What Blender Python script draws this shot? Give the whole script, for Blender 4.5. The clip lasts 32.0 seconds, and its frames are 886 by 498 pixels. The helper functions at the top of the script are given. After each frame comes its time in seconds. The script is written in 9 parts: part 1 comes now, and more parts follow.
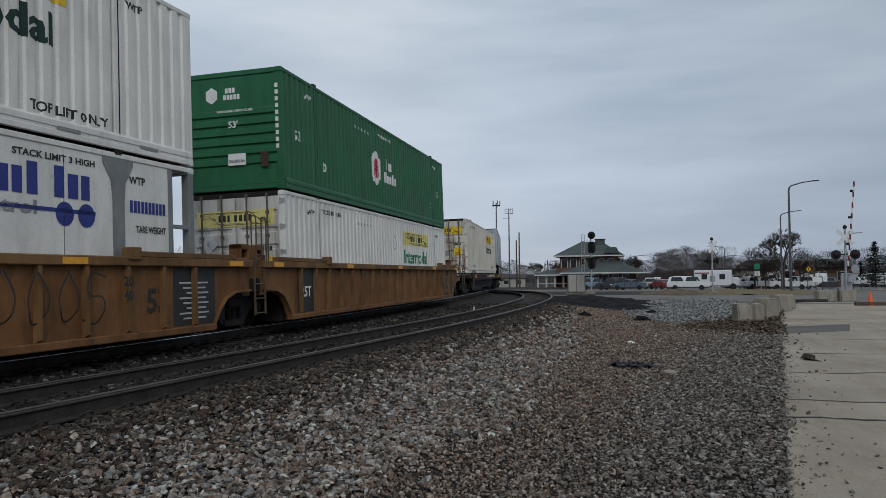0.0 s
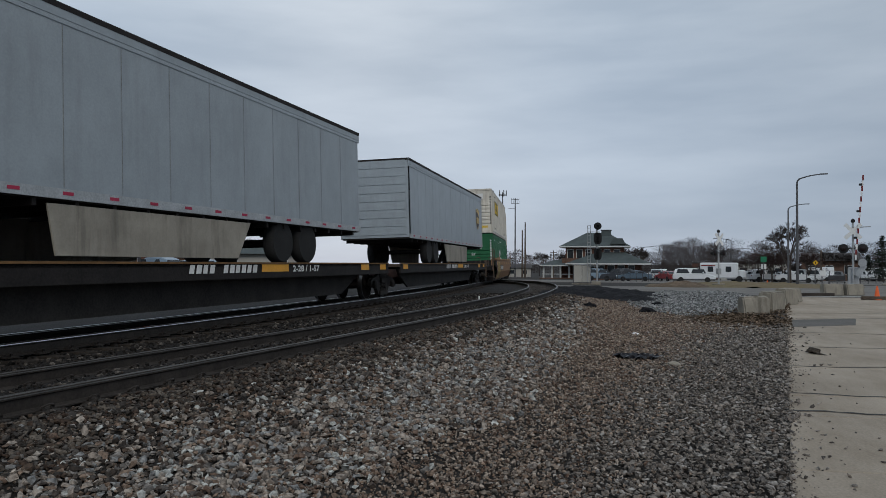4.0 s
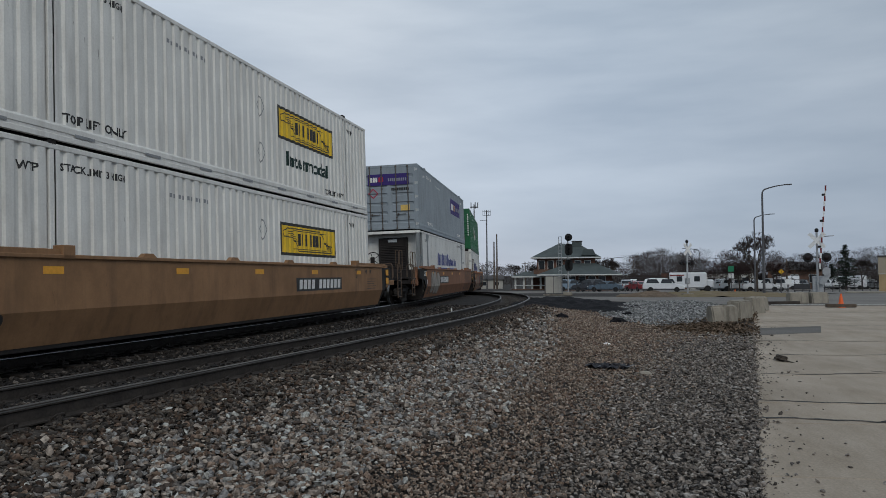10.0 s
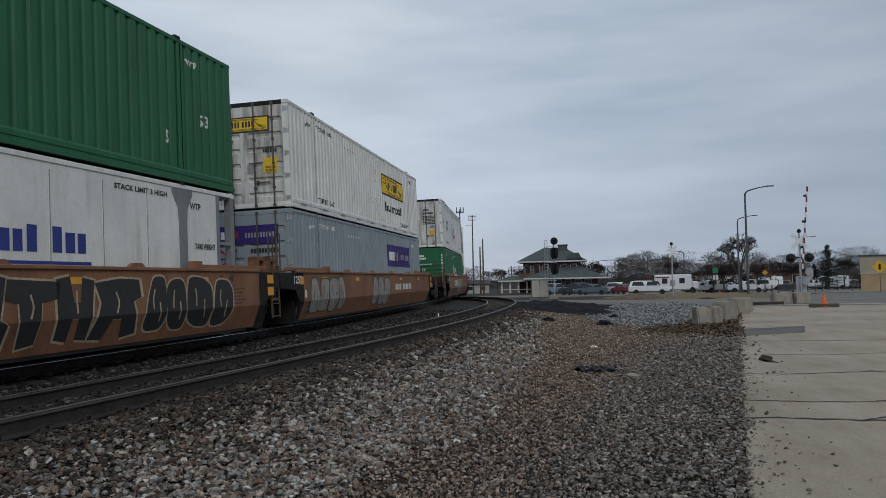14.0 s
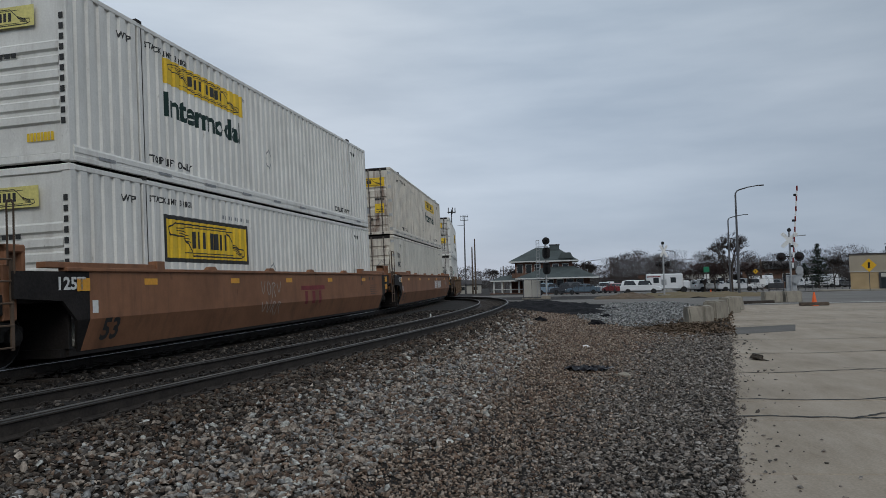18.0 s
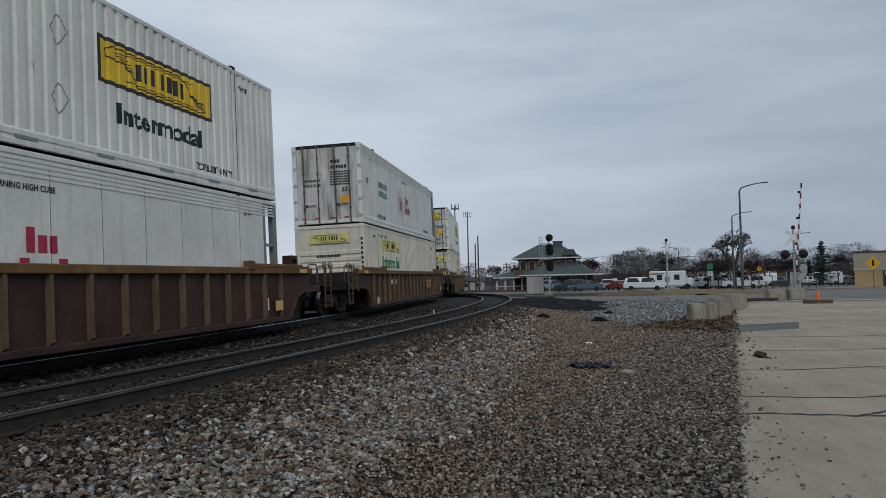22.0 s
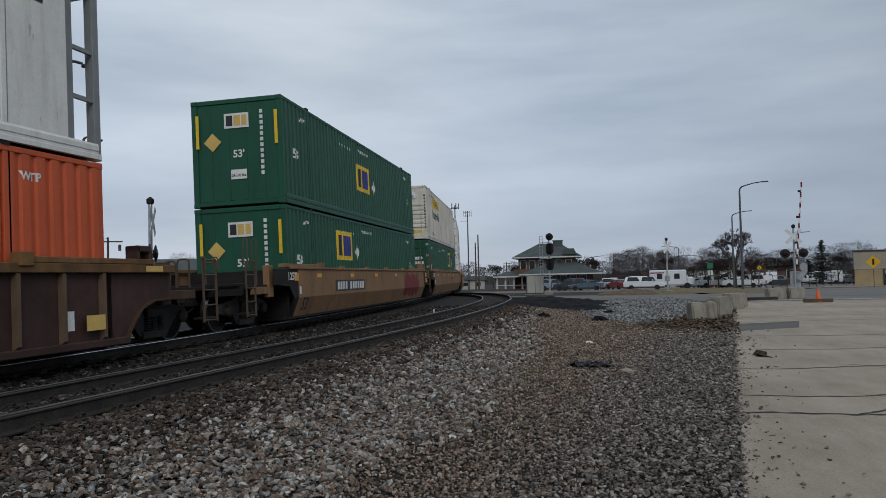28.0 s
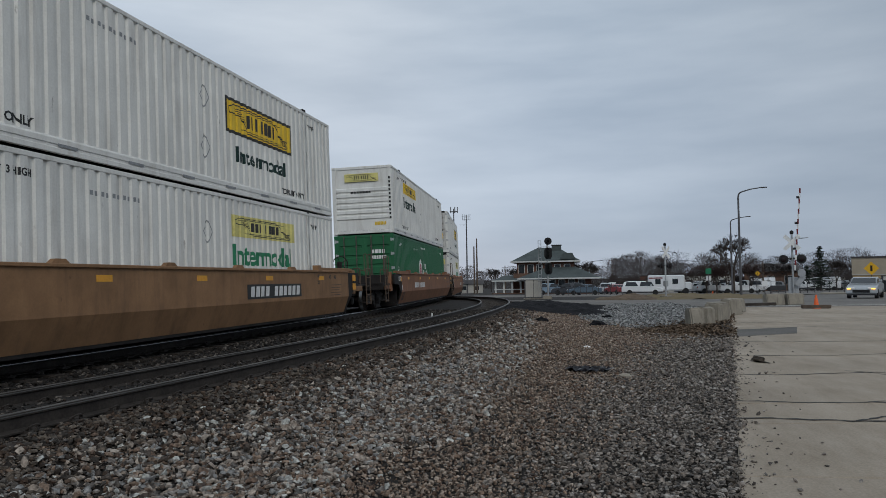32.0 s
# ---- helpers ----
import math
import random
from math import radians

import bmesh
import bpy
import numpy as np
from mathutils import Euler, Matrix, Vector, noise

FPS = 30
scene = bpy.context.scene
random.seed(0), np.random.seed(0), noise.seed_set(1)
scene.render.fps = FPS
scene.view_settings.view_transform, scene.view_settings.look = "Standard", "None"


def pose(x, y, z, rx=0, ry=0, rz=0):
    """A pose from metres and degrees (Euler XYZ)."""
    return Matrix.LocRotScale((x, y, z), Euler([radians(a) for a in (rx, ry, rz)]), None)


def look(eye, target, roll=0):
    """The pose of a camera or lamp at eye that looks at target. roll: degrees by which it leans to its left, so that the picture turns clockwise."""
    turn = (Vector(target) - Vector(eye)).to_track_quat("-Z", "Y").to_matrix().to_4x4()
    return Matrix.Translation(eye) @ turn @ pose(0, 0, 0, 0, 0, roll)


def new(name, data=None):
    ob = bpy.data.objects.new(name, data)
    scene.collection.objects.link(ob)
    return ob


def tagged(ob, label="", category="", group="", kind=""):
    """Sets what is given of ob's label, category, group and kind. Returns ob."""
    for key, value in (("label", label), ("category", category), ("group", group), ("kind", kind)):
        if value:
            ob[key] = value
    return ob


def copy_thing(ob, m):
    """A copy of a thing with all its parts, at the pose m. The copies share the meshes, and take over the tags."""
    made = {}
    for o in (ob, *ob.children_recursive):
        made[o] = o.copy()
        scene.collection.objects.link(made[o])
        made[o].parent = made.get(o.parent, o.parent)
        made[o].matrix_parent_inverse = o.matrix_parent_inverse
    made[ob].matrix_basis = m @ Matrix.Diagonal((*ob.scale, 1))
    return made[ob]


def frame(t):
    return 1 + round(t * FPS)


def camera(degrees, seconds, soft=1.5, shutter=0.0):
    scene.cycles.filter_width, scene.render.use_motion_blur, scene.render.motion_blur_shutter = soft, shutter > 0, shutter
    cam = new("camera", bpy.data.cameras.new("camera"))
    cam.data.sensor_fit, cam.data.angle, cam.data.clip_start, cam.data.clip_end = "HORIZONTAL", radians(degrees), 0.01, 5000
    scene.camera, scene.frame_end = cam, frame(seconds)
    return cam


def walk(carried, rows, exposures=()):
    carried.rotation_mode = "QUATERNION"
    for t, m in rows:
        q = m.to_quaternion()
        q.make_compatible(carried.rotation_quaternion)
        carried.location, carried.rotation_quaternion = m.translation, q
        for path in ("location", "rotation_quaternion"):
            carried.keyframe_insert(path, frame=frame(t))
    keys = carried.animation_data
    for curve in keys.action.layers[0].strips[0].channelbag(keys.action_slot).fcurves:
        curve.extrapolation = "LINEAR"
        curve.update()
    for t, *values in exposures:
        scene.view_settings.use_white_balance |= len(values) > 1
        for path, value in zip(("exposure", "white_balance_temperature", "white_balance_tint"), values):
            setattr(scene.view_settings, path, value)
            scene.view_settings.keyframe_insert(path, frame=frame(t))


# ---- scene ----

# ---- camera and its way ----
EYE = (0.0, 0.0, 1.6)
cam = camera(61.9, 32.0, 0.35)
# seconds, tilt, lean and turn in degrees: a hand-held camera that stands at one spot
PATH = [
    (0, 91.965, -0.500, 13.255),
    (0.5, 91.706, -0.599, 13.245),
    (1, 91.431, -0.527, 13.336),
    (1.5, 91.149, -0.481, 13.294),
    (2, 91.023, -0.374, 13.255),
    (2.5, 91.005, -0.300, 13.304),
    (3, 90.987, -0.320, 13.497),
    (3.5, 91.018, -0.003, 13.676),
    (5.5, 91.339, 0.474, 13.659),
    (6, 91.318, 0.328, 13.547),
    (6.5, 91.375, 0.217, 13.330),
    (7, 91.442, 0.183, 13.108),
    (7.5, 91.547, 0.162, 12.949),
    (8, 91.699, -0.083, 12.698),
    (8.5, 91.766, -0.081, 12.340),
    (9, 91.892, -0.114, 12.090),
    (9.5, 92.001, -0.198, 11.821),
    (10, 92.063, -0.336, 11.531),
    (10.5, 92.097, -0.430, 11.250),
    (11, 92.232, -0.463, 11.116),
    (11.5, 92.244, -0.554, 10.935),
    (12, 92.323, -0.559, 10.876),
    (12.5, 92.331, -0.774, 10.763),
    (13, 92.345, -1.082, 10.670),
    (13.5, 92.383, -1.152, 10.517),
    (14, 92.457, -1.119, 10.445),
    (14.5, 92.460, -1.236, 10.328),
    (16.5, 92.434, -1.385, 9.995),
    (17, 92.463, -1.367, 9.900),
    (17.5, 92.474, -1.354, 9.873),
    (18, 92.464, -1.372, 9.822),
    (18.5, 92.458, -1.351, 9.865),
    (19, 92.465, -1.353, 9.870),
    (19.5, 92.514, -1.265, 9.874),
    (20, 92.516, -1.204, 9.871),
    (20.5, 92.459, -1.188, 9.954),
    (21, 92.348, -1.120, 10.026),
    (21.5, 92.263, -1.082, 10.089),
    (22, 92.200, -1.206, 10.078),
    (22.5, 92.073, -1.234, 10.063),
    (23, 91.942, -1.223, 10.088),
    (23.5, 91.884, -1.148, 10.103),
    (24, 91.856, -1.226, 10.114),
    (24.5, 91.840, -1.295, 10.068),
    (25, 91.840, -1.295, 10.075),
    (25.5, 91.875, -1.229, 10.084),
    (27.5, 92.072, -1.318, 10.110),
    (28, 92.137, -1.240, 10.087),
    (28.5, 92.237, -1.179, 10.116),
    (29, 92.267, -1.228, 10.084),
    (29.5, 92.334, -1.253, 10.076),
    (30, 92.356, -1.249, 10.039),
    (30.5, 92.387, -1.112, 10.016),
    (31, 92.425, -1.071, 9.957),
    (31.5, 92.398, -0.925, 9.929),
    (32, 92.414, -0.850, 9.974),
]
walk(cam, [(t, Matrix.Translation(EYE) @ pose(0, 0, 0, 0, 0, turn) @ pose(0, 0, 0, tilt) @ pose(0, 0, 0, 0, 0, lean))
           for t, tilt, lean, turn in PATH])

# ---- light: a grey overcast winter sky, slightly brighter low down ahead ----
world = bpy.data.worlds.new("overcast_sky")
scene.world = world
world.use_nodes = True
wt = world.node_tree
wt.nodes.clear()


def wnode(kind, **props):
    n = wt.nodes.new(kind)
    for k, v in props.items():
        n.inputs[k].default_value = v
    return n


w_out = wnode("ShaderNodeOutputWorld")
w_bg = wnode("ShaderNodeBackground", Strength=1.0)
w_sky = wt.nodes.new("ShaderNodeTexSky")
w_sky.sky_type = "NISHITA"
w_sky.sun_disc = False
w_sky.sun_elevation, w_sky.sun_rotation = radians(24), radians(-20)
w_co = wt.nodes.new("ShaderNodeTexCoord")
w_sep = wt.nodes.new("ShaderNodeSeparateXYZ")
w_map = wt.nodes.new("ShaderNodeMapping")
w_map.inputs["Scale"].default_value = (1.0, 1.0, 5.0)
w_n1 = wnode("ShaderNodeTexNoise", Scale=2.6, Detail=7.0, Roughness=0.5)
w_ramp = wt.nodes.new("ShaderNodeValToRGB")
w_ramp.color_ramp.elements[0].position, w_ramp.color_ramp.elements[0].color = 0.30, (0.305, 0.382, 0.482, 1)
w_ramp.color_ramp.elements[1].position, w_ramp.color_ramp.elements[1].color = 0.72, (0.462, 0.542, 0.640, 1)
w_low = wt.nodes.new("ShaderNodeValToRGB")
w_low.color_ramp.elements[0].position, w_low.color_ramp.elements[0].color = 0.0, (0.95, 0.96, 1.0, 1)
w_low.color_ramp.elements[1].position, w_low.color_ramp.elements[1].color = 0.5, (1.25, 1.2, 1.13, 1)
w_mul = wt.nodes.new("ShaderNodeMixRGB")
w_mul.blend_type, w_mul.inputs[0].default_value = "MULTIPLY", 1.0
w_mix = wt.nodes.new("ShaderNodeMixRGB")
w_mix.blend_type, w_mix.inputs[0].default_value = "ADD", 0.004
wt.links.new(w_co.outputs["Generated"], w_map.inputs[0])
wt.links.new(w_map.outputs[0], w_n1.inputs["Vector"])
wt.links.new(w_n1.outputs[0], w_ramp.inputs[0])
wt.links.new(w_co.outputs["Generated"], w_sep.inputs[0])
wt.links.new(w_sep.outputs["Z"], w_low.inputs[0])
wt.links.new(w_ramp.outputs[0], w_mul.inputs[1])
wt.links.new(w_low.outputs[0], w_mul.inputs[2])
w_side = wt.nodes.new("ShaderNodeMapRange")
w_side.interpolation_type = "SMOOTHSTEP"
w_side.inputs["From Min"].default_value, w_side.inputs["From Max"].default_value = -0.15, 0.50
w_side.inputs["To Min"].default_value, w_side.inputs["To Max"].default_value = 1.06, 0.76
w_east = wt.nodes.new("ShaderNodeMixRGB")
w_east.blend_type, w_east.inputs[0].default_value = "MULTIPLY", 1.0
wt.links.new(w_sep.outputs["X"], w_side.inputs["Value"])
wt.links.new(w_mul.outputs[0], w_east.inputs[1])
wt.links.new(w_side.outputs[0], w_east.inputs[2])
wt.links.new(w_east.outputs[0], w_mix.inputs[1])
wt.links.new(w_sky.outputs[0], w_mix.inputs[2])
wt.links.new(w_mix.outputs[0], w_bg.inputs[0])
wt.links.new(w_bg.outputs[0], w_out.inputs[0])

sun = new("sun", bpy.data.lights.new("sun", "SUN"))
sun.data.energy, sun.data.angle, sun.data.color = 0.9, radians(25), (1.0, 0.97, 0.92)
sun.matrix_basis = look((20, -40, 40), (-4, 10, 0))
scene.view_settings.exposure = 0.0

# ---- materials ----
def material(name, color, rough=0.8, metal=0.0, vary=0.25, grain=40.0, stain=1.5, bump=0.1, color2=None, spec=0.3, random_tint=0.0):
    """A surface with fine grain and larger stains in its colour, and a matching relief; sizes in object space."""
    m = bpy.data.materials.new(name)
    m.use_nodes = True
    nt = m.node_tree
    b = nt.nodes["Principled BSDF"]
    b.inputs["Roughness"].default_value = rough
    b.inputs["Metallic"].default_value = metal
    b.inputs["Specular IOR Level"].default_value = spec
    co = nt.nodes.new("ShaderNodeTexCoord")
    big = nt.nodes.new("ShaderNodeTexNoise")
    big.inputs["Scale"].default_value, big.inputs["Detail"].default_value = stain, 4
    fine = nt.nodes.new("ShaderNodeTexNoise")
    fine.inputs["Scale"].default_value, fine.inputs["Detail"].default_value = grain, 5
    nt.links.new(co.outputs["Object"], big.inputs["Vector"])
    nt.links.new(co.outputs["Object"], fine.inputs["Vector"])
    add = nt.nodes.new("ShaderNodeMath")
    add.operation = "ADD"
    nt.links.new(big.outputs[0], add.inputs[0])
    nt.links.new(fine.outputs[0], add.inputs[1])
    ramp = nt.nodes.new("ShaderNodeValToRGB")
    c2 = color2 or tuple(c * (1 - vary) for c in color)
    c1 = color if color2 else tuple(min(1, c * (1 + vary)) for c in color)
    e = ramp.color_ramp.elements
    e[0].position, e[0].color = 0.38, (*c2, 1)
    e[1].position, e[1].color = 0.62, (*c1, 1)
    half = nt.nodes.new("ShaderNodeMath")
    half.operation, half.inputs[1].default_value = "MULTIPLY", 0.5
    nt.links.new(add.outputs[0], half.inputs[0])
    nt.links.new(half.outputs[0], ramp.inputs[0])
    col = ramp.outputs[0]
    if random_tint:
        info = nt.nodes.new("ShaderNodeNewGeometry")
        hsv = nt.nodes.new("ShaderNodeHueSaturation")
        rng = nt.nodes.new("ShaderNodeMapRange")
        rng.inputs["To Min"].default_value, rng.inputs["To Max"].default_value = 1 - random_tint, 1 + random_tint
        nt.links.new(info.outputs["Random Per Island"], rng.inputs["Value"])
        nt.links.new(rng.outputs[0], hsv.inputs["Value"])
        nt.links.new(col, hsv.inputs["Color"])
        col = hsv.outputs[0]
    nt.links.new(col, b.inputs["Base Color"])
    if bump:
        bm_ = nt.nodes.new("ShaderNodeBump")
        bm_.inputs["Strength"].default_value, bm_.inputs["Distance"].default_value = bump, 0.02
        nt.links.new(fine.outputs[0], bm_.inputs["Height"])
        nt.links.new(bm_.outputs[0], b.inputs["Normal"])
    return m


def glowing(name, color, strength):
    m = bpy.data.materials.new(name)
    m.use_nodes = True
    b = m.node_tree.nodes["Principled BSDF"]
    b.inputs["Base Color"].default_value = (*color, 1)
    b.inputs["Emission Color"].default_value = (*color, 1)
    b.inputs["Emission Strength"].default_value = strength
    return m


def painted_steel(name, color, dirt=(0.12, 0.10, 0.085), amount=0.5, rough=0.55, wear=0.14, reach=0.50, chips=0.0):
    """Weathered paint: streaks that run down, rust blotches and road grime."""
    m = material(name, color, rough, 0.0, 0.06, 30, 0.6, 0.05)
    nt = m.node_tree
    b = nt.nodes["Principled BSDF"]
    base = b.inputs["Base Color"].links[0].from_socket
    co = nt.nodes.new("ShaderNodeTexCoord")
    mp = nt.nodes.new("ShaderNodeMapping")
    mp.inputs["Scale"].default_value = (3.0, 3.0, 0.35)
    info = nt.nodes.new("ShaderNodeObjectInfo")
    streak = nt.nodes.new("ShaderNodeTexNoise")
    streak.noise_dimensions = "4D"
    streak.inputs["Scale"].default_value, streak.inputs["Detail"].default_value = 1.3, 8
    streak.inputs["Roughness"].default_value = 0.65
    tens = nt.nodes.new("ShaderNodeMath")
    tens.operation, tens.inputs[1].default_value = "MULTIPLY", 40
    nt.links.new(info.outputs["Random"], tens.inputs[0])
    nt.links.new(tens.outputs[0], streak.inputs["W"])
    nt.links.new(co.outputs["Object"], mp.inputs[0])
    nt.links.new(mp.outputs[0], streak.inputs["Vector"])
    ramp = nt.nodes.new("ShaderNodeValToRGB")
    ramp.color_ramp.elements[0].position, ramp.color_ramp.elements[0].color = reach, (0, 0, 0, 1)
    ramp.color_ramp.elements[1].position, ramp.color_ramp.elements[1].color = reach + (0.28 if reach > 0.48 else 0.2), (amount, amount, amount, 1)
    nt.links.new(streak.outputs[0], ramp.inputs[0])
    mix = nt.nodes.new("ShaderNodeMixRGB")
    nt.links.new(ramp.outputs[0], mix.inputs[0])
    nt.links.new(base, mix.inputs[1])
    mix.inputs[2].default_value = (*dirt, 1)
    grime_map = nt.nodes.new("ShaderNodeMapping")
    grime_map.inputs["Scale"].default_value = (1.0, 1.0, 0.8)
    blotch = nt.nodes.new("ShaderNodeTexNoise")
    blotch.noise_dimensions = "4D"
    blotch.inputs["Scale"].default_value, blotch.inputs["Detail"].default_value = 1.1, 12
    blotch.inputs["Roughness"].default_value = 0.72
    nt.links.new(tens.outputs[0], blotch.inputs["W"])
    nt.links.new(co.outputs["Object"], grime_map.inputs[0])
    nt.links.new(grime_map.outputs[0], blotch.inputs["Vector"])
    val = nt.nodes.new("ShaderNodeMapRange")
    val.inputs["From Min"].default_value, val.inputs["From Max"].default_value = 0.36, 0.62
    val.inputs["To Min"].default_value, val.inputs["To Max"].default_value = 1 - wear, 1 + wear * 0.12
    nt.links.new(blotch.outputs[0], val.inputs["Value"])
    soil = nt.nodes.new("ShaderNodeHueSaturation")
    nt.links.new(val.outputs[0], soil.inputs["Value"])
    nt.links.new(mix.outputs[0], soil.inputs["Color"])
    col = soil.outputs[0]
    if chips:
        # small knocks that have rusted and bled downwards
        chip_map = nt.nodes.new("ShaderNodeMapping")
        chip_map.inputs["Scale"].default_value = (4.5, 4.5, 1.3)
        knock = nt.nodes.new("ShaderNodeTexNoise")
        knock.noise_dimensions = "4D"
        knock.inputs["Scale"].default_value, knock.inputs["Detail"].default_value, knock.inputs["Roughness"].default_value = 1.6, 5, 0.6
        nt.links.new(co.outputs["Object"], chip_map.inputs[0])
        nt.links.new(chip_map.outputs[0], knock.inputs["Vector"])
        nt.links.new(tens.outputs[0], knock.inputs["W"])
        edge = nt.nodes.new("ShaderNodeMapRange")
        edge.inputs["From Min"].default_value, edge.inputs["From Max"].default_value = 0.665, 0.72
        edge.inputs["To Max"].default_value = chips
        nt.links.new(knock.outputs[0], edge.inputs["Value"])
        rusted = nt.nodes.new("ShaderNodeMixRGB")
        rusted.inputs[2].default_value = (0.055, 0.028, 0.018, 1)
        nt.links.new(edge.outputs[0], rusted.inputs[0])
        nt.links.new(col, rusted.inputs[1])
        col = rusted.outputs[0]
    nt.links.new(col, b.inputs["Base Color"])
    return m


# ---- mesh helpers ----
def empty(name, m=None):
    ob = new(name)
    ob.empty_display_size = 0.2
    if m is not None:
        ob.matrix_basis = m
    return ob


def bm_new():
    return bmesh.new()


def box(bm, x0, y0, z0, x1, y1, z1, m=None):
    """An axis-aligned block between two corners."""
    vs = [bm.verts.new(v) for v in ((x0, y0, z0), (x1, y0, z0), (x1, y1, z0), (x0, y1, z0), (x0, y0, z1), (x1, y0, z1), (x1, y1, z1), (x0, y1, z1))]
    for f in ((3, 2, 1, 0), (4, 5, 6, 7), (0, 1, 5, 4), (1, 2, 6, 5), (2, 3, 7, 6), (3, 0, 4, 7)):
        bm.faces.new([vs[i] for i in f])
    if m is not None:
        for v in vs:
            v.co = m @ v.co
    return vs


def tube(bm, a, b, r0, r1=None, n=10, caps=True):
    """A round bar from a to b."""
    a, b = Vector(a), Vector(b)
    r1 = r0 if r1 is None else r1
    d = (b - a).normalized()
    u = d.orthogonal().normalized()
    w = d.cross(u)
    rings = []
    for c, r in ((a, r0), (b, r1)):
        rings.append([bm.verts.new(c + (u * math.cos(2 * math.pi * i / n) + w * math.sin(2 * math.pi * i / n)) * r) for i in range(n)])
    for i in range(n):
        bm.faces.new((rings[0][i], rings[0][(i + 1) % n], rings[1][(i + 1) % n], rings[1][i]))
    if caps:
        bm.faces.new(rings[0][::-1])
        bm.faces.new(rings[1])


def lathe(bm, profile, axis=(0, 0, 1), at=(0, 0, 0), n=20, caps=True):
    """A turned shape: (radius, height) pairs along an axis."""
    d = Vector(axis).normalized()
    u = d.orthogonal().normalized()
    w = d.cross(u)
    at = Vector(at)
    rings = [[bm.verts.new(at + d * h + (u * math.cos(2 * math.pi * i / n) + w * math.sin(2 * math.pi * i / n)) * max(r, 1e-4)) for i in range(n)] for r, h in profile]
    for p, q in zip(rings[:-1], rings[1:]):
        for i in range(n):
            bm.faces.new((p[i], p[(i + 1) % n], q[(i + 1) % n], q[i]))
    if caps:
        bm.faces.new(rings[0][::-1])
        bm.faces.new(rings[-1])


def prism(bm, pts, d, m=None):
    """An outline extruded along the vector d."""
    a = [bm.verts.new(p) for p in pts]
    b = [bm.verts.new(Vector(p) + Vector(d)) for p in pts]
    bm.faces.new(a[::-1])
    bm.faces.new(b)
    n = len(a)
    for i in range(n):
        bm.faces.new((a[i], a[(i + 1) % n], b[(i + 1) % n], b[i]))
    if m is not None:
        for v in a + b:
            v.co = m @ v.co


def mesh_of(bm, name, mat, smooth=False, bevel=0.0):
    if bevel:
        bmesh.ops.bevel(bm, geom=list(bm.edges), offset=bevel, segments=1, affect="EDGES")
    bmesh.ops.recalc_face_normals(bm, faces=bm.faces)
    me = bpy.data.meshes.new(name)
    bm.to_mesh(me)
    bm.free()
    me.materials.append(mat)
    if smooth:
        me.shade_smooth()
        me.set_sharp_from_angle(angle=radians(40))
    return me


def part(name, bm, mat, parent=None, label="", smooth=False, bevel=0.0):
    """Links a bmesh, or a ready mesh, as one mesh object under a thing or a part."""
    me = bm if isinstance(bm, bpy.types.Mesh) else mesh_of(bm, name, mat, smooth, bevel)
    ob = new(name, me)
    if parent is not None:
        ob.parent = parent
    if label:
        ob["label"] = label
    return ob


def grid_mesh(name, verts, faces, mat):
    me = bpy.data.meshes.new(name)
    me.from_pydata(verts, [], faces)
    me.materials.append(mat)
    return me

# ---- the two tracks in plan ----
R_MAIN, X_MAIN, Y_MAIN = 300.0, -8.7, 25.0      # radius; where the main track runs due ahead
RAIL_Z, CANT = 0.43, 1.7                        # top of rail on the centre line; degrees by which the curve leans
S_END, S_START = 75.0, -45.0                    # straight beyond these


def main_at(s, off=0.0):
    """x, y and heading in degrees at the distance s along the main track; off: to its right."""
    c = min(max(s, S_START), S_END)
    a = c / R_MAIN
    x, y = X_MAIN - R_MAIN + (R_MAIN + off) * math.cos(a), Y_MAIN + (R_MAIN + off) * math.sin(a)
    return x - math.sin(a) * (s - c), y + math.cos(a) * (s - c), math.degrees(a)


# the siding's centre line: (y, x) by which it swings left past the crossing
SIDING = [(-60, -16.0), (-30, -11.2), (-10, -8.25), (0, -6.75), (7, -5.80), (12, -5.14), (16.4, -4.62), (21, -4.19), (25.3, -3.95), (29.5, -3.82), (35.3, -3.88), (39, -4.12), (44.6, -4.9), (49.5, -6.3), (54, -8.4), (58, -11.0), (62, -14.5)]


def siding_x(y):
    ys = [p[0] for p in SIDING]
    y = min(max(y, ys[0]), ys[-1] - 1e-6)
    i = max(k for k in range(len(ys) - 1) if ys[k] <= y)
    p = [SIDING[min(max(k, 0), len(SIDING) - 1)] for k in (i - 1, i, i + 1, i + 2)]
    (y0, x0), (y1, x1), (y2, x2), (y3, x3) = p
    h, u = y2 - y1, (y - y1) / (y2 - y1)
    m1 = (x2 - x0) / (y2 - y0) * h if y2 != y0 else 0
    m2 = (x3 - x1) / (y3 - y1) * h
    return (2 * u**3 - 3 * u**2 + 1) * x1 + (u**3 - 2 * u**2 + u) * m1 + (3 * u**2 - 2 * u**3) * x2 + (u**3 - u**2) * m2


def siding_at(y, off=0.0):
    x = siding_x(y)
    d = (siding_x(y + 0.05) - siding_x(y - 0.05)) / 0.1
    n = math.hypot(1, d)
    return x + off / n, y - off * d / n, math.degrees(-math.atan(d))


def edge_x(y):
    """The line between gravel and concrete."""
    return 0.02 + 0.197 * y


def smooth01(u):
    u = min(max(u, 0.0), 1.0)
    return u * u * (3 - 2 * u)


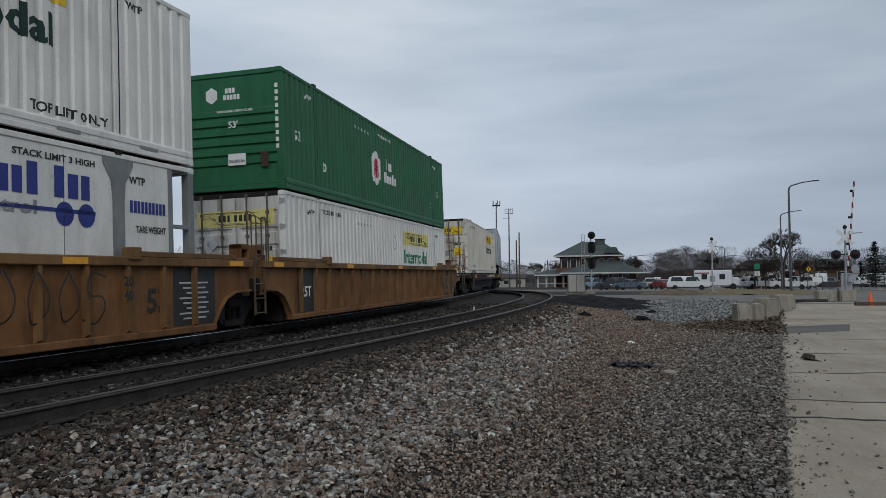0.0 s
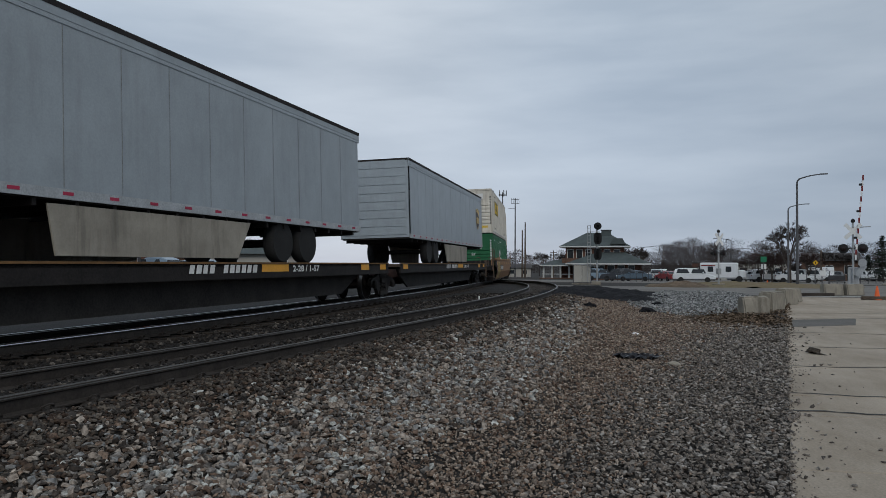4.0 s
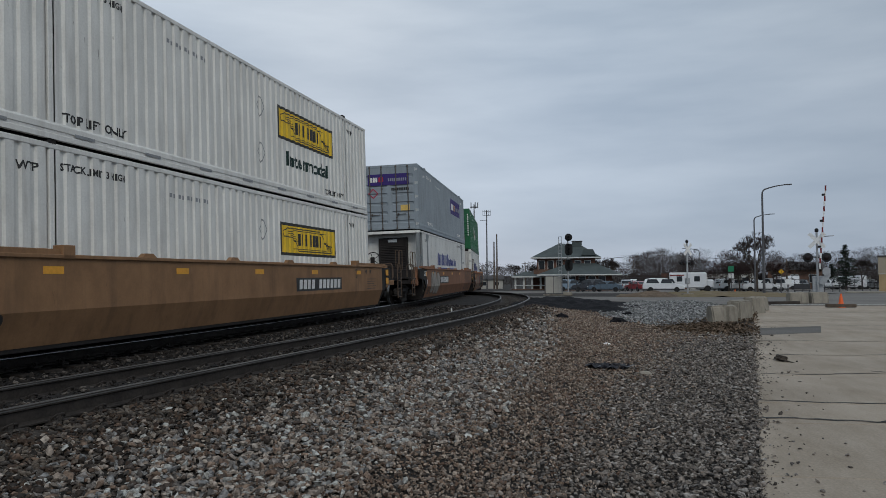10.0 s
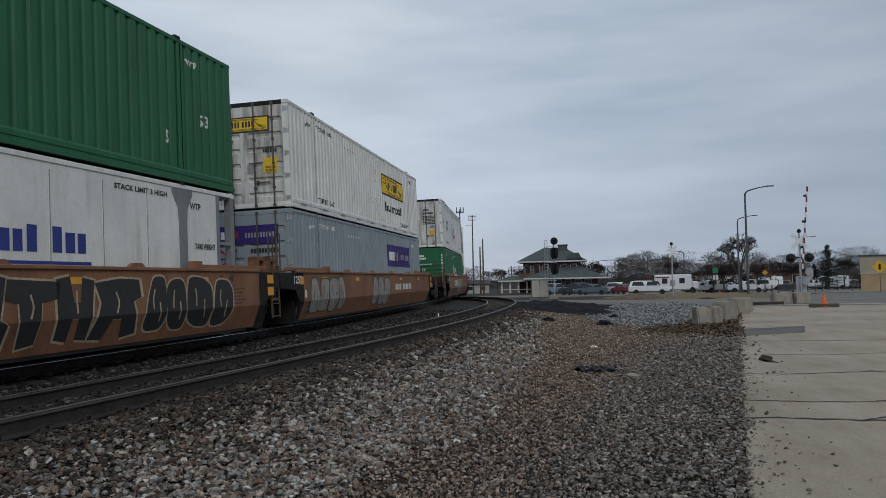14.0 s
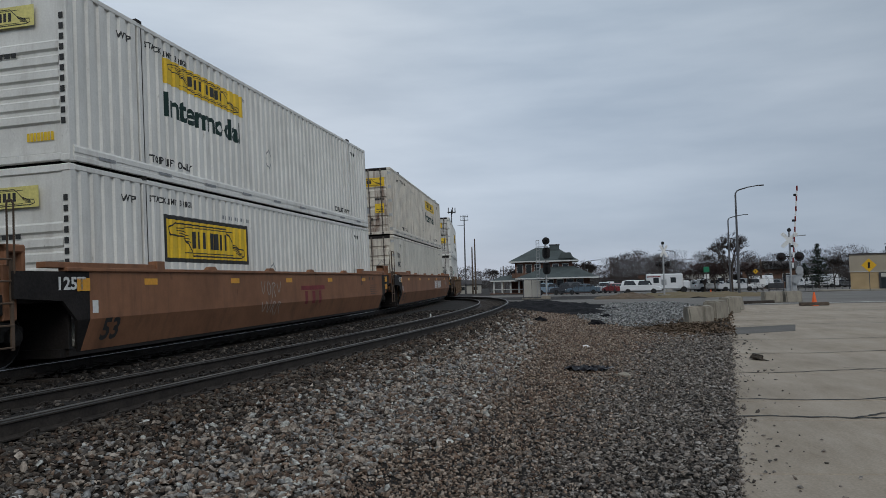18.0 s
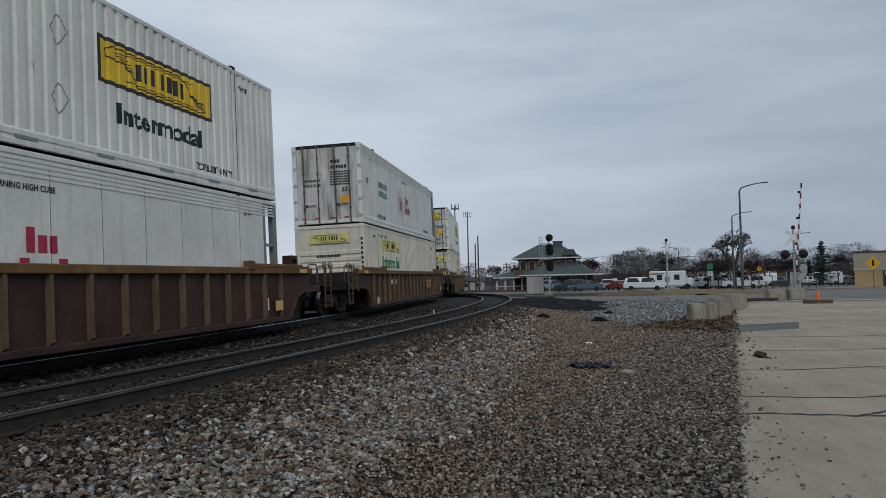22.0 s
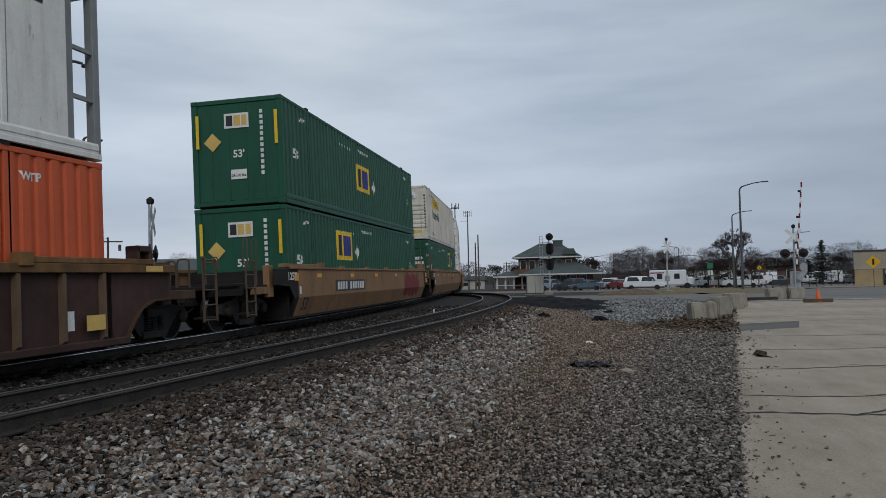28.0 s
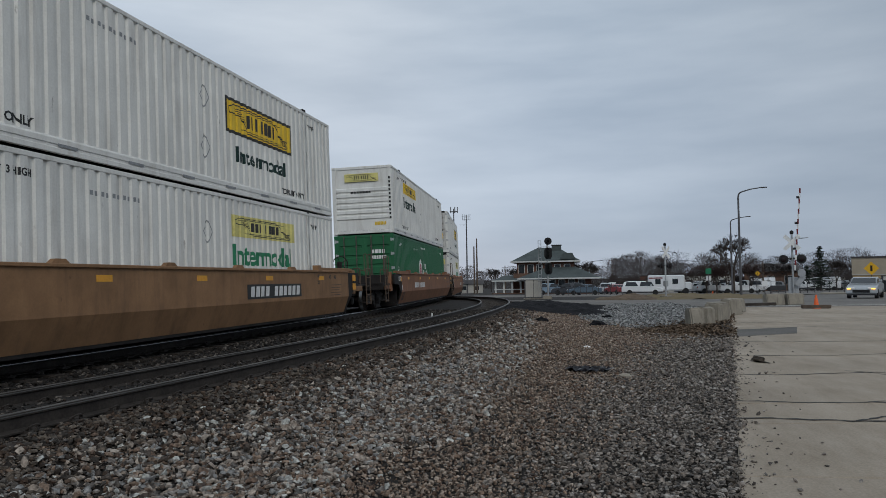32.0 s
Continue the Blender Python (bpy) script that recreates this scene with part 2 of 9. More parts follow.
def ground_z(x, y):
    """The lie of the land: track bed on the left, level ground, falling gently away beyond the crossing."""
    far = -min(max(y - 50.0, 0.0), 190.0) * 0.0135
    if y > -20 and x > edge_x(y):
        return far
    ax = X_MAIN - R_MAIN
    dm = math.hypot(x - ax, y - Y_MAIN) - R_MAIN if -80 < y < 120 else x - X_MAIN
    ds = (x - siding_x(y)) if y < 56 else 99
    top = RAIL_Z - 0.232
    right = min(dm, ds) if y < 56 else dm
    if right > 0:
        z = top * (1 - smooth01((right - 1.25) / 2.4))
    elif dm < 0:
        z = top * (1 - 0.6 * smooth01((-dm - 2.5) / 4.0))
    else:
        z = top
    return z + far


def edge_between(table, y):
    """Straight-line steps through (y, x) pairs."""
    return float(np.interp(y, [p[0] for p in table], [p[1] for p in table]))


BALLAST_EDGE = [(3, -2.6), (5, -2.0), (7.2, -1.46), (8.9, -1.24), (10.7, -1.09), (16.8, -1.0), (24.5, -1.6), (29, -1.6), (34, -2.1), (39, -2.8)]
BROWN_EDGE = [(3, -0.5), (5.4, -0.27), (7.2, -0.14), (10, 0.24), (13, 0.8), (16, 1.1), (20, 2.6), (23, 2.3), (25, 1.4), (27, 0.7), (30, 0.1), (33, -0.2)]

# ---- ground ----
# dirt darker than its own tone: carries the shade in the gaps between stones
dirt = material("trodden_dirt", (0.020, 0.0165, 0.014), 0.95, 0, 0.35, 25, 0.7, 0.5)
bare_soil = material("bare_brown_soil", (0.080, 0.058, 0.043), 0.95, 0, 0.4, 30, 1.1, 0.6)
asphalt = material("worn_asphalt", (0.15, 0.140, 0.128), 0.9, 0, 0.25, 60, 0.25, 0.2)
fresh_tar = material("fresh_dark_asphalt", (0.013, 0.013, 0.015), 0.95, 0, 0.35, 40, 0.8, 0.4, spec=0.08)
tar = material("crack_sealer", (0.035, 0.034, 0.033), 0.8, 0, 0.3, 40, 2, 0.1)
grass_mat = material("winter_grass", (0.13, 0.105, 0.05), 0.95, 0, 0.4, 30, 0.6, 0.5, (0.16, 0.12, 0.075))
white_line = material("worn_white_road_paint", (0.42, 0.42, 0.40), 0.8, 0, 0.3, 12, 2, 0)
timber = material("creosoted_timber", (0.038, 0.031, 0.026), 0.9, 0, 0.4, 20, 3, 0.4)
rail_rust = material("dark_rail_rust", (0.036, 0.030, 0.026), 0.75, 0.1, 0.35, 30, 4, 0.15)
dull_head = material("dull_worn_rail_head", (0.085, 0.080, 0.076), 0.45, 0.35, 0.3, 30, 2, 0.05)
rail_shine = material("polished_rail_head", (0.62, 0.62, 0.63), 0.30, 1.0, 0.2, 30, 4, 0.02)


def concrete_material(name, color, joints=True):
    m = material(name, color, 0.9, 0, 0.16, 45, 0.35, 0.15, random_tint=0)
    nt = m.node_tree
    b = nt.nodes["Principled BSDF"]
    base = b.inputs["Base Color"].links[0].from_socket
    co = nt.nodes.new("ShaderNodeTexCoord")
    spots = nt.nodes.new("ShaderNodeTexNoise")
    spots.inputs["Scale"].default_value, spots.inputs["Detail"].default_value, spots.inputs["Roughness"].default_value = 1.2, 14, 0.80
    stretch = nt.nodes.new("ShaderNodeMapping")
    stretch.inputs["Scale"].default_value = (1.0, 0.28, 1.0)
    nt.links.new(co.outputs["Object"], stretch.inputs[0])
    nt.links.new(stretch.outputs[0], spots.inputs["Vector"])
    ramp = nt.nodes.new("ShaderNodeValToRGB")
    ramp.color_ramp.elements[0].position, ramp.color_ramp.elements[0].color = 0.34, (0.70, 0.67, 0.62, 1)
    ramp.color_ramp.elements[1].position, ramp.color_ramp.elements[1].color = 0.60, (1, 1, 1, 1)
    nt.links.new(spots.outputs[0], ramp.inputs[0])
    info = nt.nodes.new("ShaderNodeObjectInfo")
    rng = nt.nodes.new("ShaderNodeMapRange")
    rng.inputs["To Min"].default_value, rng.inputs["To Max"].default_value = 0.95, 1.04
    nt.links.new(info.outputs["Random"], rng.inputs["Value"])
    mul = nt.nodes.new("ShaderNodeMixRGB")
    mul.blend_type, mul.inputs[0].default_value = "MULTIPLY", 1.0
    nt.links.new(base, mul.inputs[1])
    nt.links.new(ramp.outputs[0], mul.inputs[2])
    hsv = nt.nodes.new("ShaderNodeHueSaturation")
    nt.links.new(rng.outputs[0], hsv.inputs["Value"])
    nt.links.new(mul.outputs[0], hsv.inputs["Color"])
    nt.links.new(hsv.outputs[0], b.inputs["Base Color"])
    return m


concrete = concrete_material("stained_concrete", (0.346, 0.294, 0.236))
block_concrete = painted_steel("weathered_block_concrete", (0.31, 0.28, 0.23), (0.06, 0.05, 0.04), 0.9, 0.9, wear=0.4)
# near black: the shade under the train is put into this colour
shaded_bed = material("black_cinder", (0.016, 0.014, 0.013), 0.95, 0, 0.4, 30, 0.8, 0.5)


def build_ground():
    def axis(lo, hi, near, grow):
        a, b = list(np.arange(lo, hi + 1e-6, near)), []
        step, v = near, hi
        while v < 3000:
            step *= grow
            v += step
            a.append(v)
        step, v = near, lo
        while v > -3000:
            step *= grow
            v -= step
            b.append(v)
        return b[::-1] + a
    xs, ys = axis(-16, 14, 0.4, 1.45), axis(-4, 66, 0.5, 1.45)
    noise.seed_set(3)
    verts = []
    for y in ys:
        for x in xs:
            z = ground_z(x, y)
            if x > edge_x(y) - 0.1 and y < 120:
                z -= 0.05
            elif abs(x) < 20 and y < 50:
                z += 0.010 * noise.noise((x * 0.8, y * 0.8, 0)) - 0.016
            verts.append((x, y, z))
    n = len(xs)
    faces = [(j * n + i, j * n + i + 1, (j + 1) * n + i + 1, (j + 1) * n + i) for j in range(len(ys) - 1) for i in range(n - 1)]
    ob = new("ground", grid_mesh("ground", verts, faces, dirt))
    tagged(ob, "trodden dirt ground beside the railway, darkened as shade between stones", "ground", kind="structure")


build_ground()


def sheet(name, pts, mat, lift, label, category, step=3.0):
    """A thin paved area that follows the ground, cut into strips along y."""
    bm = bm_new()
    f = bm.faces.new([bm.verts.new((x, y, 0)) for x, y in pts])
    lo, hi = min(p[1] for p in pts), max(p[1] for p in pts)
    y = math.ceil(lo / step) * step
    while y < hi:
        bmesh.ops.bisect_plane(bm, geom=list(bm.verts) + list(bm.edges) + list(bm.faces), plane_co=(0, y, 0), plane_no=(0, 1, 0))
        y += step
    for v in bm.verts:
        v.co.z = -min(max(v.co.y - 50.0, 0.0), 190.0) * 0.0135
    top = bmesh.ops.extrude_face_region(bm, geom=list(bm.faces))
    for v in [g for g in top["geom"] if isinstance(g, bmesh.types.BMVert)]:
        v.co.z += lift
    return tagged(part(name, bm, mat), label, category, kind="structure")


# concrete apron: slabs between irregular joints
SLAB_Y = [-8.0, -3.0, 1.2, 3.9, 6.3, 8.55, 9.85, 12.5, 15.5, 18.7, 22.8, 26.4, 32.2, 39.6]
apron = tagged(empty("pavement"), "pale stained concrete apron with dark joints", "pavement", kind="structure")
for a, b in zip(SLAB_Y[:-1], SLAB_Y[1:]):
    for x0, x1 in ((0.0, 7.0), (7.0, 14.0), (14.0, 24.0)):
        bm = bm_new()
        ea, eb = edge_x(a), edge_x(b)
        pts = [(ea + x0 + 0.012, a + 0.012 + 0.06 * x0), (ea + x1 - 0.006, a + 0.012 + 0.06 * x1), (eb + x1 - 0.006, b - 0.012 + 0.06 * x1), (eb + x0 + 0.012, b - 0.012 + 0.06 * x0)]
        prism(bm, [(x, y, -0.2) for x, y in pts], (0, 0, 0.2 + random.uniform(-0.004, 0.002)))
        part("slab", bm, concrete, apron, bevel=0.012)
bm = bm_new()
for x0, y0, x1, y1, seed in ((1.75, 8.72, 5.2, 9.1, 1), (2.0, 9.95, 5.8, 10.35, 2), (2.55, 12.7, 6.5, 13.2, 3), (3.6, 10.2, 5.4, 9.4, 4), (3.0, 8.85, 4.4, 9.3, 5), (4.4, 13.3, 5.6, 11.9, 6), (3.75, 18.85, 9.0, 19.4, 7), (3.1, 15.6, 8.0, 16.3, 8), (5.4, 26.6, 12.0, 27.6, 9), (4.9, 24.0, 11.0, 25.0, 10), (6.4, 32.4, 15.0, 33.2, 11)):
    rnd = random.Random(seed)
    prev, n = None, 26
    for i in range(n + 1):
        u = i / n
        w = 0.012 + 0.02 * rnd.random()
        c = Vector((x0 + (x1 - x0) * u, y0 + (y1 - y0) * u + 0.10 * math.sin(u * 9 + seed) + rnd.uniform(-0.03, 0.03), 0.005))
        pair = (bm.verts.new(c + Vector((0, -w, 0))), bm.verts.new(c + Vector((0, w, 0))))
        if prev:
            bm.faces.new((prev[0], pair[0], pair[1], prev[1]))
        prev = pair
tagged(part("crack_sealing", bm, tar), "wandering dark cracks across the concrete", "crack", kind="structure")
bm = bm_new()
prism(bm, [(4.2, 20.6, 0.0), (6.0, 21.7, 0.0), (6.7, 24.2, 0.0), (4.75, 23.2, 0.0)], (0, 0, 0.006))
tagged(part("pavement_patch", bm, material("old_patch_asphalt", (0.105, 0.098, 0.090), 0.9, 0, 0.3, 60, 0.4, 0.2)), "darker asphalt patch let into the concrete", "patch", kind="structure")
sheet("road", [(-14, 46), (-9, 45), (0, 46), (7.9, 39.7), (40, 41.5), (90, 60), (90, 78), (24, 80), (10, 56), (-4, 60), (-14, 60)], asphalt, 0.012, "grey worn asphalt road crossing the tracks", "road")
sheet("road_marking", [(8.6, 40.6), (40, 42.4), (40, 42.65), (8.6, 40.85)], white_line, 0.02, "worn pale line along the road edge", "road marking")
sheet("parking_lot", [(-60, 84), (140, 84), (160, 150), (-70, 150)], asphalt, 0.012, "grey asphalt parking lot beyond the crossing", "parking lot", 12.0)


def rough_heap(name, label, cx, cy, rx, ry, h, mat, seed, n=26):
    """A low uneven heap that fades into the ground."""
    verts, faces = [], []
    for j in range(n + 1):
        for i in range(n + 1):
            u, v = 2 * i / n - 1, 2 * j / n - 1
            x, y = cx + u * rx, cy + v * ry
            r = math.hypot(u, v) + 0.35 * noise.noise((x * 0.5, y * 0.5, seed))
            k = max(0.0, 1 - r) ** 0.7
            z = ground_z(x, y) - 0.06 + k * h + (0.10 * noise.noise((x * 2.2, y * 2.2, seed)) + 0.05 * noise.noise((x * 6, y * 6, seed))) * min(1, k * 3)
            verts.append((x, y, z))
    for j in range(n):
        for i in range(n):
            a = j * (n + 1) + i
            faces.append((a, a + 1, a + n + 2, a + n + 1))
    return tagged(new(name, grid_mesh(name, verts, faces, mat)), label, "heap", kind="structure")


rough_heap("asphalt_heap", "low heap of dark broken asphalt by the track", -1.0, 38.4, 3.2, 7.2, 0.46, fresh_tar, 2)
rough_heap("dirt_bank", "brown dirt bank below the concrete blocks", 2.1, 22.4, 2.6, 2.9, 0.075, bare_soil, 5)
rough_heap("grass_verge", "low verge of brownish winter grass", 10.2, 67.5, 8.6, 11.5, 0.42, grass_mat, 12, 44)
rough_heap("soil_mound", "brown soil mound at the crossing", 4.2, 57.5, 2.6, 2.2, 0.55, material("brown_soil", (0.11, 0.08, 0.055), 0.95, 0, 0.35, 20, 1, 0.4), 7)



# ---- loose stones ----
def stone_field(name, label, spots, mat, seed, flat=0.7):
    """Broken stones at (x, y, z, size); one joined mesh."""
    rnd = np.random.default_rng(seed)
    g = (1 + 5 ** 0.5) / 2
    ico = np.array([(-1, g, 0), (1, g, 0), (-1, -g, 0), (1, -g, 0), (0, -1, g), (0, 1, g), (0, -1, -g), (0, 1, -g), (g, 0, -1), (g, 0, 1), (-g, 0, -1), (-g, 0, 1)]) / (2 * 1.9)
    tris = np.array([(0, 11, 5), (0, 5, 1), (0, 1, 7), (0, 7, 10), (0, 10, 11), (1, 5, 9), (5, 11, 4), (11, 10, 2), (10, 7, 6), (7, 1, 8), (3, 9, 4), (3, 4, 2), (3, 2, 6), (3, 6, 8), (3, 8, 9), (4, 9, 5), (2, 4, 11), (6, 2, 10), (8, 6, 7), (9, 8, 1)])
    shapes = ico[None] * rnd.uniform(0.45, 1.5, (40, 12, 1)) * rnd.uniform(0.6, 1.35, (40, 1, 3))
    spots = np.asarray(spots)
    n = len(spots)
    v = shapes[rnd.integers(0, 40, n)] * spots[:, 3][:, None, None]
    v[:, :, 2] *= flat
    a, t = rnd.uniform(0, 2 * np.pi, n), rnd.normal(0, 0.45, n)
    ct, st = np.cos(t)[:, None], np.sin(t)[:, None]
    x, z = v[:, :, 0] * ct - v[:, :, 2] * st, v[:, :, 0] * st + v[:, :, 2] * ct
    ca, sa = np.cos(a)[:, None], np.sin(a)[:, None]
    y = v[:, :, 1]
    v = np.stack([x * ca - y * sa, x * sa + y * ca, z], -1) + spots[:, None, :3]
    faces = (tris[None] + 12 * np.arange(n)[:, None, None]).reshape(-1, 3)
    me = bpy.data.meshes.new(name)
    me.vertices.add(12 * n)
    me.vertices.foreach_set("co", v.reshape(-1).astype(np.float32))
    me.loops.add(len(faces) * 3)
    me.loops.foreach_set("vertex_index", faces.reshape(-1).astype(np.int32))
    me.polygons.add(len(faces))
    me.polygons.foreach_set("loop_start", np.arange(0, len(faces) * 3, 3, dtype=np.int32))
    me.update(calc_edges=True)
    me.shade_flat()
    me.materials.append(mat)
    return tagged(new(name, me), label, "gravel", kind="stuff")


def spread(x_lo, x_hi, y0, y1, pitch, size, seed, keep=1.0, heap=0.0, fray=0.0):
    """Jittered spots between two edges; pitch and size may grow with y."""
    rnd = random.Random(seed)
    out, y = [], y0
    while y < y1:
        p = pitch(y)
        x, xe = x_lo(y), x_hi(y)
        while x < xe:
            if rnd.random() < keep:
                px, py = x + rnd.uniform(-0.6, 0.6) * p, y + rnd.uniform(-0.6, 0.6) * p
                if fray:
                    px += rnd.gauss(0, fray)
                    lo, hi = shoulder(py), edge_x(py) + 0.03 + 0.13 * noise.noise((7, py * 1.6, 0))
                    px = 2 * lo - px if px < lo else 2 * hi - px if px > hi and rnd.random() < 0.93 else px
                s = size(y) * (0.55 + 0.95 * rnd.random() ** 2)
                out.append((px, py, ground_z(px, py) + s * rnd.uniform(-0.05, 0.55) + heap * noise.noise((px * 1.3, py * 1.3, 5)), s))
            x += p
        y += p
    return out


def stone_material(name, colors, warm=(3.42, 3.26, 3.12)):
    m = material(name, colors[0], 0.92, 0, 0.2, 50, 6, 0.25)
    nt = m.node_tree
    b = nt.nodes["Principled BSDF"]
    base = b.inputs["Base Color"].links[0].from_socket
    geo = nt.nodes.new("ShaderNodeNewGeometry")
    ramp = nt.nodes.new("ShaderNodeValToRGB")
    ramp.color_ramp.interpolation = "CONSTANT"
    els = ramp.color_ramp.elements
    while len(els) < len(colors):
        els.new(0.5)
    for i, c in enumerate(colors):
        els[i].position, els[i].color = i / len(colors), (min(1, c[0] * warm[0]), min(1, c[1] * warm[1]), min(1, c[2] * warm[2]), 1)
    nt.links.new(geo.outputs["Random Per Island"], ramp.inputs[0])
    mul = nt.nodes.new("ShaderNodeMixRGB")
    mul.blend_type, mul.inputs[0].default_value = "MULTIPLY", 0.0
    fine = nt.nodes.new("ShaderNodeTexNoise")
    fine.inputs["Scale"].default_value, fine.inputs["Detail"].default_value = 28, 8
    rng = nt.nodes.new("ShaderNodeMapRange")
    rng.inputs["From Min"].default_value, rng.inputs["From Max"].default_value = 0.30, 0.68
    rng.inputs["To Min"].default_value, rng.inputs["To Max"].default_value = 0.10, 0.58
    co = nt.nodes.new("ShaderNodeTexCoord")
    nt.links.new(co.outputs["Object"], fine.inputs["Vector"])
    nt.links.new(fine.outputs[0], rng.inputs["Value"])
    hsv = nt.nodes.new("ShaderNodeHueSaturation")
    nt.links.new(ramp.outputs[0], hsv.inputs["Color"])
    nt.links.new(rng.outputs[0], hsv.inputs["Value"])
    nt.links.new(hsv.outputs[0], b.inputs["Base Color"])
    return m


ballast_mat = stone_material("ballast_stone", [(0.165, 0.136, 0.112), (0.070, 0.062, 0.056), (0.22, 0.188, 0.158), (0.095, 0.064, 0.047), (0.145, 0.130, 0.118), (0.30, 0.275, 0.245), (0.045, 0.035, 0.029), (0.185, 0.155, 0.130), (0.130, 0.092, 0.068), (0.135, 0.132, 0.128)], (3.75, 3.78, 3.82))
brown_mat = stone_material("brown_gravel", [(0.170, 0.125, 0.096), (0.110, 0.088, 0.074), (0.215, 0.172, 0.140), (0.095, 0.064, 0.049), (0.165, 0.140, 0.120), (0.28, 0.24, 0.205)], (3.1, 2.96, 2.82))
dark_mat = stone_material("dark_gravel", [(0.170, 0.148, 0.132), (0.110, 0.102, 0.097), (0.215, 0.192, 0.172), (0.075, 0.065, 0.058), (0.145, 0.127, 0.112), (0.27, 0.255, 0.24)], (2.65, 2.58, 2.50))
grimy_mat = stone_material("grimy_ballast_stone", [(0.150, 0.124, 0.102), (0.060, 0.052, 0.046), (0.19, 0.162, 0.135), (0.085, 0.056, 0.041), (0.125, 0.110, 0.098), (0.045, 0.035, 0.029), (0.115, 0.080, 0.058)], (1.6, 1.56, 1.52))
blue_mat = stone_material("blue_grey_gravel", [(0.185, 0.198, 0.205), (0.12, 0.13, 0.137), (0.24, 0.25, 0.255), (0.075, 0.08, 0.083)])
soot_mat = stone_material("sooty_ballast", [(0.030, 0.027, 0.025), (0.018, 0.017, 0.016), (0.060, 0.052, 0.046), (0.025, 0.022, 0.020), (0.13, 0.12, 0.11), (0.02, 0.018, 0.017)], (2.4, 2.28, 2.18))

shoulder = lambda y: siding_x(y) + 0.98
b_edge = lambda y: edge_between(BALLAST_EDGE, y) + 0.25 * noise.noise((0, y * 0.7, 0))
d_edge = lambda y: min(edge_between(BROWN_EDGE, y) + 0.3 * noise.noise((3, y * 0.7, 0)), edge_x(y))
grow = lambda y, a, b: 0.085 if y < 2.6 else a + (b - a) * min(max((y - 6) / 18, 0), 1)
# stones next to the rail are grimy, those down the slope are washed clean
clean_stones, grimy_stones = [], []
pick = random.Random(31)
for spot in spread(shoulder, b_edge, -4.0, 39, lambda y: grow(y, 0.0345, 0.064), lambda y: grow(y, 0.051, 0.082), 11, heap=0.02, fray=0.22):
    away = spot[0] - shoulder(spot[1]) + 0.5 * noise.noise((spot[0] * 0.8, spot[1] * 0.8, 21))
    spot = (spot[0], spot[1], spot[2] + 0.035 * (1 - smooth01(away / 0.9)), spot[3])
    (clean_stones if pick.random() < smooth01((away - 0.1) / 2.0) else grimy_stones).append(spot)
stone_field("ballast", "grey and tan broken stone ballast on the track shoulder", clean_stones, ballast_mat, 1)
stone_field("grimy_ballast", "darker grimy ballast stones along the rail", grimy_stones, grimy_mat, 21)
stone_field("brown_gravel", "fine brown gravel trodden into dirt", spread(b_edge, d_edge, -4.0, 33.0, lambda y: grow(y, 0.030, 0.056), lambda y: grow(y, 0.031, 0.054), 12, fray=0.5), brown_mat, 2, 0.6)
stone_field("dark_gravel", "dark grey crushed gravel beside the concrete", spread(d_edge, lambda y: edge_x(y) + 0.03 + 0.13 * noise.noise((7, y * 1.6, 0)), -4.0, 21, lambda y: grow(y, 0.030, 0.058), lambda y: grow(y, 0.035, 0.058), 13, fray=0.5), dark_mat, 3, 0.6)
stone_field("fresh_gravel", "blue-grey fresh gravel spread before the crossing", spread(lambda y: edge_between([(23.5, 1.9), (26, 0.9), (29, 0.3), (32, 0.2), (34, 0.5), (37, 0.9), (45, 2.2)], y), lambda y: edge_between([(23.5, 2.2), (25, 3.2), (28, 3.9), (34, 6.6), (45, 6.0)], y), 23.5, 45.5, lambda y: 0.072, lambda y: 0.076, 14, heap=0.05), blue_mat, 4)
stone_field("pale_grit", "patch of pale dusty grit on the gravel", spread(lambda y: 2.55 - 0.55 * math.sqrt(max(0.0, 1 - ((y - 20.0) / 1.5) ** 2)), lambda y: 2.75 + 0.75 * math.sqrt(max(0.0, 1 - ((y - 20.0) / 1.5) ** 2)), 18.6, 21.5, lambda y: 0.055, lambda y: 0.05, 19, fray=0.12), ballast_mat, 8, 0.6)
# near-black sheet under and beyond the main track, coloured as the train's shade
verts, faces = [], []
bed = np.linspace(-17.0, 3.2, 25)
for j, sv in enumerate(np.arange(-34, 60.01, 1.0)):
    for o in bed:
        x, y, _ = main_at(float(sv), float(o))
        x = min(x, siding_x(y) + 0.9)
        verts.append((x, y, ground_z(x, y) + (0.028 if o < -2 else 0.004) + 0.012 * noise.noise((x * 2, y * 2, 9))))
    if j:
        a = j * 25
        faces += [(a - 25 + i, a - 24 + i, a + 1 + i, a + i) for i in range(24)]
tagged(new("track_bed", grid_mesh("track_bed", verts, faces, shaded_bed)), "near-black track bed with the train's shade in its colour", "track bed", kind="structure")
stone_field("sooty_ballast", "sooty dark ballast between the tracks", spread(lambda y: siding_x(y) - 3.0, lambda y: siding_x(y) - 1.2, 6, 34, lambda y: 0.085, lambda y: 0.065, 15, keep=0.8) + spread(lambda y: siding_x(y) - 0.65, lambda y: siding_x(y) + 0.65, 4, 34, lambda y: 0.075, lambda y: 0.05, 16, keep=0.7), soot_mat, 5)
rnd = random.Random(18)
grit = []
for _ in range(2600):
    y = rnd.uniform(3.5, 26)
    x = edge_x(y) - 0.06 + abs(rnd.gauss(0, 0.06 + 0.08 * (0.5 + noise.noise((2, y * 1.1, 0)))))
    grit.append((x, y, 0.004, rnd.uniform(0.006, 0.020)))
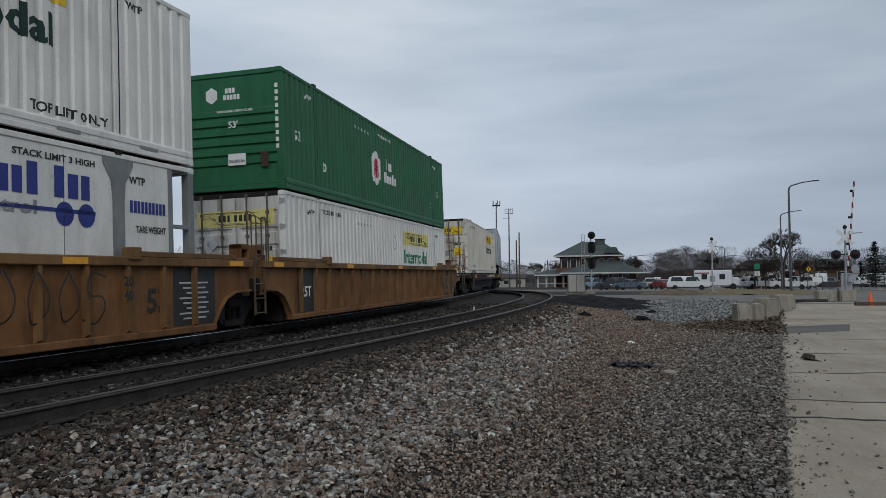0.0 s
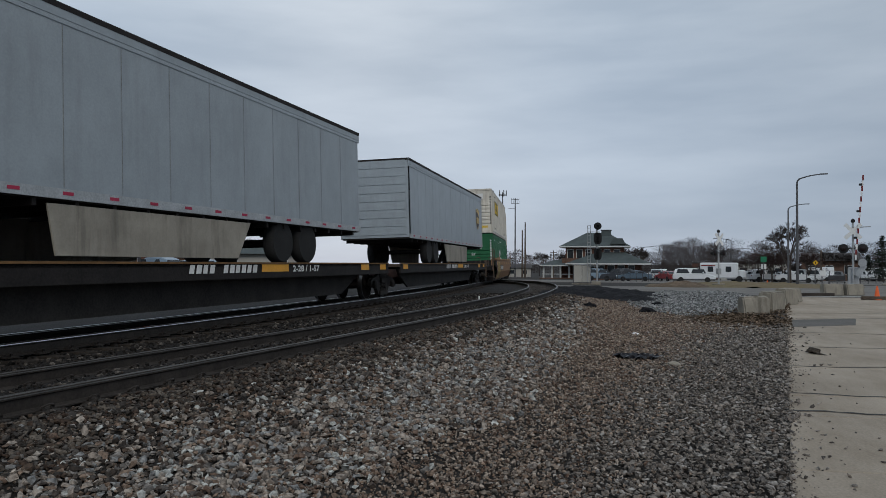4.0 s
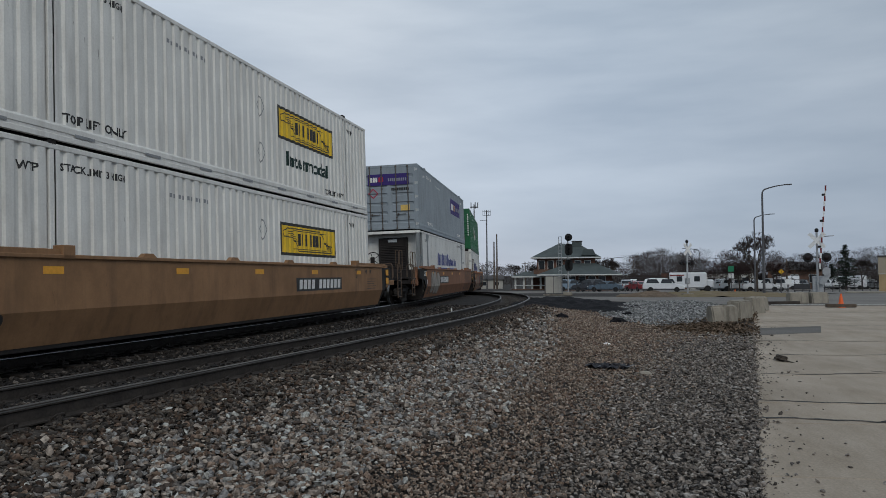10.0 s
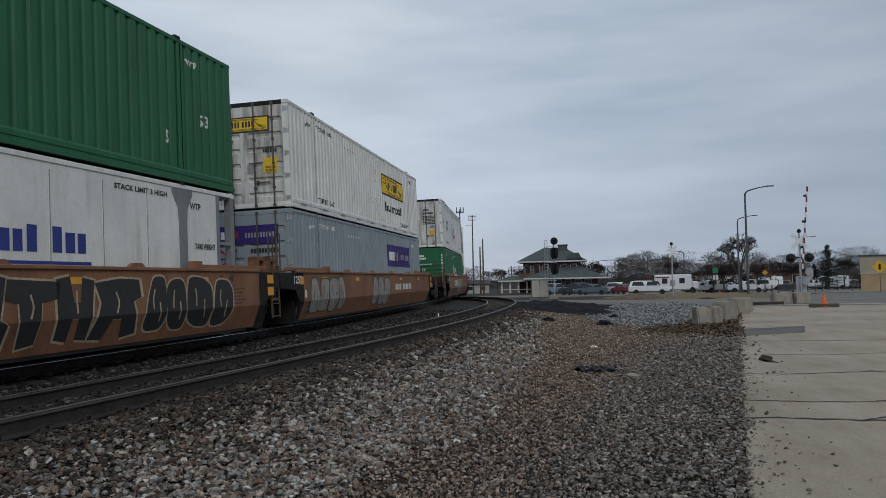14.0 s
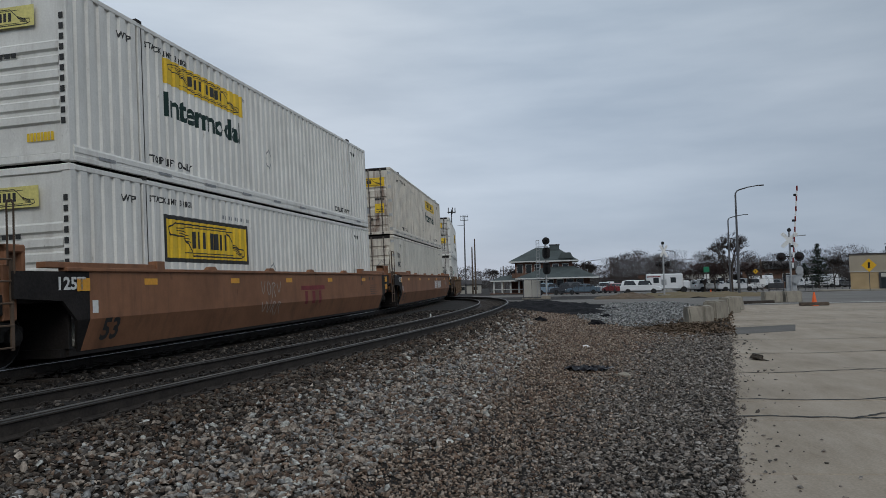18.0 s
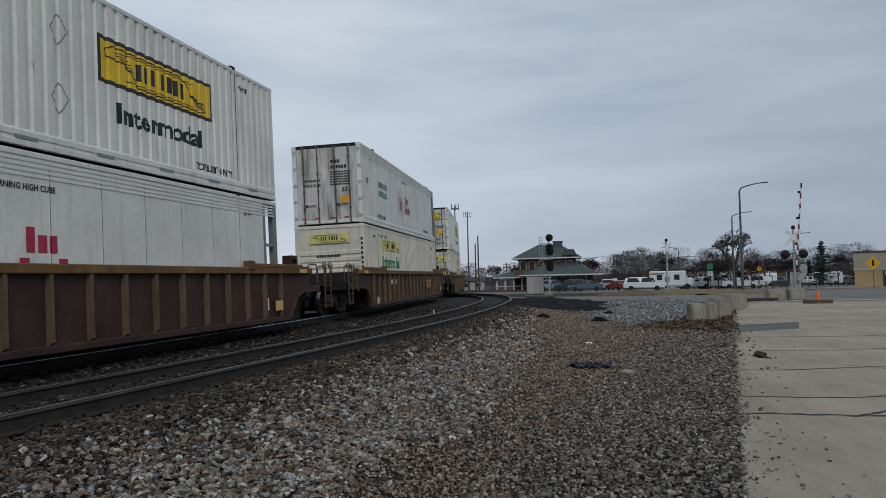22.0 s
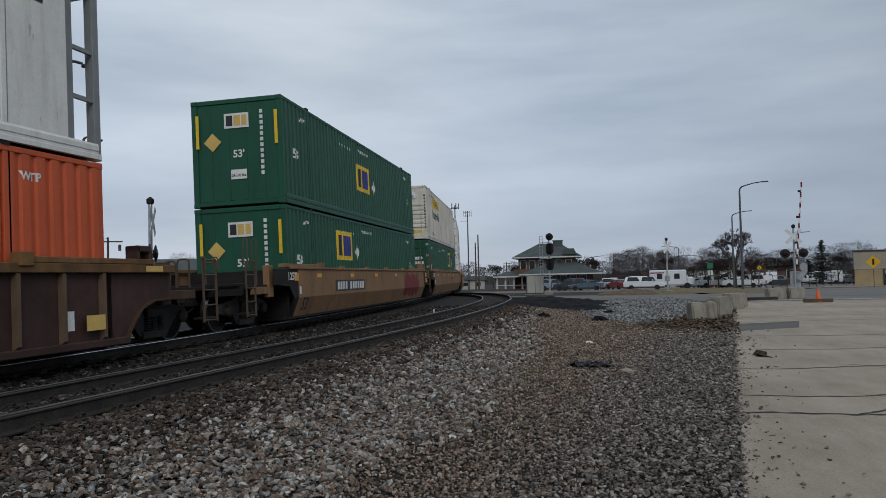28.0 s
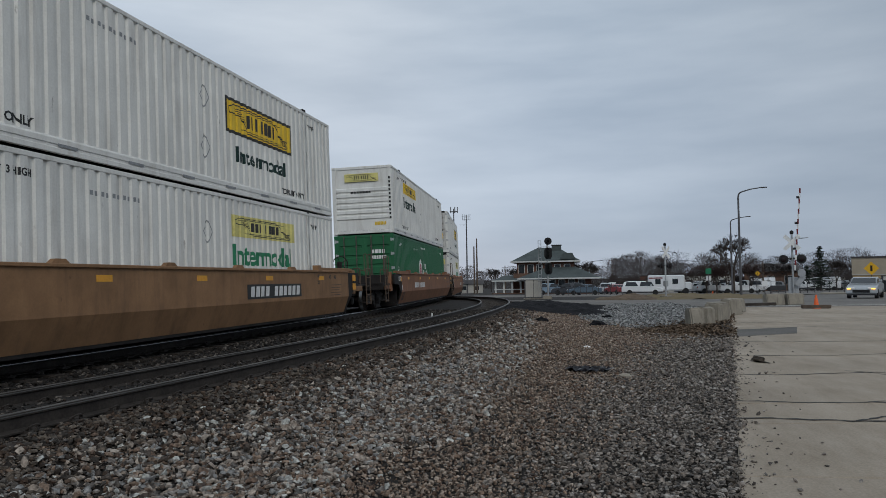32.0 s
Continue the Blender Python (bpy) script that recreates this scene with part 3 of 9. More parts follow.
stone_field("stray_stones", "stray stones kicked onto the concrete edge", spread(lambda y: edge_x(y) - 0.05, lambda y: edge_x(y) + 0.6, 3.5, 24, lambda y: 0.16, lambda y: 0.032, 17, keep=0.010) + grit, dark_mat, 6)


# ---- track ----
def rail_run(name, f, rng, side, base_z, label, shine):
    """One rail with head, web and foot, swept along the track."""
    sec = [(-0.036, 0.0), (0.036, 0.0), (0.036, -0.035), (0.010, -0.05), (0.009, -0.15), (0.07, -0.172), (0.07, -0.186), (-0.07, -0.186), (-0.07, -0.172), (-0.009, -0.15), (-0.010, -0.05), (-0.036, -0.035)]
    rail = None
    for nm, pts, mat in ((name, sec, rail_rust), ("rail_head", [(-0.0385, -0.022), (0.0385, -0.022), (0.034, -0.002), (0.020, 0.005), (-0.020, 0.005), (-0.034, -0.002)], shine)):
        bm = bm_new()
        prev = None
        for s in rng:
            x, y, hd = f(s, side)
            c, sn = math.cos(radians(hd)), math.sin(radians(hd))
            z = base_z + side * math.tan(radians(CANT)) + ground_drop(y)
            ring = [bm.verts.new((x + o * c, y + o * sn, z + dz)) for o, dz in pts]
            if prev:
                for i in range(len(ring)):
                    bm.faces.new((prev[i], prev[(i + 1) % len(ring)], ring[(i + 1) % len(ring)], ring[i]))
            prev = ring
        ob = part(nm, bm, mat, rail)
        rail = rail or tagged(ob, label, "rail", kind="structure")
    return rail


def ground_drop(y):
    return -min(max(y - 50.0, 0.0), 190.0) * 0.0135


def tie_mesh():
    bm = bm_new()
    box(bm, -0.115, -1.29, -0.17, 0.115, 1.29, 0.0)
    return mesh_of(bm, "tie", timber, bevel=0.01)


def fastening_mesh():
    """A tie plate with two spikes and a spring clip on each side of the rail."""
    bm = bm_new()
    box(bm, -0.09, -0.19, -0.004, 0.09, 0.19, 0.014)
    for s in (-1, 1):
        for x in (-0.05, 0.05):
            box(bm, x - 0.012, s * 0.10 - 0.012, 0.0, x + 0.012, s * 0.10 + 0.012, 0.05)
        prev = None
        for i in range(7):
            a = math.pi * i / 6
            p = (0.075 * math.cos(a), s * (0.085 + 0.045 * math.sin(a)), 0.025 + 0.04 * math.sin(a))
            if prev:
                tube(bm, prev, p, 0.011, n=5, caps=False)
            prev = p
    return mesh_of(bm, "rail_fastening", rail_rust)


SIDE_Z = RAIL_Z - 0.03
siding = tagged(empty("siding_track"), "unused siding with dark rails on timber ties", "railway track", kind="structure")
mainline = tagged(empty("main_track"), "main railway track under the train", "railway track", kind="structure")
for side in (-0.7525, 0.7525):
    r = rail_run("rail", siding_at, list(np.arange(-24, 60.01, 0.75)), side, SIDE_Z, "dark rail of the siding", dull_head)
    rail_run("rail", main_at, list(np.arange(-465, -70, 5.0)) + list(np.arange(-70, 140.01, 2.0)), side, RAIL_Z, "polished rail of the main track", rail_shine)
TIE, CLIP = tie_mesh(), fastening_mesh()
y = -3.0
while y < 50:
    x, yy, hd = siding_at(y)
    base = pose(x, yy, SIDE_Z - 0.194 + ground_drop(yy), 0, 0, 90 + hd) @ pose(0, 0, 0, -CANT)
    tie = part("tie", TIE, None, siding)
    tie.matrix_basis = base
    if y < 30:
        for o in (-0.7525, 0.7525):
            k = part("rail_fastening", CLIP, None, tie)
            k.matrix_basis = pose(0, o, 0.004)
    y += 0.52 if y < 30 else 0.55
s = -34.0
while s < 40:
    x, yy, hd = main_at(s)
    tie = part("tie", TIE, None, mainline)
    tie.matrix_basis = pose(x, yy, RAIL_Z - 0.222 + ground_drop(yy), 0, 0, 90 + hd) @ pose(0, 0, 0, -CANT)
    if -20 < s < 12:
        k = part("rail_fastening", CLIP, None, tie)
        k.matrix_basis = pose(0, -0.7525, 0.03)
    s += 0.55

# ---- paints of the train ----
white_clean = painted_steel("white_container_paint", (0.74, 0.735, 0.70), (0.20, 0.15, 0.11), 0.36, chips=0.45)
white_rusty = painted_steel("rust_streaked_white_paint", (0.69, 0.645, 0.56), (0.17, 0.09, 0.05), 0.8, wear=0.25, chips=0.95)
ivory = painted_steel("ivory_paint", (0.70, 0.66, 0.57), (0.22, 0.16, 0.11), 0.5, wear=0.2, chips=0.7)
door_cream = painted_steel("rust_stained_door_paint", (0.68, 0.64, 0.56), (0.12, 0.045, 0.022), 1.0, wear=0.25, reach=0.46, chips=0.95)
door_grimy = painted_steel("grimy_white_door_paint", (0.62, 0.615, 0.585), (0.10, 0.065, 0.045), 0.85, wear=0.22, reach=0.47, chips=0.8)
green_bright = painted_steel("bright_green_paint", (0.018, 0.125, 0.052), (0.012, 0.045, 0.025), 0.6)
green_deep = painted_steel("deep_green_paint", (0.013, 0.085, 0.048), (0.012, 0.035, 0.025), 0.6)
grey_blue = painted_steel("grey_blue_paint", (0.27, 0.31, 0.34), (0.12, 0.12, 0.12), 0.4)
trailer_grey = painted_steel("trailer_grey_paint", (0.33, 0.37, 0.40), (0.16, 0.16, 0.16), 0.3, 0.4)
orange_paint = painted_steel("orange_paint", (0.55, 0.10, 0.035), (0.2, 0.06, 0.03), 0.5)
car_orange = painted_steel("weathered_orange_brown_paint", (0.215, 0.098, 0.036), (0.05, 0.03, 0.02), 0.95, 0.75, wear=0.5, chips=0.6)
car_rust = painted_steel("red_brown_paint", (0.265, 0.124, 0.066), (0.09, 0.052, 0.038), 0.65, 0.7, wear=0.3, chips=0.5)
car_tan = painted_steel("ochre_brown_paint", (0.285, 0.157, 0.078), (0.10, 0.062, 0.042), 0.6, 0.7, wear=0.3, chips=0.5)
car_dark = painted_steel("dark_maroon_paint", (0.066, 0.034, 0.028), (0.035, 0.022, 0.018), 0.7, 0.75, wear=0.5, chips=0.4)
sill_brown = painted_steel("brown_sill_paint", (0.085, 0.048, 0.028), (0.05, 0.03, 0.02), 0.7, 0.7, wear=0.5)
post_dusty = painted_steel("dusty_post_paint", (0.150, 0.098, 0.062), (0.05, 0.03, 0.022), 0.7, 0.75, wear=0.4)
sill_ochre = painted_steel("ochre_sill_paint", (0.20, 0.105, 0.040), (0.07, 0.045, 0.03), 0.8, 0.7, wear=0.55)
ladder_brown = painted_steel("worn_brown_ladder_paint", (0.11, 0.075, 0.052), (0.05, 0.035, 0.025), 0.7, 0.7, wear=0.4)
grime = material("black_grimy_steel", (0.019, 0.016, 0.015), 0.75, 0.2, 0.4, 30, 2.0, 0.2)
cast_steel = material("cast_truck_steel", (0.030, 0.026, 0.023), 0.75, 0.0, 0.4, 30, 2.0, 0.2)
wheel_steel = material("worn_wheel_steel", (0.014, 0.012, 0.011), 0.9, 0.0, 0.4, 20, 3.0, 0.05, spec=0.1)
tread_steel = material("polished_tread_steel", (0.16, 0.16, 0.16), 0.35, 1.0, 0.2, 20, 3.0, 0.02)
rod_steel = material("dark_weathered_rod_steel", (0.10, 0.085, 0.075), 0.65, 0.2, 0.4, 30, 2.0, 0.1)
galvanised = material("galvanised_steel", (0.42, 0.43, 0.43), 0.45, 0.6, 0.2, 30, 3.0, 0.05)
plate_grey = painted_steel("bare_lifting_steel", (0.23, 0.245, 0.25), (0.12, 0.10, 0.09), 0.6, 0.55, wear=0.3)
rubber = material("black_rubber", (0.02, 0.02, 0.02), 0.85, 0, 0.3)
ink = {
    "black": material("black_lettering", (0.03, 0.03, 0.03), 0.6, 0, 0.15, 20, 2, 0),
    "white": material("white_lettering", (0.68, 0.68, 0.66), 0.6, 0, 0.12, 20, 2, 0),
    "green": material("green_lettering", (0.03, 0.20, 0.10), 0.6, 0, 0.15, 20, 2, 0),
    "darkgreen": material("dark_green_lettering", (0.012, 0.035, 0.03), 0.6, 0, 0.15, 20, 2, 0),
    "yellow": material("yellow_plate", (0.72, 0.48, 0.03), 0.55, 0, 0.1, 20, 2, 0),
    "paleyellow": material("faded_yellow_plate", (0.62, 0.56, 0.20), 0.6, 0, 0.15, 20, 2, 0),
    "blue": material("blue_lettering", (0.03, 0.045, 0.22), 0.6, 0, 0.15, 20, 2, 0),
    "purple": material("purple_plate", (0.035, 0.018, 0.14), 0.55, 0, 0.15, 20, 2, 0),
    "red": material("red_lettering", (0.38, 0.03, 0.07), 0.6, 0, 0.15, 20, 2, 0),
    "maroon": material("maroon_lettering", (0.19, 0.03, 0.035), 0.65, 0, 0.25, 20, 2, 0),
    "grey": material("grey_lettering", (0.25, 0.26, 0.27), 0.6, 0, 0.15, 20, 2, 0),
    "galv": material("silver_placard_plate", (0.50, 0.51, 0.51), 0.45, 0.2, 0.15, 20, 2, 0),
    "seam": material("dusty_seam", (0.22, 0.23, 0.23), 0.8, 0, 0.3, 20, 2, 0),
    "orange": material("orange_plate", (0.70, 0.33, 0.035), 0.5, 0, 0.1, 20, 2, 0),
    "brown": material("brown_plate", (0.05, 0.028, 0.018), 0.5, 0, 0.1, 20, 2, 0),
    "gold": material("gold_plate", (0.62, 0.42, 0.12), 0.5, 0, 0.1, 20, 2, 0),
    "silver": material("silver_spray_paint", (0.30, 0.275, 0.24), 0.6, 0, 0.25, 20, 2, 0),
    "dusty": material("dusty_spray_paint", (0.19, 0.125, 0.085), 0.65, 0, 0.3, 20, 2, 0),
    "limefill": material("yellowish_spray_paint", (0.30, 0.20, 0.06), 0.65, 0, 0.3, 20, 2, 0),
    "tan": material("tan_spray_paint", (0.42, 0.33, 0.22), 0.6, 0, 0.25, 20, 2, 0),
    "rustfill": material("brown_spray_paint", (0.165, 0.072, 0.035), 0.65, 0, 0.3, 20, 2, 0),
    "lime": material("pale_spray_paint", (0.52, 0.44, 0.16), 0.6, 0, 0.3, 20, 2, 0),
}

# ---- containers: x along the train, y to its left, base at z = 0 ----
LEN, HALF, TALL = 8.08, 1.295, 2.896
PITCH, RIB = 0.29, 0.038
CACHE = {}


def cached(key, make):
    if key not in CACHE:
        CACHE[key] = make()
    return CACHE[key]


def rib_breaks(x0, x1):
    """Where the corrugated side bends, and how deep it lies there."""
    out = []
    k = math.floor(x0 / PITCH) - 1
    while k * PITCH < x1 + PITCH:
        for dx, d in ((0.0, 0.0), (0.15, 0.0), (0.18, RIB), (0.26, RIB)):
            out.append((k * PITCH + dx, d))
        k += 1
    return out


def rib_depth(x):
    u = (x / PITCH - math.floor(x / PITCH)) * PITCH
    return 0.0 if u <= 0.15 else RIB * (u - 0.15) / 0.03 if u <= 0.18 else RIB if u <= 0.26 else RIB * (0.29 - u) / 0.03


def corrugated_side(mat):
    """One side wall with vertical corrugations, outer face at y = 0 and inwards to +y."""
    bm = bm_new()
    for x0, x1 in ((-LEN + 0.14, -6.17), (-6.03, 6.03), (6.17, LEN - 0.14)):
        pts = [(x0, rib_depth(x0))] + [(x, d) for x, d in rib_breaks(x0, x1) if x0 < x < x1] + [(x1, rib_depth(x1))]
        lo = [bm.verts.new((x, d, 0.20)) for x, d in pts]
        hi = [bm.verts.new((x, d, TALL - 0.09)) for x, d in pts]
        for i in range(len(pts) - 1):
            bm.faces.new((lo[i], lo[i + 1], hi[i + 1], hi[i]))
    return mesh_of(bm, "side_wall", mat)


def smooth_side(mat, lo_x=-LEN + 0.15, hi_x=LEN - 0.15):
    """One side wall of flat sheets with narrow lapped seams."""
    bm = bm_new()
    n = 13
    w = (hi_x - lo_x) / n
    pts = []
    for i in range(n):
        x = lo_x + i * w
        pts += [(x - 0.018, 0.012), (x - 0.016, 0.006), (x + 0.006, 0.006), (x + 0.008, 0.012)]
    pts.append((hi_x, 0.012))
    lo = [bm.verts.new((x, d, 0.20)) for x, d in pts]
    hi = [bm.verts.new((x, d, TALL - 0.09)) for x, d in pts]
    for i in range(len(pts) - 1):
        bm.faces.new((lo[i], lo[i + 1], hi[i + 1], hi[i]))
    return mesh_of(bm, "side_wall", mat)


def ribbed_end(mat):
    """A blank end wall with horizontal swages; faces -x, outer face at x = 0."""
    bm = bm_new()
    y0, y1 = -HALF + 0.16, HALF - 0.16
    zs = [(0.16, 0.03)]
    z = 0.62
    while z < 2.0:
        zs += [(z, 0.03), (z + 0.035, -0.015), (z + 0.15, -0.015), (z + 0.185, 0.03)]
        z += 0.235
    zs += [(2.05, 0.03), (TALL - 0.1, 0.03)]
    a = [bm.verts.new((d, y0, z)) for z, d in zs]
    b = [bm.verts.new((d, y1, z)) for z, d in zs]
    for i in range(len(zs) - 1):
        bm.faces.new((a[i], b[i], b[i + 1], a[i + 1]))
    return mesh_of(bm, "end_wall", mat)


def flat_end(mat):
    bm = bm_new()
    pts = [(-HALF + 0.16, 0.0)]
    for y in (-0.75, -0.25, 0.25, 0.75):
        pts += [(y - 0.02, 0.0), (y - 0.015, -0.008), (y + 0.015, -0.008), (y + 0.02, 0.0)]
    pts.append((HALF - 0.16, 0.0))
    lo = [bm.verts.new((d, y, 0.16)) for y, d in pts]
    hi = [bm.verts.new((d, y, TALL - 0.1)) for y, d in pts]
    for i in range(len(pts) - 1):
        bm.faces.new((lo[i], lo[i + 1], hi[i + 1], hi[i]))
    return mesh_of(bm, "end_wall", mat)


def door_leaf(mat, flat=False):
    """One door leaf, 1.2 m wide from y = 0 to +y, with pressed horizontal grooves; faces -x."""
    bm = bm_new()
    zs = [(0.15, 0.0)]
    z = 0.30
    if not flat:
        while z < 2.6:
            zs += [(z, 0.0), (z + 0.035, 0.042), (z + 0.105, 0.042), (z + 0.14, 0.0)]
            z += 0.405
    zs += [(TALL - 0.12, 0.0)]
    cols = ((0.02, 0), (0.09, 0), (0.13, 1), (1.03, 1), (1.07, 0), (1.16, 0))
    rows = [[bm.verts.new((d * k, y, z)) for y, k in cols] for z, d in zs]
    for a, b in zip(rows[:-1], rows[1:]):
        for i in range(len(cols) - 1):
            bm.faces.new((a[i], a[i + 1], b[i + 1], b[i]))
    box(bm, -0.006, 0.0, 0.13, 0.03, 0.035, TALL - 0.11)
    box(bm, -0.006, 1.145, 0.13, 0.03, 1.18, TALL - 0.11)
    return mesh_of(bm, "door", mat)


def gasket():
    """The black rubber seal round one door leaf."""
    bm = bm_new()
    box(bm, -0.004, -0.014, 0.10, 0.02, 0.012, TALL - 0.06)
    box(bm, -0.004, 1.17, 0.10, 0.02, 1.192, TALL - 0.06)
    box(bm, -0.004, -0.01, 0.10, 0.02, 1.19, 0.128)
    box(bm, -0.004, -0.01, TALL - 0.112, 0.02, 1.19, TALL - 0.085)
    return mesh_of(bm, "door_seal", rubber)


def lock_rod():
    bm = bm_new()
    tube(bm, (-0.04, 0, 0.06), (-0.04, 0, TALL - 0.04), 0.021, n=6)
    for z in (0.08, 0.55, 1.2, 1.85, 2.4, TALL - 0.08):
        box(bm, -0.06, -0.035, z - 0.03, 0.0, 0.035, z + 0.03)
    return mesh_of(bm, "lock_rod", rod_steel)


def lock_handle():
    bm = bm_new()
    box(bm, -0.065, -0.01, 0.68, -0.045, 0.36, 0.71)
    box(bm, -0.06, 0.3, 0.65, 0.0, 0.37, 0.74)
    return mesh_of(bm, "lock_handle", rod_steel)


def hinge():
    bm = bm_new()
    box(bm, -0.03, -0.09, -0.05, 0.02, 0.05, 0.05)
    tube(bm, (-0.03, 0.02, -0.07), (-0.03, 0.02, 0.07), 0.02, n=6)
    return mesh_of(bm, "hinge", galvanised)


def block_mesh(name, mat, x0, y0, z0, x1, y1, z1, bevel=0.01):
    bm = bm_new()
    box(bm, x0, y0, z0, x1, y1, z1)
    return mesh_of(bm, name, mat, bevel=bevel)


def put(name, me, parent, x=0.0, y=0.0, z=0.0, rz=0.0, label=""):
    ob = part(name, me, None, parent, label)
    ob.matrix_basis = pose(x, y, z, 0, 0, rz)
    return ob


# ---- lettering and plates that lie on a wall ----
def glyph_mesh(text, size):
    """Flat letters in x and z, starting at the origin, standing upright."""
    def make():
        cu = bpy.data.curves.new("lettering", "FONT")
        cu.body, cu.size, cu.resolution_u, cu.offset = text, size, 2, 0.03
        ob = bpy.data.objects.new("lettering", cu)
        me = bpy.data.meshes.new_from_object(ob)
        bpy.data.objects.remove(ob)
        for v in me.vertices:
            v.co = (v.co.x, 0, v.co.y)
        return me
    return cached(("glyph", text, size), make)


def add_text(bm, text, x, z, height, width=None):
    me = glyph_mesh(text, 1.0)
    xs, zs = [v.co.x for v in me.vertices], [v.co.z for v in me.vertices]
    ux, uz = min(xs), min(zs)
    k = height / (max(zs) - uz)
    kx = k if width is None else width / (max(xs) - ux)
    start = len(bm.verts)
    bm.from_mesh(me)
    bm.verts.ensure_lookup_table()
    for v in bm.verts[start:]:
        v.co = (x + (v.co.x - ux) * kx, 0, z + (v.co.z - uz) * k)


def add_rect(bm, x0, z0, x1, z1):
    bm.faces.new([bm.verts.new(p) for p in ((x0, 0, z0), (x1, 0, z0), (x1, 0, z1), (x0, 0, z1))])


def add_poly(bm, pts):
    bm.faces.new([bm.verts.new((x, 0, z)) for x, z in pts])


def add_ring(bm, pts, w):
    """An outline of width w round a closed shape."""
    cx, cz = sum(p[0] for p in pts) / len(pts), sum(p[1] for p in pts) / len(pts)
    inner = [(cx + (x - cx) * (1 - w), cz + (z - cz) * (1 - w)) for x, z in pts]
    a, b = [bm.verts.new((x, 0, z)) for x, z in pts], [bm.verts.new((x, 0, z)) for x, z in inner]
    n = len(pts)
    for i in range(n):
        bm.faces.new((a[i], a[(i + 1) % n], b[(i + 1) % n], b[i]))


def add_bars(bm, n, x0, z0, x1, z1, gap=0.22, slant=0.0, small=0.0):
    """A row of n upright blocks in place of a name; slant leans them, small lowers most of them."""
    w, h = (x1 - x0) / n, z1 - z0
    for i in range(n):
        k = (0.0, 0.12, -0.08, 0.05)[i % 4] * w * 0.5
        a, b = x0 + i * w + gap * w / 2, x0 + (i + 1) * w - gap * w / 2 + k
        t = z1 - h * small * (0, 1, 1, 0, 1, 1, 1)[i % 7]
        add_poly(bm, [(a, z0), (b, z0), (b + slant * (t - z0), t), (a + slant * (t - z0), t)])


def add_stroke(bm, pts, w):
    """A painted line of width w through points."""
    for (ax, az), (bx, bz) in zip(pts[:-1], pts[1:]):
        d = math.hypot(bx - ax, bz - az) or 1e-6
        nx, nz = -(bz - az) / d * w / 2, (bx - ax) / d * w / 2
        bm.faces.new([bm.verts.new(p) for p in ((ax + nx, 0, az + nz), (ax - nx, 0, az - nz), (bx - nx, 0, bz - nz), (bx + nx, 0, bz + nz))])


def add_ribbon(bm, pts, w):
    """One unbroken painted band of width w along a line."""
    prev = None
    for i, (x, z) in enumerate(pts):
        (ax, az), (bx, bz) = pts[max(i - 1, 0)], pts[min(i + 1, len(pts) - 1)]
        d = math.hypot(bx - ax, bz - az) or 1e-6
        nx, nz = -(bz - az) / d * w / 2, (bx - ax) / d * w / 2
        pair = (bm.verts.new((x + nx, 0, z + nz)), bm.verts.new((x - nx, 0, z - nz)))
        if prev:
            bm.faces.new((prev[0], prev[1], pair[1], pair[0]))
        prev = pair


def panel_seams(c, y, xs, z0, z1):
    """Narrow dark joints between the flat sheets of a side."""
    for x in xs:
        decal(on_side, lambda b: add_rect(b, x - 0.008, z0, x + 0.008, z1), "seam", c, "panel_seam", ribbed=False, flat_y=y, lift=0.002)


def hexagon(cx, cz, r, sx=0.87):
    return [(cx + r * sx * math.sin(math.pi / 3 * i), cz + r * math.cos(math.pi / 3 * i)) for i in range(6)]


def on_side(name, bm, color, parent, lift=0.004, ribbed=True, flat_y=-HALF, label=""):
    """Lays flat lettering on the container's right-hand side, down into its corrugations."""
    if ribbed:
        xs = [v.co.x for v in bm.verts]
        for x, _ in rib_breaks(min(xs), max(xs)):
            if min(xs) < x < max(xs):
                bmesh.ops.bisect_plane(bm, geom=list(bm.verts) + list(bm.edges) + list(bm.faces), plane_co=(x, 0, 0), plane_no=(1, 0, 0))
        for v in bm.verts:
            v.co.y = -HALF + rib_depth(v.co.x) - lift
    else:
        for v in bm.verts:
            v.co.y = flat_y - lift
    me = bpy.data.meshes.new(name)
    bm.to_mesh(me)
    bm.free()
    me.materials.append(ink[color])
    return part(name, me, None, parent, label)


def on_end(name, bm, color, parent, x=-LEN - 0.004, label="", lift=0.0):
    """Lays flat lettering on the wall that faces -x: its reading direction runs to -y."""
    for v in bm.verts:
        v.co = (x - lift, -v.co.x, v.co.z)
    me = bpy.data.meshes.new(name)
    bm.to_mesh(me)
    bm.free()
    me.materials.append(ink[color])
    return part(name, me, None, parent, label)


def decal(fn, draw, color, parent, name, **kw):
    bm = bm_new()
    draw(bm)
    return fn(name, bm, color, parent, **kw)


def rail_sill(paint):
    """The folded bottom rail: an upright band over a narrower lip."""
    bm = bm_new()
    prism(bm, [(-LEN + 0.1, y, z) for y, z in ((-0.03, 0.016), (0.05, 0.016), (0.05, 0.275), (-0.008, 0.275), (-0.03, 0.235), (-0.03, 0.155), (-0.018, 0.145), (-0.018, 0.10), (-0.03, 0.09))], (2 * LEN - 0.2, 0, 0))
    return mesh_of(bm, "bottom_rail", paint)


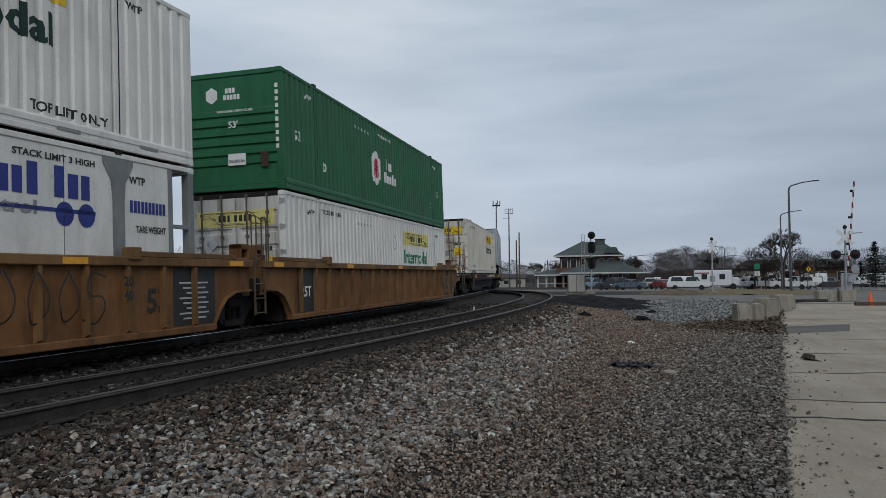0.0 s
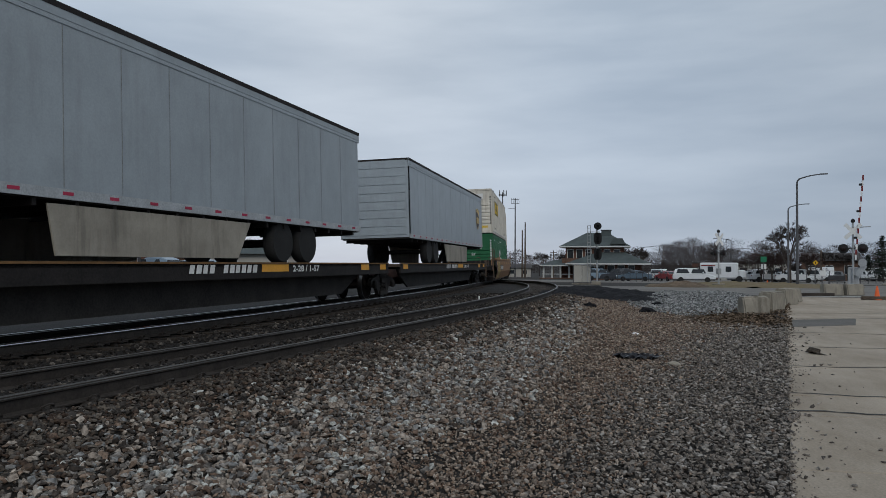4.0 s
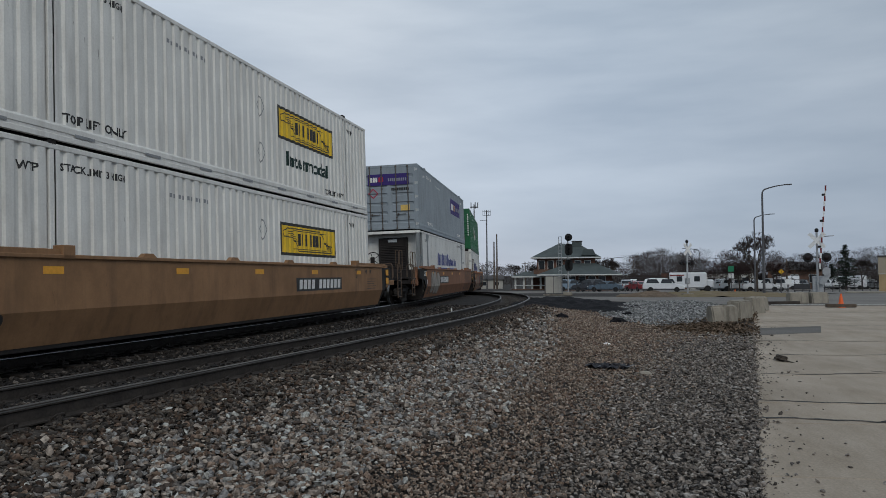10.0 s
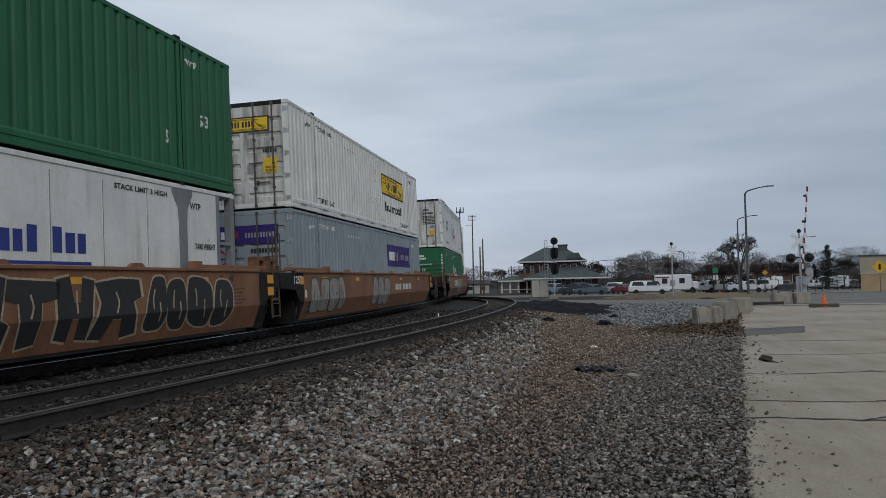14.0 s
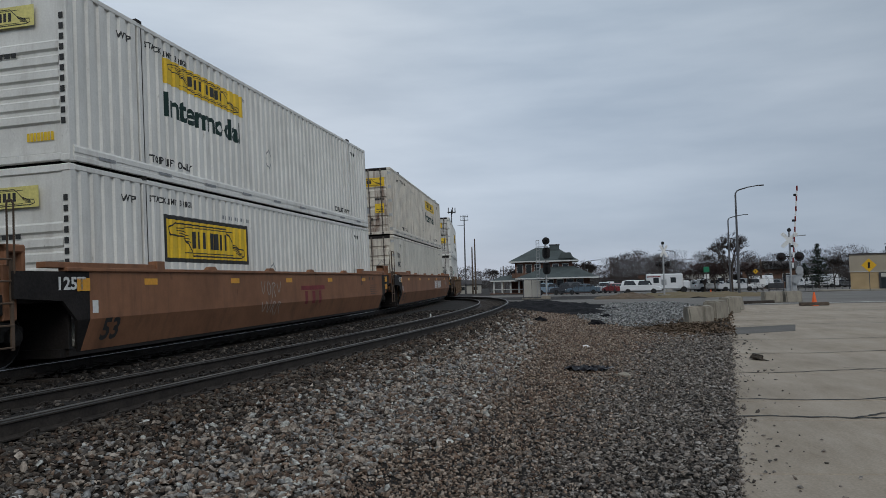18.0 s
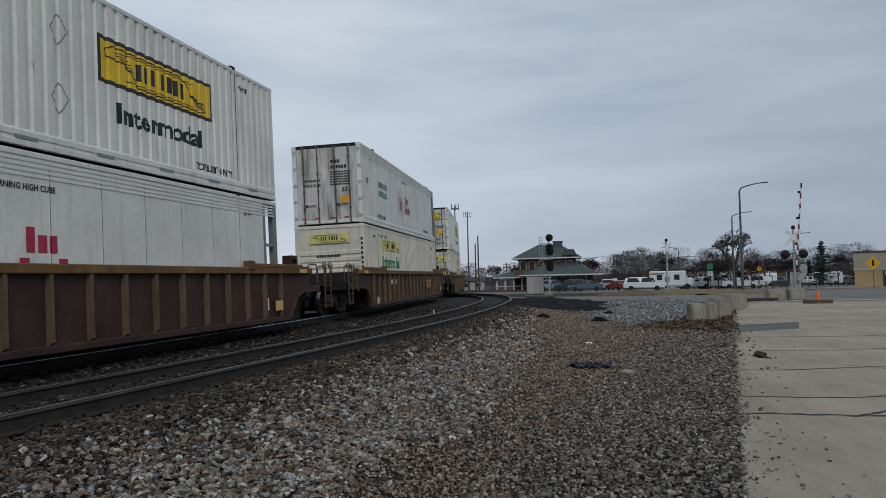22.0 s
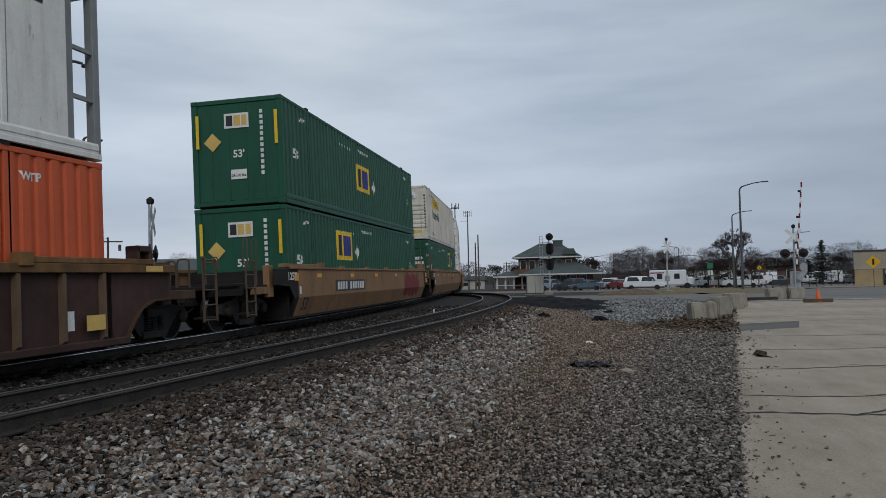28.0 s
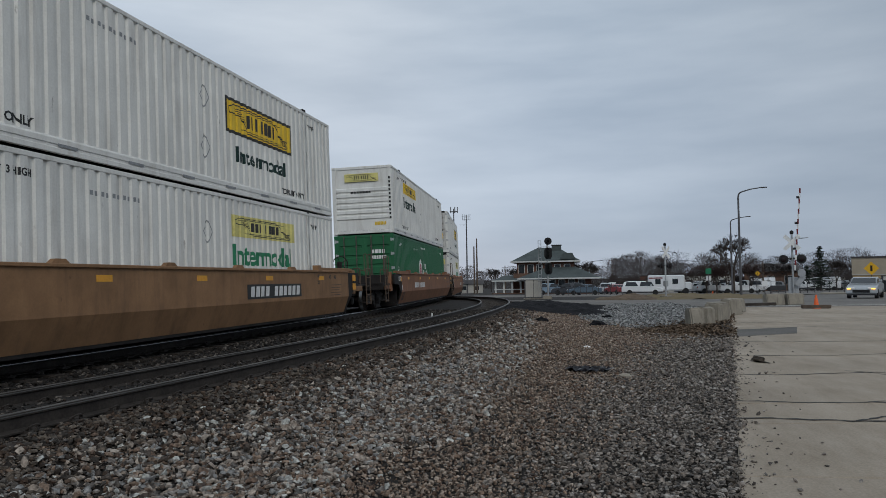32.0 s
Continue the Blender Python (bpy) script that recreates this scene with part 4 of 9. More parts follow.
def lifting_plate():
    """A flared steel plate over the lifting post: wide at the top, narrow below."""
    bm = bm_new()
    prism(bm, [(-0.34, 0, 2.86), (-0.34, 0, 2.70), (-0.16, 0, 2.42), (-0.13, 0, 2.1), (-0.13, 0, 0.22), (0.13, 0, 0.22), (0.13, 0, 2.1), (0.16, 0, 2.42), (0.34, 0, 2.70), (0.34, 0, 2.86)], (0, 0.012, 0))
    return mesh_of(bm, "lifting_plate", plate_grey)


def cage_mesh(paint):
    """Bars of the open frame at the cooling end: uprights where the sides stop, and rungs to the corner posts."""
    bm = bm_new()
    for y in (-HALF + 0.01, HALF - 0.08):
        box(bm, 0.62, y, 0.2, 0.75, y + 0.07, TALL - 0.08)
        for z in (0.95, 1.75):
            box(bm, 0.08, y + 0.01, z, 0.63, y + 0.06, z + 0.07)
    box(bm, 0.62, -HALF + 0.06, 0.2, 0.70, HALF - 0.06, 0.28)
    return mesh_of(bm, "end_frame", paint)


def nose_wall(paint):
    """The slatted white panels on both sides of the cooling unit; faces -x."""
    bm = bm_new()
    box(bm, 0.0, -HALF + 0.1, 0.16, 0.06, HALF - 0.1, TALL - 0.1)
    for y0, y1 in ((-HALF + 0.14, -0.66), (0.66, HALF - 0.14)):
        z = 0.3
        while z < 2.5:
            box(bm, -0.02, y0, z, 0.01, y1, z + 0.24)
            z += 0.27
    return mesh_of(bm, "end_wall", paint)


def cooler_mesh():
    """A dark louvred cooling unit."""
    bm = bm_new()
    box(bm, -0.22, -0.64, 0.95, 0.05, 0.64, 2.62)
    z = 1.1
    while z < 2.3:
        prism(bm, [(-0.22, -0.56, z), (-0.25, -0.56, z + 0.01), (-0.22, -0.56, z + 0.05)], (0, 1.12, 0))
        z += 0.075
    return mesh_of(bm, "cooling_unit", grime)


def shell(name, paint, side, near, far, door_flat=False):
    """A 53-foot container: walls, posts, rails, castings, and what closes each end."""
    c = empty("container")
    ck = paint.name
    # a box with a cooling unit has an open frame, 0.6 m long, round it
    in0, in1 = -LEN + (0.75 if near == "nose" else 0.15), LEN - (0.75 if far == "nose" else 0.15)
    for y, rz in ((-HALF, 0), (HALF, 180)):
        a0, a1 = (in0, in1) if rz == 0 else (-in1, -in0)
        put("side_wall", cached((side, ck, a0, a1), lambda: corrugated_side(paint) if side == "ribbed" else smooth_side(paint, a0, a1)), c, 0, y, 0, rz)
    if side == "smooth":
        panel_seams(c, -HALF + 0.006, [in0 + (in1 - in0) / 13 * k for k in range(1, 13)], 0.28, TALL - 0.2)
        for x in (-6.1, 6.1) if name == "insulated" else ():
            put("lifting_plate", cached("funnel", lifting_plate), c, x, -HALF - 0.004, 0, 0, "bare grey steel lifting plate")
        for x, turn, kind in ((-LEN, 0, near), (LEN, 180, far)):
            if kind == "nose":
                put("end_frame", cached(("cage", ck), lambda: cage_mesh(plate_grey)), c, x, 0, 0, turn)
    put("roof", cached(("roof", ck), lambda: block_mesh("roof", paint, -LEN + 0.05, -HALF + 0.05, TALL - 0.07, LEN - 0.05, HALF - 0.05, TALL - 0.03)), c)
    put("floor", cached("cfloor", lambda: block_mesh("floor", grime, -LEN + 0.1, -HALF + 0.07, 0.1, LEN - 0.1, HALF - 0.07, 0.16)), c)
    low = cached(("low", ck), lambda: rail_sill(paint))
    top = cached(("top", ck), lambda: block_mesh("top_rail", paint, -LEN + 0.1, -0.02, TALL - 0.10, LEN - 0.1, 0.06, TALL - 0.012))
    post = cached(("post", ck), lambda: block_mesh("corner_post", paint, -0.075, -0.08, 0.1, 0.075, 0.08, TALL - 0.1))
    lift = cached(("lift", ck), lambda: block_mesh("lifting_post", paint, -0.052, -0.012, 0.05, 0.052, 0.08, TALL - 0.06))
    cast = cached(("cast", ck), lambda: block_mesh("corner_casting", paint, -0.09, -0.085, -0.06, 0.09, 0.085, 0.06, 0.015))
    dark_cast = cached("dcast", lambda: block_mesh("lifting_casting", grime, -0.09, -0.02, -0.05, 0.09, 0.08, 0.06, 0.015))
    header = cached(("head", ck), lambda: block_mesh("end_header", paint, -0.06, -HALF + 0.12, -0.06, 0.06, HALF - 0.12, 0.06))
    for y, rz in ((-HALF + 0.012, 0), (HALF - 0.012, 180)):
        put("bottom_rail", low, c, 0, y, 0, rz)
        put("top_rail", top, c, 0, y, 0, rz)
        for x in (-6.1, 6.1):
            put("lifting_post", lift, c, x, y, 0, rz)
            put("lifting_casting", dark_cast, c, x, y, TALL - 0.01, rz)
            put("lifting_casting", dark_cast, c, x, y, 0.02, rz)
        for x in (-LEN + 0.085, LEN - 0.085):
            p = put("corner_post", cached("greypost", lambda: block_mesh("corner_post", plate_grey, -0.075, -0.08, 0.1, 0.075, 0.08, TALL - 0.1)) if side == "smooth" and (near if x < 0 else far) == "nose" else post, c, x, y + (0.075 if y < 0 else -0.075), 0)
            for z in (0.06, TALL - 0.06):
                put("corner_casting", cast, p, 0, 0, z)
    for x, rz, kind in ((-LEN, 0, near), (LEN, 180, far)):
        sx = 1 if x < 0 else -1
        put("end_header", header if kind != "doors" or paint not in (white_clean, white_rusty, ivory) else cached("dirty_head", lambda: block_mesh("end_header", grime, -0.06, -HALF + 0.12, -0.06, 0.06, HALF - 0.12, 0.06)), c, x + 0.08 * sx, 0, TALL - 0.06)
        put("end_sill", header, c, x + 0.08 * sx, 0, 0.09)
        if kind == "doors":
            door_paint = door_cream if paint in (white_rusty, ivory) or paint is white_clean and name == "stained_container" else door_grimy if paint is white_clean else paint
            leaf = cached(("leaf", door_paint.name, door_flat), lambda: door_leaf(door_paint, door_flat))
            for yy, turn in ((0.0, 0), (-1.18, 0)):
                d = put("door", leaf, c, x + 0.03 * sx, yy * sx, 0, rz)
                for off in (0.33, 0.86):
                    put("lock_rod", cached("rod", lock_rod), d, 0, off, 0)
                put("lock_handle", cached("handle", lock_handle), d, 0, 0.45, 0)
                if x < 0:
                    put("door_seal", cached("seal", gasket), d)
                for z in (0.25, 0.85, 1.45, 2.05, 2.65) if x < 0 else ():
                    put("hinge", cached("hinge", hinge), d, 0, 1.2 if yy == 0 else -0.02, z)
        elif kind == "ribs":
            put("end_wall", cached(("rend", ck), lambda: ribbed_end(paint)), c, x + 0.02 * sx, 0, 0, rz)
        elif kind == "nose":
            put("end_wall", cached(("nend", ck), lambda: nose_wall(paint)), c, x + 0.66 * sx, 0, 0, rz)
            unit = put("cooling_unit", cached("reefer", cooler_mesh), c, x + 0.62 * sx, 0, 0, rz, "dark louvred cooling unit")
            put("unit_badge", cached("badge", lambda: block_mesh("unit_badge", galvanised, -0.235, -0.2, 2.42, -0.215, 0.2, 2.54, 0.004)), unit)
        else:
            put("end_wall", cached(("fend", ck), lambda: flat_end(paint)), c, x + 0.05 * sx, 0, 0, rz)
    return c


def small_marks(c, color, ribbed=True, lines=("WTP", "TOP LIFT ONLY", "STACK LIMIT 3 HIGH")):
    """The small stencilled marks that every box carries beside its lifting posts."""
    kw = dict(ribbed=ribbed)
    if ribbed is False:
        kw["flat_y"] = -HALF + 0.008
    decal(on_side, lambda b: add_text(b, lines[0], -6.75, 2.42, 0.13), color, c, "lettering", **kw)
    decal(on_side, lambda b: add_text(b, lines[0], 6.35, 2.42, 0.13), color, c, "lettering", **kw)
    if len(lines) > 1:
        decal(on_side, lambda b: add_text(b, lines[1], -5.85, 0.32, 0.15, 1.5), color, c, "lettering", **kw)
        decal(on_side, lambda b: add_text(b, lines[1], 4.4, 0.32, 0.15, 1.5), color, c, "lettering", **kw)
    if len(lines) > 2:
        decal(on_side, lambda b: add_text(b, lines[2], -5.9, 2.5, 0.12, 1.5), color, c, "lettering", **kw)
    if ribbed:
        decal(on_side, lambda b: add_bars(b, 10, -3.2, 2.38, -1.75, 2.46, 0.45), "grey" if color == "black" else color, c, "number_marking", **kw)


def diamonds(c, color, spots, ribbed=True):
    for x, z in spots:
        decal(on_side, lambda b: add_ring(b, [(x - 0.2, z), (x, z + 0.26), (x + 0.2, z), (x, z - 0.26)], 0.16), color, c, "placard_holder", ribbed=ribbed)


def wing_plate(c, where, x0, z0, x1, z1, plate, frame, fn, ribbed=True, **kw):
    """A yellow plate with a dark border, wing strokes at both ends and blocks for the name."""
    w, h = x1 - x0, z1 - z0
    if frame:
        decal(fn, lambda b: add_rect(b, x0, z0, x1, z1), "black", c, "plate_border", lift=0.003, **kw)
    t = 0.05 * h if not frame else 0.09 * h
    plate_ob = decal(fn, lambda b: add_rect(b, x0 + t, z0 + t, x1 - t, z1 - t), plate, c, "company_plate", lift=0.006, **kw)

    def strokes(b):
        at = lambda u, v: (x0 + w * u, z0 + h * v)
        scroll = ((0.07, 0.58), (0.06, 0.74), (0.11, 0.84), (0.69, 0.84), (0.73, 0.70), (0.80, 0.42), (0.93, 0.36), (0.94, 0.22), (0.89, 0.15), (0.31, 0.15), (0.27, 0.30), (0.21, 0.56), (0.07, 0.58))
        add_ribbon(b, [at(u, v) for u, v in scroll], h * 0.035)
        for k in range(5):
            add_stroke(b, [at(0.12 + 0.018 * k, 0.64 - 0.055 * k + 0.1), at(0.22 + 0.012 * k, 0.64 - 0.075 * k + 0.1)], h * 0.022)
            add_stroke(b, [at(0.77 + 0.012 * k, 0.52 - 0.06 * k), at(0.88 + 0.008 * k, 0.36 - 0.04 * k)], h * 0.022)
        for v in (0.78, 0.215):
            add_stroke(b, [at(0.20, v), at(0.80, v)], h * 0.022)
        add_bars(b, 3, *at(0.28, 0.32), *at(0.45, 0.70), 0.42)
        add_bars(b, 4, *at(0.48, 0.32), *at(0.72, 0.70), 0.38)
    decal(fn, strokes, "black", c, "plate_lettering", lift=0.009, **kw)


def door_marks(c, plate, frame, z=2.08, h=0.42):
    wide = 0.0 if frame else 0.28
    wing_plate(c, "end", -0.75 - wide, z, 0.75 + wide, z + h, plate, frame, on_end, x=-LEN + 0.02)
    decal(on_end, lambda b: add_rect(b, 0.55, 0.95, 0.95, 1.35), "yellow", c, "warning_sticker", x=-LEN + 0.02, lift=0.01)
    decal(on_end, lambda b: add_text(b, "WIDE", 0.6, 1.06, 0.07, 0.3), "black", c, "lettering", x=-LEN + 0.02, lift=0.014)
    decal(on_end, lambda b: add_text(b, "TURNS", 0.6, 0.97, 0.07, 0.3), "black", c, "lettering", x=-LEN + 0.02, lift=0.014)
    decal(on_end, lambda b: add_bars(b, 6, 0.55, 1.5, 0.95, 1.6), "black", c, "number_marking", x=-LEN + 0.02, lift=0.01)
    decal(on_end, lambda b: add_rect(b, -0.95, 1.15, -0.45, 1.4), "black", c, "notice_plate", x=-LEN + 0.02, lift=0.01)
    decal(on_end, lambda b: add_ring(b, [(-0.95, 1.7), (-0.7, 1.95), (-0.45, 1.7), (-0.7, 1.45)], 0.75), "galv", c, "placard_holder", x=-LEN + 0.02, lift=0.01)
    decal(on_end, lambda b: add_ring(b, [(-0.95, 0.85), (-0.7, 1.1), (-0.45, 0.85), (-0.7, 0.6)], 0.75), "galv", c, "placard_holder", x=-LEN + 0.02, lift=0.01)
    decal(on_end, lambda b: add_rect(b, 0.1, 0.95, 0.32, 1.2), "grey", c, "data_plate", x=-LEN + 0.02, lift=0.01)


def white_box(paint=None, near="doors", style="new", low=False):
    """The white box with a yellow winged plate and the word under it, at the end away from its doors."""
    paint = paint or white_clean
    c = shell("stained_container" if style == "old" and not low else "container", paint, "ribbed", near, "ribs" if near == "doors" else "doors")
    a, b_ = (1.45, 5.1) if near == "doors" else (-5.5, -1.95)
    if style == "new":
        wing_plate(c, "side", a, 1.42, b_, 2.25, "yellow", True, on_side)
        decal(on_side, lambda b: add_text(b, "Intermodal", a + 0.5, 0.78, 0.38, 2.7), "darkgreen", c, "lettering")
    elif style == "plate":
        wing_plate(c, "side", a, 1.38, b_, 2.3, "yellow", True, on_side)
    else:
        z = 1.93 if low else 1.95
        wing_plate(c, "side", a + 0.1, z, b_, z + 0.56, "paleyellow" if low else "yellow", False, on_side)
        decal(on_side, lambda b: add_text(b, "Intermodal", a + 0.2, z - 0.64, 0.5, 3.2), "green" if low else "darkgreen", c, "lettering")
    for k in range(9):
        decal(on_side, lambda b: add_rect(b, -7.4 + 1.75 * k, 0.115, -6.95 + 1.75 * k, 0.165), "grey", c, "rail_slot", ribbed=False, flat_y=-HALF - 0.02)
    small_marks(c, "black")
    diamonds(c, "grey", [(a - 0.9, 0.9), (a - 0.9, 2.0)] if near == "doors" else [(b_ + 1.4, 1.2)])
    if near == "doors":
        door_marks(c, "yellow" if style != "old" or not low else "paleyellow", style == "new")
    else:
        wing_plate(c, "end", -0.75, 2.22, 0.75, 2.6, "white" if paint is white_rusty else "paleyellow", False, on_end, x=-LEN - 0.01)
        decal(on_end, lambda b: add_bars(b, 7, -0.5, 1.74, 0.4, 1.82), "black", c, "number_marking", x=-LEN - 0.01)
        decal(on_end, lambda b: add_bars(b, 8, 0.5, 0.36, 1.0, 0.5), "yellow", c, "sticker", x=-LEN + 0.03)
        decal(on_end, lambda b: [add_rect(b, 1.16, 0.6 + k * 0.17, 1.24, 0.7 + k * 0.17) for k in range(11)], "black", c, "number_marking", x=-LEN - 0.002)
    return tagged(c, "white corrugated steel container with yellow plate" if paint is white_clean else "rust-streaked off-white corrugated container with yellow plate" if paint is white_rusty else "ivory corrugated container with yellow plate", "container", "containers on the train")


def hex_logo(c, x, z, r, solid, ribbed):
    kw = dict(ribbed=ribbed)
    if not ribbed:
        kw["flat_y"] = -HALF + 0.008
    if solid:
        decal(on_side, lambda b: add_poly(b, hexagon(x, z, r)), "white", c, "hexagon_emblem", lift=0.004, **kw)
    else:
        decal(on_side, lambda b: add_ring(b, hexagon(x, z, r), 0.09), "grey", c, "hexagon_emblem", lift=0.004, **kw)
    def bars(b):
        for s in (-1, 1):
            for k, (lo, hi) in ((0.13, (-0.52, 0.52)), (0.30, (-0.42, 0.42))):
                add_rect(b, x + s * r * k - r * 0.045, z + r * lo, x + s * r * k + r * 0.045, z + r * hi)
        for k in (-0.1, 0.1):
            add_rect(b, x - r * 0.3, z + r * k - r * 0.04, x + r * 0.3, z + r * k + r * 0.04)
    decal(on_side, bars, "red", c, "emblem_marking", lift=0.008, **kw)
    col = "white" if solid else "red"
    decal(on_side, lambda b: (add_bars(b, 3, x + 0.98 * r / 0.58, z + 0.08, x + 1.65 * r / 0.58, z + 0.46, 0.28, 0.0, 0.3), add_bars(b, 5, x + 0.85 * r / 0.58, z - 0.36, x + 2.1 * r / 0.58, z + 0.0, 0.28, 0.0, 0.3)), col, c, "name_marking", lift=0.004, **kw)


def green_box(near="ribs"):
    c = shell("container", green_bright, "ribbed", near, "doors" if near == "ribs" else "ribs")
    hex_logo(c, -1.25, 1.42, 0.6, True, True)
    small_marks(c, "white", True, ("WTP",))
    decal(on_side, lambda b: add_text(b, "WARNING HIGH CUBE", -0.9, 2.5, 0.1, 1.3), "white", c, "lettering")
    for x, z, s in ((-7.4, 1.25, "53"), (6.8, 1.25, "53"), (-5.7, 0.7, "D"), (5.6, 0.7, "5")):
        decal(on_side, lambda b: add_text(b, s, x, z, 0.26), "white", c, "lettering")
    if near == "ribs":
        e = dict(x=-LEN - 0.006)
        decal(on_end, lambda b: add_poly(b, hexagon(-0.55, 2.35, 0.2)), "white", c, "hexagon_emblem", x=-LEN + 0.04)
        decal(on_end, lambda b: (add_bars(b, 3, -0.2, 2.38, 0.08, 2.5), add_bars(b, 5, -0.25, 2.22, 0.2, 2.34)), "white", c, "name_marking", x=-LEN + 0.04)
        decal(on_end, lambda b: add_text(b, "WARNING HIGH CUBE", -0.4, 1.9, 0.06, 0.95), "white", c, "lettering", **e)
        decal(on_end, lambda b: add_text(b, "53'", -0.1, 1.52, 0.17), "white", c, "lettering", **e)
        decal(on_end, lambda b: add_rect(b, -0.12, 0.62, 0.34, 0.9), "white", c, "capacity_plate", lift=0.004, **e)
        decal(on_end, lambda b: add_text(b, "24,000 lbs", -0.1, 0.67, 0.09, 0.42), "black", c, "lettering", lift=0.008, **e)
        decal(on_end, lambda b: add_rect(b, 0.72, 0.55, 0.92, 0.9), "brown", c, "document_holder", lift=0.004, **e)
        decal(on_end, lambda b: [add_rect(b, 1.12, 2.4 - k * 0.16, 1.2, 2.5 - k * 0.16) for k in range(10)], "white", c, "number_marking", x=-LEN - 0.002)
    else:
        decal(on_end, lambda b: (add_bars(b, 4, 0.3, 2.1, 0.9, 2.25), add_bars(b, 6, 0.3, 1.85, 0.95, 2.0)), "white", c, "number_marking", x=-LEN + 0.02, lift=0.006)
    return tagged(c, "bright green corrugated container with white hexagon emblem", "container", "containers on the train")


def plaque(b, x0, z0, x1, z1):
    """Dark blocks of the emblem."""
    w, h = x1 - x0, z1 - z0
    add_rect(b, x0 + w * 0.08, z0 + h * 0.15, x0 + w * 0.34, z1 - h * 0.15)


def plaque_blue(b, x0, z0, x1, z1):
    w, h = x1 - x0, z1 - z0
    add_rect(b, x0 + w * 0.39, z0 + h * 0.15, x0 + w * 0.66, z0 + h * 0.85)
    add_rect(b, x0 + w * 0.71, z0 + h * 0.15, x0 + w * 0.92, z0 + h * 0.85)


def square_box(paint, x, z, near="flat", end_white=True):
    """The deep green or orange box with a square yellow plaque."""
    c = shell("container", paint, "ribbed", near, "doors" if near != "doors" else "flat")
    x0, x1, z0, z1 = x, x + 1.6, z, z + 0.95
    decal(on_side, lambda b: add_rect(b, x0, z0, x1, z1), "yellow", c, "square_plaque", lift=0.004)
    decal(on_side, lambda b: plaque(b, x0, z0, x1, z1), "black", c, "plaque_marking", lift=0.008)
    decal(on_side, lambda b: plaque_blue(b, x0, z0, x1, z1), "blue", c, "plaque_marking", lift=0.008)
    small_marks(c, "white", True, ("WTP",))
    decal(on_side, lambda b: add_text(b, "WARNING HIGH CUBE", -0.9, 2.5, 0.1, 1.3), "white", c, "lettering")
    decal(on_side, lambda b: add_poly(b, [(x1 + 0.4, z0 + 0.3), (x1 + 0.62, z0 + 0.6), (x1 + 0.84, z0 + 0.3), (x1 + 0.62, z0)]), "white", c, "placard")
    for tx, tz in ((-7.3, 1.3), (6.8, 1.3)) if paint is green_deep else ():
        decal(on_side, lambda b: add_text(b, "53", tx, tz, 0.28), "white", c, "lettering")
    e = dict(x=-LEN + (0.03 if near != "doors" else 0.02))
    decal(on_end, lambda b: add_rect(b, -0.35, 2.1, 0.35, 2.5), "white" if end_white else "yellow", c, "square_plaque", lift=0.006, **e)
    decal(on_end, lambda b: plaque(b, -0.35, 2.1, 0.35, 2.5), "black", c, "plaque_marking", lift=0.010, **e)
    decal(on_end, lambda b: plaque_blue(b, -0.35, 2.1, 0.35, 2.5), "gold" if end_white else "blue", c, "plaque_marking", lift=0.010, **e)
    if near != "doors":
        decal(on_end, lambda b: add_text(b, "53'", -0.12, 1.3, 0.22), "white", c, "lettering", lift=0.006, **e)
        decal(on_end, lambda b: add_rect(b, -0.2, 0.72, 0.25, 0.98), "white", c, "capacity_plate", lift=0.006, **e)
        decal(on_end, lambda b: add_text(b, "24,100 lbs", -0.18, 0.77, 0.09, 0.4), "black", c, "lettering", lift=0.010, **e)
        decal(on_end, lambda b: [add_rect(b, 0.66, 2.45 - k * 0.15, 0.75, 2.55 - k * 0.15) for k in range(12)], "white", c, "number_marking", lift=0.006, **e)
        decal(on_end, lambda b: add_poly(b, [(-0.95, 1.75), (-0.7, 2.0), (-0.45, 1.75), (-0.7, 1.5)]), "gold", c, "placard", lift=0.006, **e)
        for xx in (-1.16, 1.08):
            decal(on_end, lambda b: add_rect(b, xx, 1.6, xx + 0.09, 2.5), "yellow", c, "reflective_strip", x=-LEN - 0.006)
    else:
        decal(on_end, lambda b: (add_bars(b, 4, 0.35, 1.85, 0.95, 2.0), add_bars(b, 6, 0.35, 1.6, 1.0, 1.75)), "white", c, "number_marking", lift=0.006, **e)
    return tagged(c, ("deep green" if paint is green_deep else "orange-red") + " corrugated container with square yellow plaque", "container", "containers on the train")


def blue_name(b, x, z, w, h):
    add_bars(b, 8, x, z, x + w * 0.52, z + h, 0.34, 0.28, 0.12)
    add_bars(b, 8, x + w * 0.545, z + h * 0.02, x + w * 0.84, z + h * 0.66, 0.28, 0.0, 0.2)
    add_bars(b, 3, x + w * 0.875, z + h * 0.02, x + w * 0.99, z + h * 0.66, 0.28, 0.0, 0.2)
    add_rect(b, x - 0.1, z - h * 0.28, x + w, z - h * 0.2)


